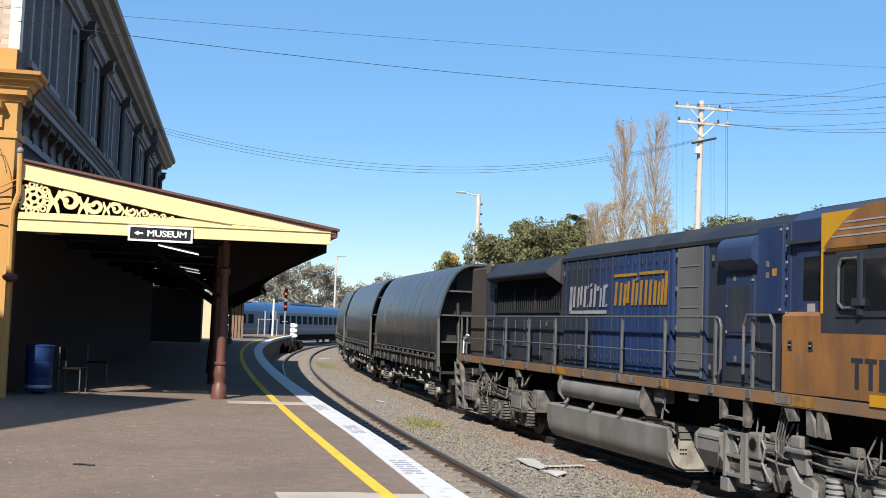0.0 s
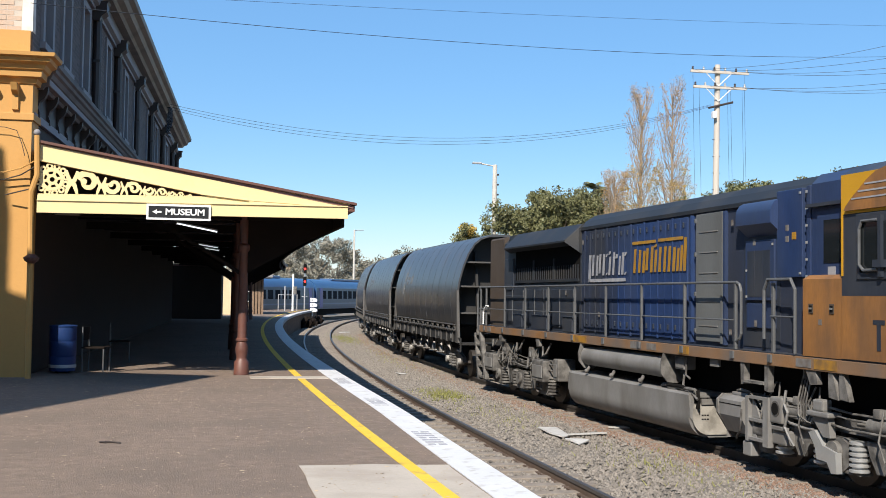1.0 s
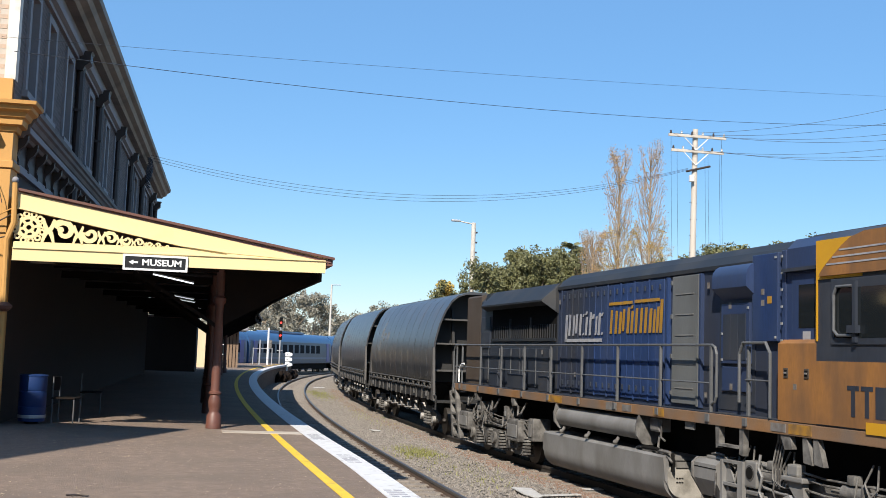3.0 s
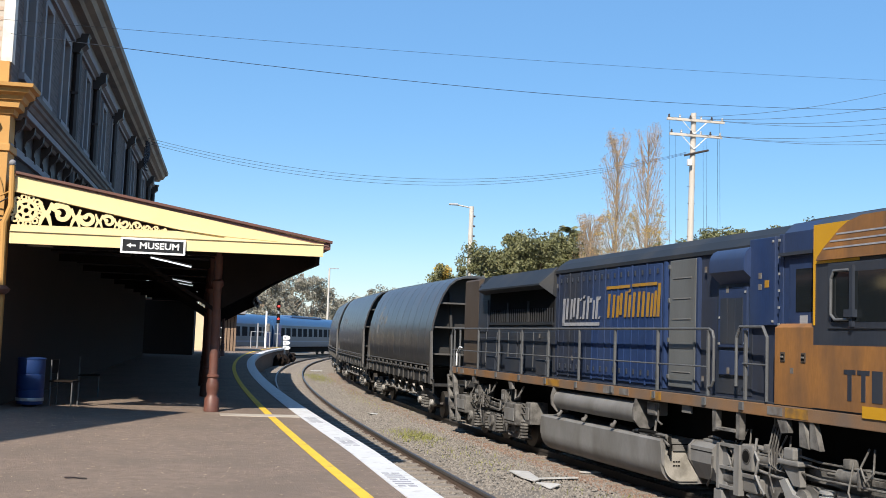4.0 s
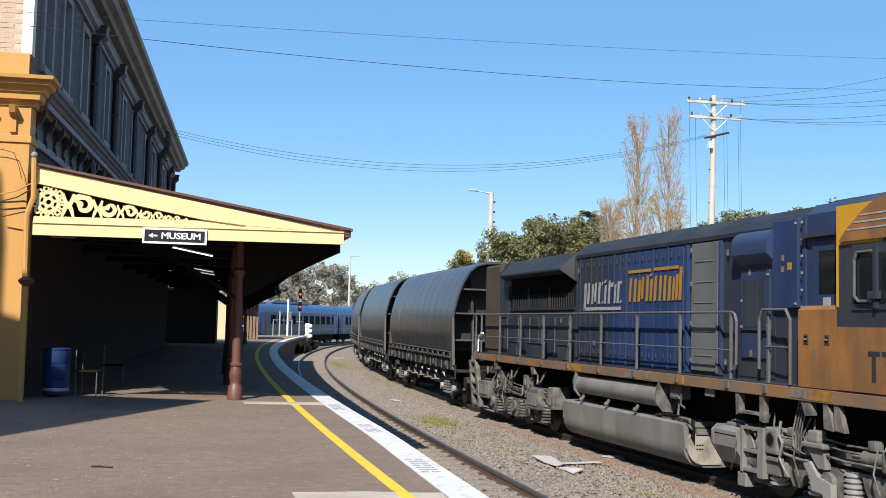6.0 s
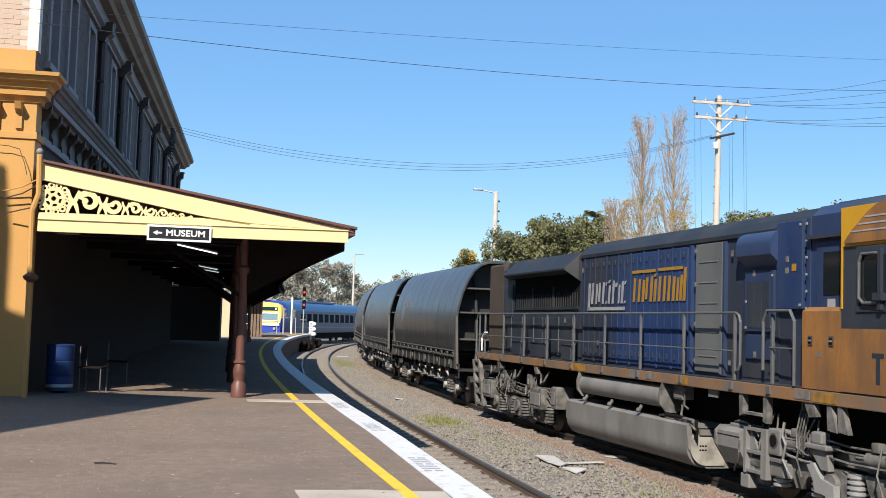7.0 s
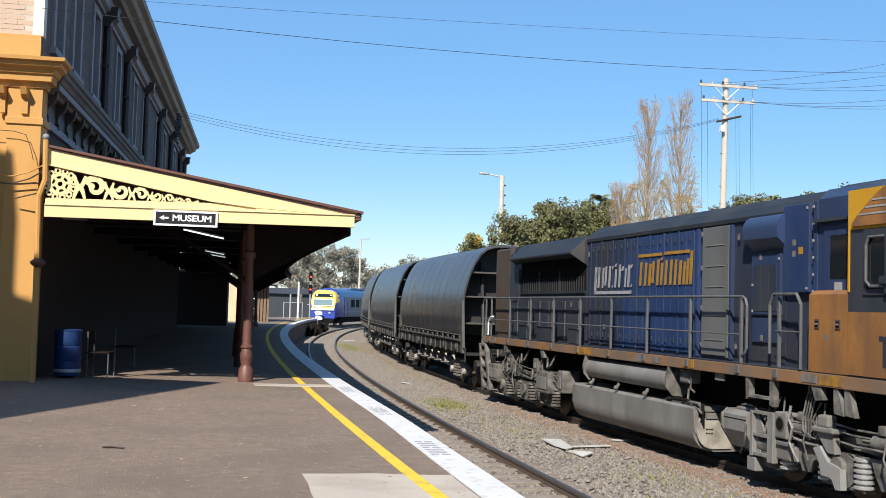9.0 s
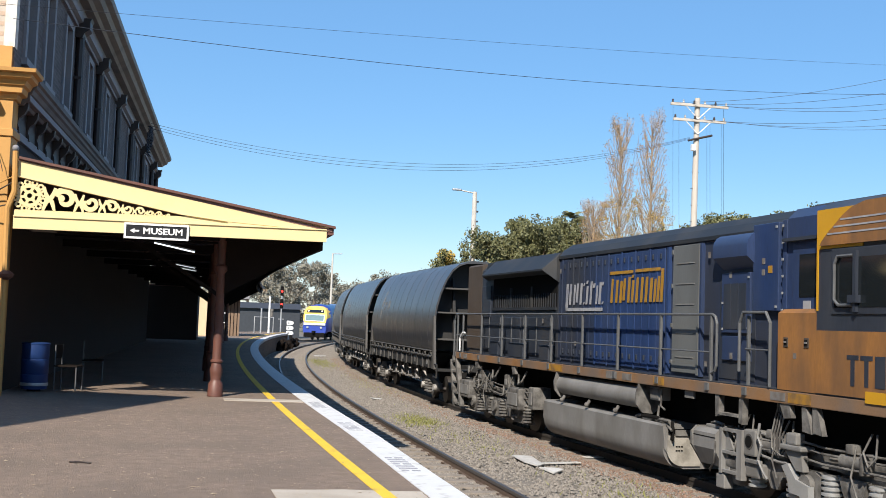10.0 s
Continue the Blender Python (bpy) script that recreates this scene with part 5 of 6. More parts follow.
    for x0, w, z0, z1 in ((3.1, 0.5, 3.16, 3.28), (3.25, 0.34, 2.96, 3.08), (3.95, 0.3, 2.6, 3.7), (2.4, 0.4, 3.0, 3.3)):
        bm = B()
        rows_ = []
        for q in range(5):
            z = z0 + (z1 - z0) * q / 4
            xx = x0 - 0.25 * ((z - z0) / 1.1) ** 2
            yo = side_at(z)
            rows_.append([(xx, yo + 0.006, z), (xx + w, yo + 0.006, z), (xx + w, yo + 0.002, z), (xx, yo + 0.002, z)])
        part("emblem", ringskin(bm, rows_), TANK_GREY, hp, "faded grey painted mark")
    for x in (-5.2, -4.1, -3.0, -1.9, -0.8, 0.4, 1.5, 2.6, 3.8, 4.9):
        bm = B()
        ringskin(bm, [[(xx, y + 0.004 * (1 if y > 0 else -1), z + 0.002) for y, z in half] + [(xx, y - 0.01 * (1 if y > 0 else -1), z - 0.01) for y, z in half[::-1]] for xx in (x - 0.02, x + 0.02)])
        part("weld_seam", bm, HOPPER, hp)
    return hp


def place_on(fn, y0, y1, z):
    """Pose with local x along the chord of a line from y0 to y1, origin midway."""
    a, b = Vector((fn(y0), y0, 0)), Vector((fn(y1), y1, 0))
    d = b - a
    m = (a + b) / 2
    return pose(m.x, m.y, z, 0, 0, math.degrees(math.atan2(d.y, d.x)))


hopper = build_hopper()
HB = [(34.0 + 14.1 * k, 34.0 + 14.1 * k + 12.2) for k in range(5)]
hopper.matrix_basis = place_on(track_b, *HB[0], RAIL_Z)
for hb in HB[1:]:
    copy_thing(hopper, place_on(track_b, *hb, RAIL_Z))


# ---- passenger train ----
def build_coach(cab):
    co = thing("passenger_coach", ("blue railcar with a yellow rounded driving end, rolling away" if cab else "blue railcar with a long row of dark windows, rolling away"), "train", "passenger train coaches")
    L = 12.3
    half = [(1.35, 0.95), (1.45, 1.2), (1.46, 2.2), (1.42, 3.0), (1.25, 3.45), (0.9, 3.72), (0.4, 3.85), (0, 3.88)]
    ring = half + [(-y, z) for y, z in half[-2::-1]]
    x0 = -L + (1.5 if cab else 0)
    bm = ringskin(B(), [[(x, y, z) for y, z in ring] for x in (x0, L)])
    part("body", bm, TRAIN_BLUE, co, smooth=True)
    for s in (-1, 1):
        bm = B()
        ringskin(bm, [[(x, s * 1.462, 1.0), (x, s * 1.475, 1.25), (x, s * 1.477, 2.2), (x, s * 1.44, 3.0), (x, s * 1.42, 3.0), (x, s * 1.42, 1.0)] for x in (x0 + (2.2 if cab else 0.4), L - 0.4)])
        sp = part("side_panel", bm, TRAIN_TEAL, co, "silvery blue window band")
        for i in range(11):
            x = x0 + (3.4 if cab else 1.8) + i * 1.75
            if x < L - 2.2:
                bm = prism(B(), [(s * 1.47, 1.95), (s * 1.485, 1.95), (s * 1.462, 2.75), (s * 1.45, 2.75)], "x", x, x + 1.25)
                part("pane", bm, COACH_GLASS, sp)
        part("waist_stripe", box(B(), x0 + 0.3, L - 0.3, s * 1.47, s * 1.482, 1.42, 1.55), TRAIN_BLUE, co)
        for x in (x0 + 1.1, L - 1.6):
            part("door", box(B(), x, x + 0.9, s * 1.44, s * 1.49, 1.1, 3.0, 0.01), TRAIN_NAVY, co)
    part("underfloor", box(B(), x0 + 0.6, L - 0.6, -1.2, 1.2, 0.4, 0.97), BLACK_GRIME_SHADE, co)
    part("roof_fairing", box(B(), -5, 5, -0.7, 0.7, 3.8, 4.02, 0.08), TRAIN_BLUE, co)
    part("gangway", box(B(), L, L + 0.42, -0.75, 0.75, 1.0, 3.4), BLACK_GRIME_SHADE, co)
    for c in (-L + 2.8, L - 2.6):
        bg = new("bogie")
        bg.parent = co
        part("bogie_frame", box(B(), c - 1.5, c + 1.5, -1.15, 1.15, 0.35, 0.7, 0.04), BLACK_GRIME_SHADE, bg)
        for a in (c - 1.05, c + 1.05):
            bm = B()
            for yy in (-0.75, 0.75):
                rod(bm, (a, yy - 0.07, 0.43), (a, yy + 0.07, 0.43), 0.43, seg=16)
            rod(bm, (a, -1.0, 0.43), (a, 1.0, 0.43), 0.08)
            part("wheelset", bm, WHEEL, bg)
    if cab:
        # rounded driving end, looking towards -x
        rows = []
        for x, s, zt, lo in ((x0 + 0.001, 1.0, 3.88, 0.95), (-L + 0.7, 0.985, 3.84, 0.9), (-L + 0.25, 0.95, 3.74, 0.8), (-L, 0.88, 3.55, 0.75)):
            k = (zt - lo) / (3.88 - 0.95)
            rows.append([(x - (0.0 if z > 2.2 else 0.05) + (0.38 * max(0, (z - 2.2) / 1.7) if x < x0 else 0), y * s, lo + (z - 0.95) * k) for y, z in ring])
        cb = part("cab_end", ringskin(B(), rows), TRAIN_NAVY, co, "deep blue lower driving end", smooth=True)
        # yellow surround as a proud rounded frame
        bm = B()
        fr = [(1.28, 1.85), (1.33, 2.6), (1.26, 3.1), (1.08, 3.42), (0.75, 3.62), (0, 3.68)]
        full = fr + [(-y, z) for y, z in fr[-2::-1]]
        fx = lambda z: -L - 0.06 + 0.34 * max(0, (z - 1.9) / 1.7)
        ringskin(bm, [[(fx(z) + d, y * s2, z) for y, z in full] for d, s2 in ((0.9, 1.09), (0.3, 1.05), (0.0, 0.98))])
        part("yellow_front", bm, TRAIN_YELLOW, co, "bright yellow driving end surround", smooth=True)
        wpoly = [(1.08, 2.02), (1.1, 2.75), (-1.1, 2.75), (-1.08, 2.02)]
        bm = ringskin(B(), [[(fx(z) + d, y, z) for y, z in wpoly] for d in (-0.02, -0.05)])
        ws = part("windscreen_surround", bm, WHITE_METAL, co)
        wp = [(0.98, 2.1), (1.0, 2.68), (-1.0, 2.68), (-0.98, 2.1)]
        part("windscreen", ringskin(B(), [[(fx(z) + d, y, z) for y, z in wp] for d in (-0.05, -0.065)]), mat("tinted_windscreen", (0.16, 0.24, 0.25), 0.12, var=0.1), ws)
        dp = [(0.95, 2.95), (0.9, 3.25), (-0.9, 3.25), (-0.95, 2.95)]
        part("destination_box", ringskin(B(), [[(fx(z) + d, y, z) for y, z in dp] for d in (-0.01, -0.04)]), DARK_GLASS, co)
        for yy in (-0.75, 0.75):
            part("marker_lamp", rod(B(), (fx(3.1) - 0.05, yy, 3.1), (fx(3.1) - 0.02, yy, 3.1), 0.08), LAMP_GLOW, co)
            part("headlight", rod(B(), (-L - 0.14, yy, 1.35), (-L, yy, 1.35), 0.12), BRIGHT_STEEL, co)
        part("white_band", box(B(), -L - 0.12, -L + 0.1, -1.2, 1.2, 1.6, 1.82, 0.02), WHITE_METAL, co)
        bm = box(B(), -L - 0.18, -L + 0.5, -1.15, 1.15, 0.3, 0.8, 0.05)
        box(bm, -L - 0.5, -L, -0.15, 0.15, 0.75, 1.0)
        part("bumper", bm, BLACK_GRIME_SHADE, co)
    return co


coaches = [build_coach(True)]
plain = build_coach(False)
coaches += [plain] + [copy_thing(plain, Matrix()) for _ in range(2)]

# arc length along the branch line
C_YS = [y * 0.5 for y in range(40, 560)]
C_S = [0.0]
for ya, yb in zip(C_YS, C_YS[1:]):
    C_S.append(C_S[-1] + math.hypot(track_c(yb) - track_c(ya), yb - ya))


def c_point(s):
    y = float(np.interp(s, C_S, C_YS))
    return Vector((track_c(y), y, 0))


S_REF = float(np.interp(102.0, C_YS, C_S))


def coach_pose(k, t):
    s = S_REF + 6.9 * (t - 7.5) + 25.2 * k
    a, b = c_point(s + 3), c_point(s + 21.8)
    d = b - a
    m = a + d * (9.55 / 18.8)
    return pose(m.x, m.y, RAIL_Z, 0, 0, math.degrees(math.atan2(d.y, d.x)))

# ---- farther platform buildings ----
# Made-up dark block that carries the canopy's gloom on to its far end.
ext = thing("gloom_block", "dark filler block added for the gloom under the far canopy", "building")
part("wall", box(B(), -9.0, -1.2, 61.8, 67.0, -0.02, 2.9), SHADE_BROWN, ext)
part("roof", box(B(), -9.0, -1.15, 61.8, 67.1, 2.9, 3.0), ROOF_IRON, ext)
shed = thing("platform_shed", "small cream and brown timber platform shed with wide flat eaves", "shed")
CREAM_BOARD = mat("cream_weatherboard", (0.6, 0.48, 0.3), 0.75, var=0.1, scale=2)
BROWN_BOARD = mat("brown_weatherboard", (0.2, 0.135, 0.09), 0.8, var=0.15, scale=2)
part("wall", box(B(), -2.6, 1.35, 76.0, 81.5, -0.02, 2.5), BROWN_BOARD, shed)
part("end_wall", box(B(), -2.6, -0.65, 74.0, 74.9, -0.02, 2.85), CREAM_BOARD, shed, "sunlit cream end wall")
for i in range(9):
    part("batten", box(B(), -0.6 + i * 0.22, -0.56 + i * 0.22, 75.96, 76.0, 0.0, 2.3), DARK_SHADE_TIMBER, shed)
wi = part("window", box(B(), 0.0, 0.42, 75.93, 75.99, 0.9, 2.2), DARK_GLASS, shed)
bm = B()
for x in (-0.03, 0.18, 0.4):
    box(bm, x, x + 0.05, 75.9, 75.94, 0.85, 2.25)
for z in (0.85, 1.5, 2.2):
    box(bm, -0.03, 0.45, 75.89, 75.93, z, z + 0.05)
part("window_frame", bm, WHITE_METAL, wi)
part("roof", box(B(), -3.2, 1.95, 75.0, 82.2, 2.5, 2.7, 0.03), GREY_TRIM, shed, "flat pale roof edge")
part("chimney", box(B(), 0.8, 1.15, 78, 78.4, 2.5, 3.5), POLE_CONC, shed)
lean = thing("goods_shed", "long low dark shed beyond the branch track", "shed")
part("wall", box(B(), -8, 9.5, 133, 138, -1.3, 2.2), mat("dark_blue_grey_cladding", (0.03, 0.036, 0.045), 0.6, var=0.2), lean)
part("roof", prism(B(), [(132.6, 2.2), (135.5, 2.9), (138.4, 2.2)], "x", -8.2, 9.7), mat("dull_tin_roof", (0.05, 0.05, 0.055), 0.6, 0.2, var=0.2), lean)


# ---- platform furniture ----
def gate_post(x, y, h, r=0.045):
    return rod(B(), (x, y, 0), (x, y, h), r)


fence = thing("end_fence", "white tubular barrier with gate at the platform end", "fence")
FY = 90.0
for px, h in ((2.8, 1.35), (3.32, 2.0), (4.3, 1.35)):
    part("post", gate_post(px, FY, h, 0.04 if h < 1.5 else 0.07), GALV, fence)
for z in (1.3,):
    part("rail", rod(B(), (2.8, FY, z), (4.3, FY, z), 0.02), GALV, fence)
tall = thing("white_mast", "slim white steel mast at the platform end", "mast")
part("mast", rod(B(), (4.0, 91, 0), (4.0, 91, 3.0), 0.09, 0.08), WHITE_METAL, tall)
part("equipment_box", box(B(), 4.03, 4.31, 90.8, 91.1, 1.35, 2.0, 0.03), BOGIE_GREY, tall)
sigl = thing("railway_signal", "signal mast with two lit red lamps", "signal", m=pose(5.45, 100, GROUND_Z))
part("mast", rod(B(), (0, 0, 0), (0, 0, 5.2), 0.07), GALV, sigl)
part("ladder", box(B(), -0.25, 0.25, 0.12, 0.16, 2.35, 2.42), GALV, sigl)
for z in (4.88, 3.74):
    hd = part("signal_head", box(B(), -0.15, 0.15, -0.12, 0.12, z - 0.4, z + 0.45, 0.06), BLACK_GRIME_SHADE, sigl)
    part("red_lamp", rod(B(), (0, -0.16, z), (0, -0.11, z), 0.095, seg=16), SIGNAL_RED, hd, "lit red lamp")
    part("visor", rod(B(), (0, -0.34, z + 0.17), (0, -0.1, z + 0.17), 0.06), BLACK_GRIME_SHADE, hd)
mk = thing("track_indicator", "white stacked indicator board at the ramp", "signal", m=pose(5.72, 93, GROUND_Z))
for i in range(3):
    z = 1.1 + 0.42 * i
    db = part("disc_box", box(B(), -0.16, 0.22, -0.12, 0.12, z, z + 0.36, 0.06), WHITE_METAL, mk)
    part("disc", rod(B(), (0.26, -0.16, z + 0.18), (0.26, -0.12, z + 0.18), 0.15, seg=16), WHITE_METAL, db)
    part("lens", rod(B(), (0.0, -0.135, z + 0.18), (0.0, -0.121, z + 0.18), 0.08, seg=14), GALV, db)
part("stem", rod(B(), (0, 0, 0), (0, 0, 1.2), 0.08), WHITE_METAL, mk)
ramp = thing("platform_ramp", "crumbling rubble ramp at the platform end", "ramp", kind="structure")
bm = B()
rr_ = random.Random(5)
for i in range(60):
    yy = rr_.uniform(84, 101)
    xx = edge(min(yy, 97)) + rr_.uniform(-0.5, 0.5)
    m = Matrix.Translation((xx, yy, rr_.uniform(-1.2, -0.6))) @ Euler([rr_.uniform(0, 3) for _ in range(3)]).to_matrix().to_4x4() @ Matrix.Diagonal((rr_.uniform(0.2, 0.5), rr_.uniform(0.2, 0.6), rr_.uniform(0.15, 0.3), 1))
    bmesh.ops.create_icosphere(bm, subdivisions=1, radius=1, matrix=m)
part("rubble", bm, DARK_SHADE_TIMBER, ramp)

wb = thing("rubbish_bin", "blue ribbed plastic drum bin by the station wall", "bin", m=pose(-3.3, 21.5, 0))
bm = lathe(B(), [(0.23, 0.04), (0.24, 0.12), (0.245, 0.3), (0.235, 0.31), (0.245, 0.33), (0.245, 0.58), (0.235, 0.59), (0.245, 0.61), (0.245, 0.85), (0.23, 0.86)], 0, 0, 24)
part("drum", bm, BIN_BLUE, wb, smooth=True)
part("lid", lathe(B(), [(0.25, 0.855), (0.255, 0.88), (0.24, 0.89), (0.1, 0.9)], 0, 0, 24), BIN_BLUE, wb, smooth=True)
part("band", lathe(B(), [(0.246, 0.1), (0.25, 0.11), (0.25, 0.15), (0.246, 0.16)], 0, 0, 24), GALV, wb)
part("foot", lathe(B(), [(0.12, 0.0), (0.12, 0.04)], 0, 0, 12), BLACK_GRIME_SHADE, wb)


def chair(x, y, rz):
    ch = thing("metal_chair", "tube-framed metal chair in the canopy shade", "chair", "platform chairs", m=pose(x, y, 0, 0, 0, rz))
    for a in (-0.2, 0.2):
        for b in (-0.2, 0.2):
            part("leg", rod(B(), (a, b, 0), (a, b, 0.45 if b < 0 else 0.85), 0.014, seg=6), STEEL_RAIL, ch)
    part("seat", box(B(), -0.22, 0.22, -0.22, 0.22, 0.44, 0.47, 0.01), DARK_SHADE_TIMBER, ch)
    part("backrest", box(B(), -0.2, 0.2, 0.19, 0.21, 0.6, 0.85), DARK_SHADE_TIMBER, ch)
    return ch


c0 = chair(-2.75, 21.9, 80)
copy_thing(c0, pose(-2.6, 24.6, 0, 0, 0, 95))
# Glowing rods stand in for daylight slits between the canopy roof sheets.
lights = thing("skylight_slit", "long white glowing strip in place of a daylight slit in the canopy", "lamp", "canopy lamps", m=pose(-1.05, 25.0, 2.97, 0, 10.8, 0))
part("housing", box(B(), -0.45, 0.45, -0.04, 0.04, 0.02, 0.05, 0.008), GALV, lights)
part("tube", rod(B(), (-0.45, 0, 0), (0.45, 0, 0), 0.016), glow("slit_glow", (0.9, 0.95, 1.0), 0.9), lights)
short = thing("skylight_slit", "short dim glowing strip in place of a daylight slit in the canopy", "lamp", "canopy lamps", m=pose(-1.05, 33.0, 2.88, 0, 9, 0))
part("housing", box(B(), -0.3, 0.3, -0.04, 0.04, 0.02, 0.05, 0.008), GALV, short)
part("tube", rod(B(), (-0.28, 0, 0), (0.28, 0, 0), 0.014), glow("dim_slit_glow", (0.9, 0.95, 1.0), 0.4), short)
for xx, yy in ((-1.12, 38.0), (-1.03, 44.0)):
    copy_thing(short, pose(xx, yy, 2.97, 0, 8, 0))

# downpipe, finial and cables at the corner
dpn = thing("corner_downpipe", "ochre and brown bent rainwater pipe at the canopy corner", "pipe", m=FRONT)
part("pipe", pipe(B(), [(-3.62, 20.1, 4.25), (-3.6, 20.1, 3.55), (-3.7, 20.12, 3.25), (-3.68, 20.12, 2.15), (-3.66, 20.12, 0.0)], 0.05), OCHRE, dpn, smooth=True)
bm = B()
bmesh.ops.create_uvsphere(bm, u_segments=12, v_segments=8, radius=0.06, matrix=Matrix.Translation((-3.62, 20.1, 4.3)))
part("finial", bm, GREY_TRIM, dpn, smooth=True)
part("pipe_hopper", lathe(B(), [(0.05, 2.0), (0.12, 2.05), (0.14, 2.1), (0.06, 2.16)], -3.65, 20.08, 12), MAROON, dpn)
cab = thing("wall_cable", "pair of sagging cables clipped to the corner wall", "cable")
part("cable", pipe(B(), [(-5.2, 20.3, 3.75), (-4.6, 20.3, 3.62), (-4.2, 20.3, 3.6), (-3.9, 20.25, 3.68), (-3.62, 20.05, 3.8)], 0.012, 6), OCHRE, cab)
part("cable", pipe(B(), [(-5.2, 20.3, 3.58), (-4.6, 20.3, 3.48), (-4.2, 20.3, 3.47), (-3.9, 20.25, 3.56), (-3.62, 20.05, 3.7)], 0.012, 6), BROWN_PANEL, cab)
part("cable", pipe(B(), [(-5.0, 20.3, 4.42), (-4.2, 20.3, 4.4), (-4.0, 20.3, 4.35), (-3.9, 20.28, 4.1), (-3.85, 20.28, 3.9)], 0.007, 6), BROWN_PANEL, cab)
part("cable", pipe(B(), [(-4.15, 20.25, 3.2), (-3.7, 20.05, 3.3)], 0.012, 6), BROWN_PANEL, cab)
tang = thing("cable_tangle", "dark tangle of cable coils on the eaves", "cable", m=pose(-3.1, 45.5, 8.75))
for k in range(7):
    r = 0.25 + 0.05 * k
    pts = [(0.1 * math.sin(3 * a + k), r * math.cos(a) * 1.2, r * 0.9 * math.sin(a + 0.3 * k) - 0.1 * k) for a in [i * 0.52 for i in range(13)]]
    part("loop", pipe(B(), pts, 0.018, 5), WIRE, tang)

# ---- surface details on the platform ----
bm = B()
prism(bm, [(0.16, 20.15), (0.14, 20.62), (edge(20.6) - 0.36, 20.6), (edge(20.2) - 0.36, 20.1)], "z", -0.003, 0.008)
tagged(part("concrete_strip", bm, CONCRETE), "pale concrete strip across the asphalt", "paving", kind="structure")
bm = B()
jit = random.Random(3)
near_edge = [(edge(y) - 0.36, y) for y in (4.5, 6, 7.5, 9.0, 9.95)]
rag = [(0.55 + 0.6 * (10.05 - y) / 6 * 0 + jit.uniform(-0.03, 0.03) + 0.02 * (10 - y), y) for y in (10.1, 9.6, 9.1, 8.5, 7.8, 7.0, 6.0, 4.5)]
topr = [(x, 10.12 + jit.uniform(-0.04, 0.04) - 0.05 * (x - 0.6)) for x in (2.0, 1.6, 1.2, 0.9)]
prism(bm, near_edge + topr + rag, "z", -0.003, 0.0022)
tagged(part("concrete_patch", bm, CONCRETE), "pale worn concrete patch with a ragged border", "paving", kind="structure")
GREY_INK = mat("worn_grey_stencil", (0.28, 0.28, 0.3), 0.8, var=0.3, scale=20)
for yc in (19.6, 15.9, 11.9):
    st = thing("edge_stencil", "worn grey stencilled lettering bars on the white edge", "marking", "edge stencils")
    for i in range(7):
        yy = yc + (i - 3) * 0.17
        for d0, d1 in ((0.08, 0.28),) if i % 3 else ((0.08, 0.17), (0.2, 0.28)):
            x = edge(yy)
            part("bar", box(B(), x - d1, x - d0, yy - 0.05, yy + 0.03, 0.004, 0.0065), GREY_INK, st)
tagged(part("fallen_stick", pipe(B(), [(-1.42, 11.78, 0.006), (-1.36, 11.72, 0.014), (-1.3, 11.75, 0.01), (-1.2, 11.7, 0.008)], 0.009, 5), DARK_PIPE), "small dark stick lying on the asphalt", "stick")
# fallen leaves and specks
LEAF_LITTER = mat("dry_leaf_litter", (0.42, 0.33, 0.22), 0.8, var=0.3, island=True)
vs, fs = [], []
for i in range(4500):
    y = jit.uniform(6.5, 20) ** 1.0
    x = jit.uniform(-4, edge(y) - 0.4)
    a, s = jit.uniform(0, 6.28), jit.uniform(0.003, 0.012) * (3 if jit.random() < 0.05 else 1)
    k = len(vs)
    for j, (u, v) in enumerate(((-1, 0), (0, -0.5), (1, 0), (0, 0.5))):
        vs.append((x + s * (u * math.cos(a) - v * math.sin(a)), y + s * (u * math.sin(a) + v * math.cos(a)), 0.004 + 0.004 * (j % 2)))
    fs.append((k, k + 1, k + 2, k + 3))
me = bpy.data.meshes.new("leaf_litter")
me.from_pydata(vs, [], fs)
me.materials.append(LEAF_LITTER)
tagged(new("leaf_litter", me), "scattered dry leaves and specks on the asphalt", "litter", kind="stuff")

# ---- ballast stones, debris, weeds ----
rs = np.random.default_rng(4)


def scatter_stones(name, n, pick, lo, hi, label, material):
    base = np.array([(1, 0, 0), (-1, 0, 0), (0, 1, 0), (0, -1, 0), (0, 0, 1)], float)
    tri = [(0, 2, 4), (2, 1, 4), (1, 3, 4), (3, 0, 4)]
    V, F = [], []
    for i in range(n):
        x, y = pick()
        s = rs.uniform(lo, hi, 3) * (1, 1, 0.8)
        a = rs.uniform(0, 6.28)
        p = base * s + rs.normal(0, 0.15 * lo, (5, 3))
        c, sn = math.cos(a), math.sin(a)
        q = np.c_[p[:, 0] * c - p[:, 1] * sn + x, p[:, 0] * sn + p[:, 1] * c + y, p[:, 2] + GROUND_Z + 0.015]
        k = len(V)
        V.extend(q.tolist())
        F.extend([(k + a_, k + b_, k + c_) for a_, b_, c_ in tri])
    m = bpy.data.meshes.new(name)
    m.from_pydata(V, [], F)
    m.materials.append(material)
    return tagged(new(name, m), label, "gravel", kind="stuff")


def pick_near():
    y = 9 + 40 * rs.random() ** 1.7
    return rs.uniform(edge(y) + 0.1, track_b(y) + 0.6), y


def pick_far():
    y = rs.uniform(30, 100)
    return rs.uniform(edge(y) + 0.1, track_b(y)), y


scatter_stones("ballast_stones", 70000, pick_near, 0.018, 0.05, "loose grey-brown ballast stones between the tracks", STONES)
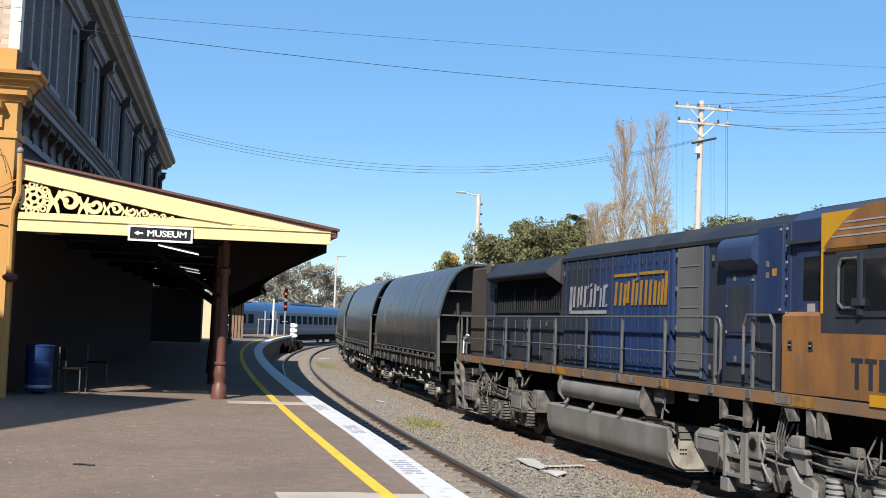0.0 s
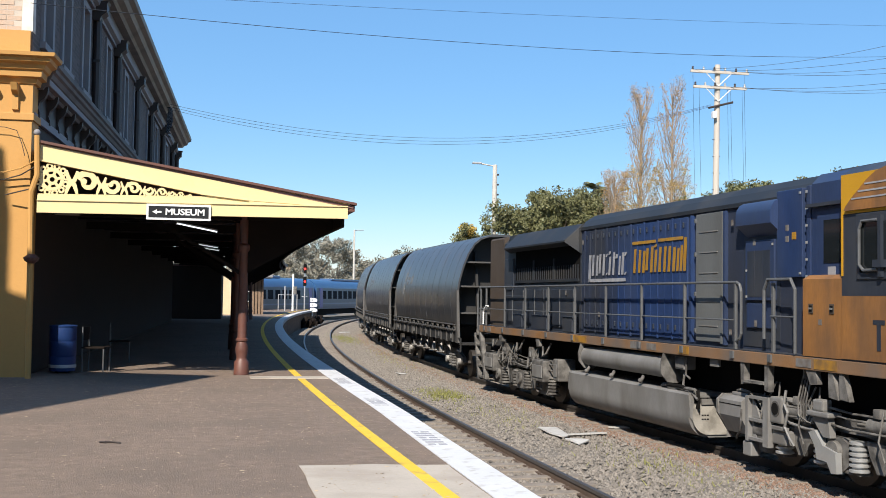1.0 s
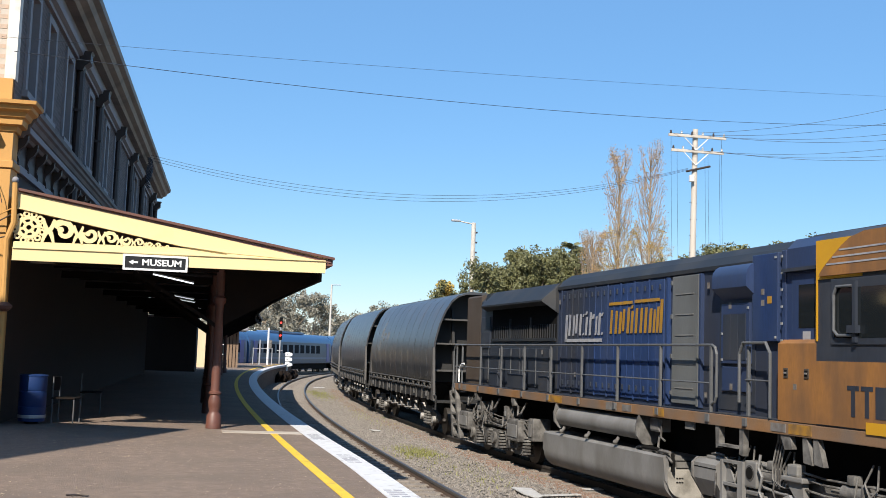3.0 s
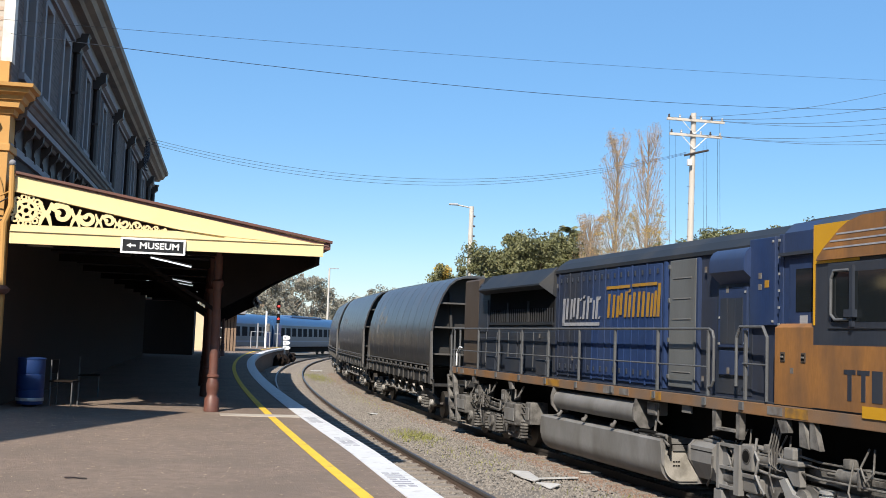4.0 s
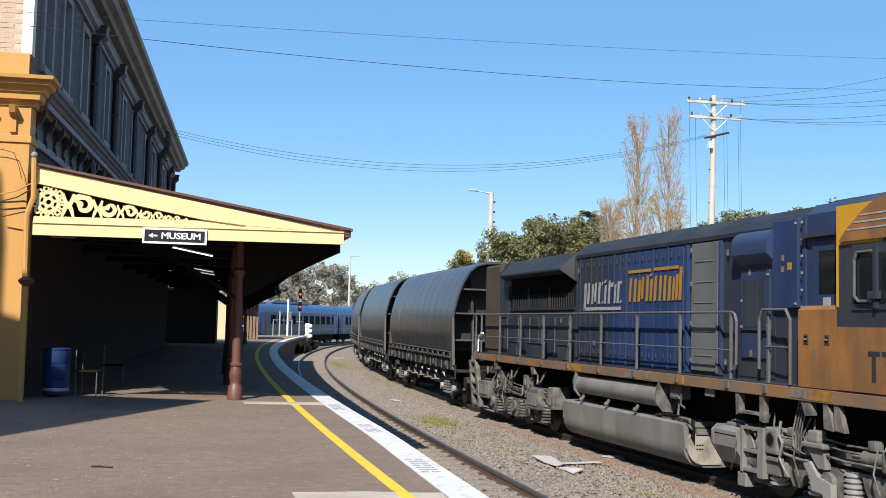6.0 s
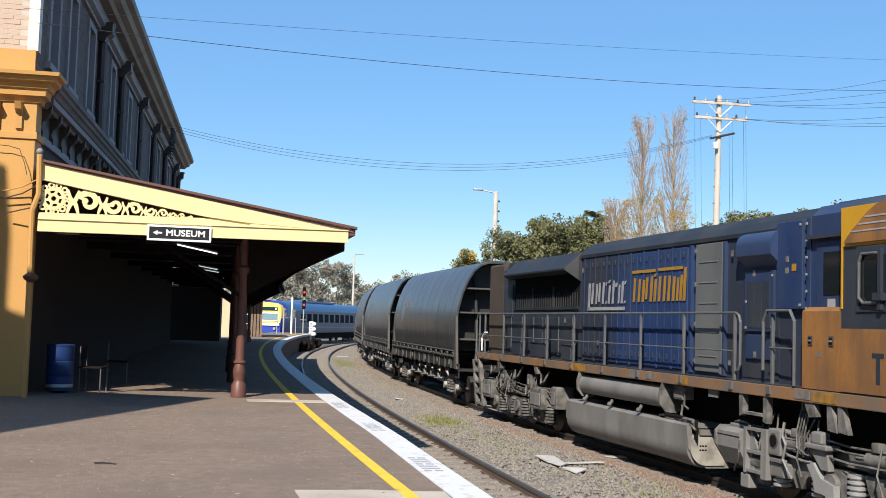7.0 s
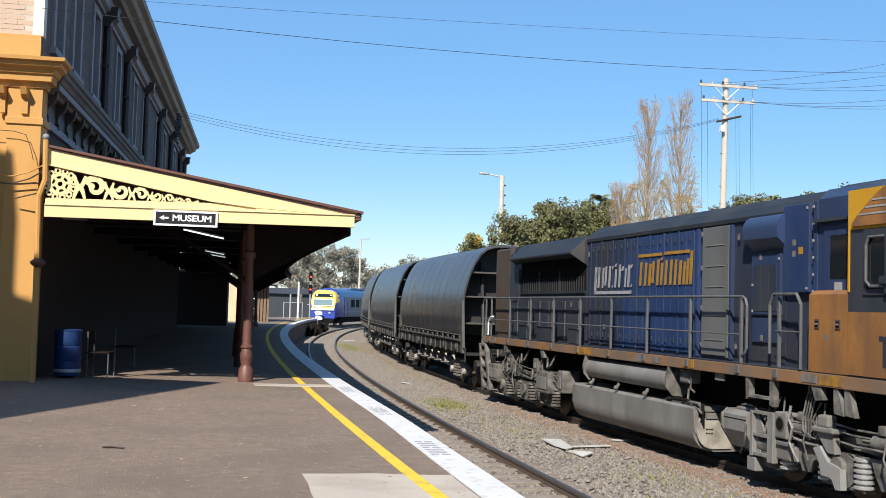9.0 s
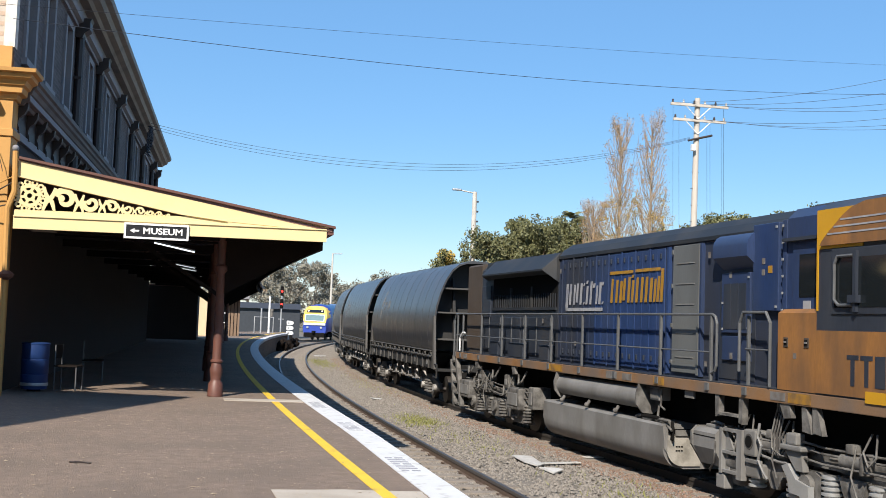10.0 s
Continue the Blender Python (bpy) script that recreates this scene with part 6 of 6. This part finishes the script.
def pick_rusty():
    y = 14 + 60 * rs.random() ** 1.5
    return track_b(y) + rs.normal(-1.15, 0.28), y


RUST_STONES = mat("rust_stained_ballast", (0.17, 0.11, 0.08), 0.95, var=0.3, scale=5, bump=0.3, bscale=30, island=True)
scatter_stones("rusty_stones", 16000, pick_rusty, 0.02, 0.05, "rust-stained ballast stones beside the goods track", RUST_STONES)
scatter_stones("ballast_stones", 30000, pick_far, 0.03, 0.07, "loose grey-brown ballast stones along the curve", STONES)

DEBRIS = mat("white_broken_board", (0.46, 0.45, 0.43), 0.7, var=0.15, scale=6, dirt=(0.3, 0.27, 0.24), dirt_amount=0.3, dirt_scale=5)
for pts in ([(6.1, 22.3), (6.5, 22.2), (6.45, 21.3), (7.2, 21.35), (7.25, 21.2), (6.45, 21.05), (6.2, 20.7), (6.05, 21.2)],
            [(6.1, 20.3), (6.5, 20.4), (6.55, 20.15), (6.25, 19.85)], [(5.25, 37.9), (5.6, 37.6), (5.5, 37.2), (5.3, 37.4)],
            [(6.5, 76.2), (7.4, 77.0), (7.3, 75.9), (6.6, 75.4)], [(7.6, 22.2), (8.1, 22.4), (8.2, 22.1), (7.7, 22.0)]):
    bm = prism(B(), pts, "z", GROUND_Z + 0.05, GROUND_Z + 0.07)
    for v_ in bm.verts:
        v_.co.z += 0.05 * noise.noise((v_.co.x * 2, v_.co.y * 2, 3))
    tagged(part("broken_board", bm, DEBRIS), "broken white board lying on the gravel", "debris", "trackside debris")


def weeds(cx, cy, n, sx, sy, seed):
    r = np.random.default_rng(seed)
    V, F = [], []
    for i in range(n):
        x, y = cx + r.normal(0, sx), cy + r.normal(0, sy)
        a, h, w = r.uniform(0, 6.28), r.uniform(0.04, 0.13), 0.012
        lx, ly = r.normal(0, 0.05, 2)
        k = len(V)
        V += [(x - w * math.cos(a), y - w * math.sin(a), GROUND_Z), (x + w * math.cos(a), y + w * math.sin(a), GROUND_Z), (x + lx, y + ly, GROUND_Z + h)]
        F.append((k, k + 1, k + 2))
    m = bpy.data.meshes.new("weeds")
    m.from_pydata(V, [], F)
    m.materials.append(GRASS)
    tagged(new("weeds", m), "low green weeds growing through the gravel", "weeds", kind="stuff")


weeds(5.5, 30.0, 1500, 0.3, 0.9, 1)
weeds(5.9, 25.0, 250, 0.5, 1.5, 2)
weeds(6.0, 66.0, 2500, 0.4, 3.5, 3)
weeds(6.3, 45.0, 450, 0.4, 4.0, 4)
weeds(6.9, 17.0, 350, 0.5, 1.5, 5)


# ---- trees ----
def leaf_mesh(name, centres, spread, per, size, material, seed, flat=1.0):
    r = np.random.default_rng(seed)
    n = len(centres) * per
    c = np.repeat(np.asarray(centres, float), per, axis=0)
    sp = np.repeat(np.broadcast_to(np.asarray(spread, float), (len(centres),)), per)[:, None]
    d = r.normal(0, 1, (n, 3))
    d /= np.linalg.norm(d, axis=1)[:, None]
    p = c + d * (r.random((n, 1)) ** 0.45) * sp * (1, 1, flat)
    u = r.normal(0, 1, (n, 3))
    u /= np.linalg.norm(u, axis=1)[:, None]
    v = np.cross(u, r.normal(0, 1, (n, 3)))
    v /= np.linalg.norm(v, axis=1)[:, None]
    s = size * r.uniform(0.6, 1.3, (n, 1))
    q = np.stack([p - u * s, p - v * s * 0.45, p + u * s, p + v * s * 0.45], axis=1).reshape(-1, 3)
    me = bpy.data.meshes.new(name)
    me.from_pydata(q.tolist(), [], np.arange(4 * n).reshape(-1, 4).tolist())
    me.materials.append(material)
    return me


def tree(x, y, h, w, material, label, seed, name="tree", clumps=60, per=110, size=0.12, base=0.25, bark=BARK, second=None, spread=None, extra=""):
    r = np.random.default_rng(seed)
    tr = thing(name, label, "tree", m=pose(x, y, GROUND_Z - 0.05))
    bm = B()
    top = np.array([r.normal(0, 0.03 * w), r.normal(0, 0.03 * w), h * 0.62])
    rod(bm, (0, 0, 0), tuple(top), 0.035 * h ** 0.9, 0.012 * h)
    cs, sps = [], []
    lobes = []
    for i in range(max(5, clumps // 6)):
        a = r.uniform(0, 6.28)
        zz = r.uniform(base, 0.96)
        rad = w * 0.5 * math.sqrt(max(0.05, 1 - (2 * (zz - 0.55) / 1.0) ** 2)) * r.uniform(0.35, 0.95)
        lobes.append((math.cos(a) * rad, math.sin(a) * rad, zz * h))
    for L in lobes:
        st = top * r.uniform(0.4, 1.0)
        rod(bm, tuple(st), L, 0.008 * h, 0.003 * h, seg=6)
    for i in range(clumps):
        L = lobes[i % len(lobes)]
        cs.append((L[0] + r.normal(0, 0.09 * w), L[1] + r.normal(0, 0.09 * w), min(h * 0.99, L[2] + r.normal(0, 0.05 * h))))
        sps.append((spread or 0.085 * w) * r.uniform(0.6, 1.3))
    part("trunk", bm, bark, tr)
    for mt, part_c, part_s, sd in ((material, cs, sps, seed),) if second is None else ((material, cs[::2] + cs[1::4], sps[::2] + sps[1::4], seed), (second, cs[3::4], sps[3::4], seed + 1)):
        o = new("crown", leaf_mesh("crown", part_c, part_s, per, size, mt, sd))
        o.parent = tr
    return tr


T = [(19.4, 74, 10.3, 6.0, 11), (22.2, 76, 10.5, 6.5, 12), (21.0, 80, 10.6, 6.0, 13), (25.2, 77, 10.4, 5.5, 14)]
for x, y, h, w, sd in T:
    tree(x, y, h, w, LEAF_DARK, "dense dark evergreen tree behind the goods train", sd, clumps=150, per=190, size=0.11, base=0.25)
tree(16.7, 82, 7.9, 4.0, LEAF_DARK, "olive green tree with yellowing leaves", 21, clumps=120, per=120, size=0.11, second=LEAF_YELLOW, base=0.4, spread=0.5)
tree(18.6, 86, 9.4, 4.6, LEAF_DARK, "olive green tree behind the wagons", 22, clumps=60, per=120, size=0.12)
for x, y, h, w, sd in ((22.4, 49, 8.2, 3.4, 31), (24.0, 49.5, 8.35, 3.4, 32), (25.4, 50.0, 8.2, 3.0, 35), (28.6, 52, 8.9, 2.4, 33), (30.8, 52, 9.3, 2.2, 34)):
    tree(x, y, h, w, LEAF_DARK, "green shrub crown showing over the locomotive", sd, clumps=150, per=110, size=0.085, base=0.55, spread=0.42)
# gum trees far off
for x, y, h, w, sd in ((7.5, 186, 12.0, 10, 41), (11.5, 190, 13.6, 11, 42), (16.0, 192, 11.6, 10, 43), (4.5, 180, 10.5, 9, 46), (20.0, 200, 9.5, 10, 44),
                       (27.0, 190, 11.4, 9, 45), (31.0, 196, 10.8, 8, 47), (36.0, 198, 9.6, 7, 48), (-3, 185, 11, 10, 49), (24, 205, 8.5, 9, 50), (-12, 190, 11, 10, 51)):
    tree(x, y, h, w, LEAF_GUM, "grey-green gum tree beyond the junction", sd, name="gum_tree", clumps=64, per=85, size=0.2, base=0.2, spread=0.85)
for i in range(12):
    x = -60 + i * 22 + random.uniform(-5, 5)
    tree(x, 250 + random.uniform(-15, 15), random.uniform(8, 12), 18, LEAF_GUM, "distant grey-green gum tree", 70 + i, name="gum_tree", clumps=50, per=60, size=0.45, base=0.1, spread=2.2)
for i in range(9):
    tree(52 + i * 15 + random.uniform(-4, 4), 120 + random.uniform(-20, 25), random.uniform(7, 9), 13, LEAF_GUM, "grey-green tree far behind the goods train", 90 + i, clumps=50, per=60, size=0.35, base=0.1, spread=1.6)


def poplar(x, y, h, w, seed):
    r = np.random.default_rng(seed)
    tr = thing("poplar_tree", "tall narrow poplar, nearly bare, with a few yellow leaves", "tree", "poplars", m=pose(x, y, GROUND_Z - 0.05))
    bm = B()
    rod(bm, (0, 0, 0), (0, 0, h * 0.97), 0.2, 0.02)
    part("trunk", bm, BARK, tr)
    V, F, tips = [], [], []

    def limb(a, b, w0, w1):
        k = len(V)
        d = Vector(b) - Vector(a)
        n1 = d.orthogonal().normalized()
        n2 = d.cross(n1).normalized()
        for p, ww in ((Vector(a), w0), (Vector(b), w1)):
            for j in range(3):
                an = j * 2.094
                V.append(tuple(p + n1 * ww * math.cos(an) + n2 * ww * math.sin(an)))
        for j in range(3):
            F.append((k + j, k + (j + 1) % 3, k + 3 + (j + 1) % 3, k + 3 + j))

    for i in range(210):
        z0 = h * (0.15 + 0.8 * r.random())
        a = r.uniform(0, 6.28)
        reach = w * 0.5 * (1.1 - 0.75 * z0 / h) * r.uniform(0.5, 1.15)
        ln = r.uniform(1.2, 2.6)
        st = (0.0, 0.0, z0)
        mid = (math.cos(a) * reach * 0.7, math.sin(a) * reach * 0.7, z0 + ln * 0.45)
        en = (math.cos(a) * reach, math.sin(a) * reach, min(h, z0 + ln))
        limb(st, mid, 0.03, 0.018)
        limb(mid, en, 0.018, 0.007)
        tips.append(en)
        for j in range(5):
            f = r.uniform(0.2, 1.0)
            s0 = tuple(np.array(mid) * (1 - f) + np.array(en) * f)
            b2 = a + r.uniform(-1.2, 1.2)
            e2 = (s0[0] + math.cos(b2) * r.uniform(0.1, 0.35), s0[1] + math.sin(b2) * r.uniform(0.1, 0.35), s0[2] + r.uniform(0.3, 0.8))
            limb(s0, e2, 0.009, 0.004)
            tips.append(e2)
    me = bpy.data.meshes.new("twig_mass")
    me.from_pydata(V, [], F)
    me.materials.append(TWIG)
    o = new("twig_mass", me)
    o.parent = tr
    tagged(o, kind="stuff")
    low = [t for t in tips if t[2] < h * 0.72]
    pick = [low[i] for i in r.integers(0, len(low), 300)]
    o = new("leaves", leaf_mesh("leaves", pick, 0.3, 12, 0.06, LEAF_YELLOW, seed))
    o.parent = tr
    tagged(o, kind="stuff")
    pick = [tips[i] for i in r.integers(0, len(tips), 600)]
    o = new("dry_leaves", leaf_mesh("dry_leaves", pick, 0.25, 9, 0.05, LEAF_BROWN, seed + 5))
    o.parent = tr
    tagged(o, kind="stuff")


poplar(26.15, 70, 16.3, 3.0, 61)
poplar(28.35, 70, 16.9, 3.4, 62)
poplar(24.7, 71, 10.6, 2.8, 63)
# palm tuft behind the evergreen
palm = thing("palm_tree", "palm with a ragged crown above the evergreens", "palm", m=pose(25.3, 77, GROUND_Z + 0.45))
part("trunk", rod(B(), (0, 0, 0), (0, 0, 10.2), 0.25, 0.2), BARK, palm)
for i in range(22):
    a, up = i * 2.4, 0.2 + 0.75 * ((i * 7) % 11) / 11
    bm = B()
    pts = [Vector((math.cos(a) * 1.05 * f * math.cos(up * 0.8), math.sin(a) * 1.05 * f * math.cos(up * 0.8), 10.2 + 1.1 * f * up - 0.8 * f * f * (1 - up * 0.6))) for f in (0, 0.25, 0.5, 0.75, 1.0)]
    side = Vector((-math.sin(a), math.cos(a), 0))
    for p, q in zip(pts, pts[1:]):
        rod(bm, p, q, 0.02, seg=4)
    for k in range(14):
        f = 0.15 + 0.06 * k
        p = pts[0].lerp(pts[-1], f) + Vector((0, 0, 0.5 * f * (1 - f)))
        for s in (-1, 1):
            e = p + side * s * 0.35 + Vector((0, 0, -0.18)) + (pts[-1] - pts[0]).normalized() * 0.2
            vv = [bm.verts.new(p), bm.verts.new(p + (pts[-1] - pts[0]).normalized() * 0.08), bm.verts.new(e)]
            bm.faces.new(vv)
    part("frond", bm, LEAF_DARK, palm)

# ---- poles and wires ----
PX, PYY = 20.75, 46.0
pole = thing("utility_pole", "bleached timber utility pole with two crossarms and steel braces", "pole", m=pose(PX, PYY, GROUND_Z - 0.1))
zt = 12.05 - GROUND_Z + 0.1
part("shaft", rod(B(), (-0.12, 0, 0), (0.02, 0, zt), 0.17, 0.12, 12), POLE_WOOD, pole)
for z0, x0, x1 in ((zt - 0.36, -1.33, 1.45), (zt - 1.05, -1.2, 1.35)):
    ca = part("crossarm", box(B(), x0, x1, -0.2, -0.1, z0 - 0.06, z0 + 0.06, 0.01), POLE_WOOD, pole)
    for i in range(6):
        xi = x0 + 0.1 + i * (x1 - x0 - 0.2) / 5
        part("insulator", lathe(B(), [(0.03, z0 + 0.06), (0.06, z0 + 0.1), (0.04, z0 + 0.14), (0.05, z0 + 0.18), (0.02, z0 + 0.22)], xi, -0.15, 8), BRIGHT_STEEL if i % 2 else DARK_PIPE, ca)
    for s in (-1, 1):
        part("arm_brace", rod(B(), (s * 0.6, -0.16, z0 - 0.05), (0, -0.14, z0 - 0.62), 0.022, seg=6), WHITE_METAL, pole)
part("short_arm", rod(B(), (-0.45, -0.1, zt - 1.98), (0.65, -0.25, zt - 1.7), 0.05), DARK_PIPE, pole)
part("junction_box", box(B(), -0.32, -0.14, -0.3, -0.1, zt - 2.45, zt - 2.15, 0.02), WHITE_METAL, pole)
for i in range(9):
    part("step_iron", rod(B(), (-0.25, -0.05, 4 + i * 0.75), (0.14, -0.05, 4 + i * 0.75), 0.012, seg=5), DARK_PIPE, pole)


def wire(a, b, sag, r, name="overhead_wire", label="black overhead wire sagging between supports", n=28):
    a, b = Vector(a), Vector(b)
    pts = [a.lerp(b, i / n) - Vector((0, 0, sag * 4 * (i / n) * (1 - i / n))) for i in range(n + 1)]
    tagged(part(name, pipe(B(), pts, r, 5), WIRE), label, "wire", "overhead wires")


PW = (PX, PYY)
for k in range(3):
    wire((-3.0, 44.0, 8.85 - 0.1 * k), (PX - 0.4, PYY - 0.2, 10.2 - 0.04 * k), 1.42 + 0.06 * k, 0.007)
for xa, za, ze in ((-1.2, 11.75, 14.3), (-0.4, 11.75, 13.6), (0.5, 11.75, 13.0), (1.3, 11.75, 12.7), (-0.5, 11.06, 12.1), (0.5, 11.06, 11.8), (1.2, 11.06, 11.6)):
    wire((PX + xa, PYY - 0.15, za), (34.0 + xa, 38.5, ze), 0.75, 0.008)
for xa in (-1.2, -0.9, 0.45, 0.6, 1.15, 1.25):
    wire((PX + xa, PYY - 0.1, 11.0 if abs(xa) < 1.2 else 11.7), ((PX + xa) * 58 / 46 + 0.3, 58, 4.5), 0.6, 0.006, label="thin line dropping from the crossarm", n=10)
wire((-3.4, 18.0, 6.06), (31.75, 35.0, 11.3), 0.74, 0.0055, label="thin black service wire crossing the tracks")
wire((-4.0, 20.0, 6.8), (31.0, 35.2, 11.8), 0.22, 0.0035, label="very thin service wire crossing the tracks")
lampost = thing("street_lamp", "pale concrete street lamp with one long arm", "street lamp", m=pose(18.3, 80, GROUND_Z, 0, 0.35, 0))
part("column", rod(B(), (0, 0, 0), (0, 0, 12.55), 0.24, 0.17, 12), POLE_CONC, lampost)
part("arm", rod(B(), (-0.1, 0, 12.45), (-1.15, 0, 12.6), 0.05), POLE_CONC, lampost)
part("lantern", box(B(), -1.75, -1.05, -0.14, 0.14, 12.55, 12.7, 0.05), GALV, lampost)
for i in range(6):
    part("clamp", box(B(), 0.15, 0.3, -0.1, 0.1, 8 + i * 0.75, 8.12 + i * 0.75), DARK_PIPE, lampost)
lamp2 = thing("street_lamp", "slim grey street lamp far beyond the junction", "street lamp", m=pose(14.8, 150, GROUND_Z))
part("column", rod(B(), (0, 0, 0), (0, 0, 11.4), 0.16, 0.12), POLE_CONC, lamp2)
part("arm", rod(B(), (0, 0, 11.35), (1.3, 0, 11.4), 0.06), GALV, lamp2)

# ---- sleepers, last ----
sl = mesh_of("sleeper", box(B(), -1.25, 1.25, -0.115, 0.115, -0.06, 0.06, 0.015), SLEEPER)
chair_me = mesh_of("rail_fastening", box(B(), -0.12, 0.12, -0.07, 0.07, 0.0, 0.05), RUST_RAIL)
for trk, fn, y0, y1 in ((tr_a, track_a, 8.0, 110.0), (tr_b, track_b, 8.0, 60.0), (tr_c, track_c, 84.0, 125.0)):
    y = y0
    while y < y1:
        d, nrm = along(fn, y)
        o = new("sleeper", sl)
        o.parent = trk
        o.matrix_basis = pose(fn(y), y, RAIL_Z - 0.2 + random.uniform(-0.008, 0.008), 0, 0, math.degrees(math.atan2(nrm.y, nrm.x)) + random.uniform(-1, 1))
        y += 0.64


def motions():
    for k, co in enumerate(coaches):
        walk(co, [(i * 0.5, coach_pose(k, i * 0.5)) for i in range(21)])


motions()
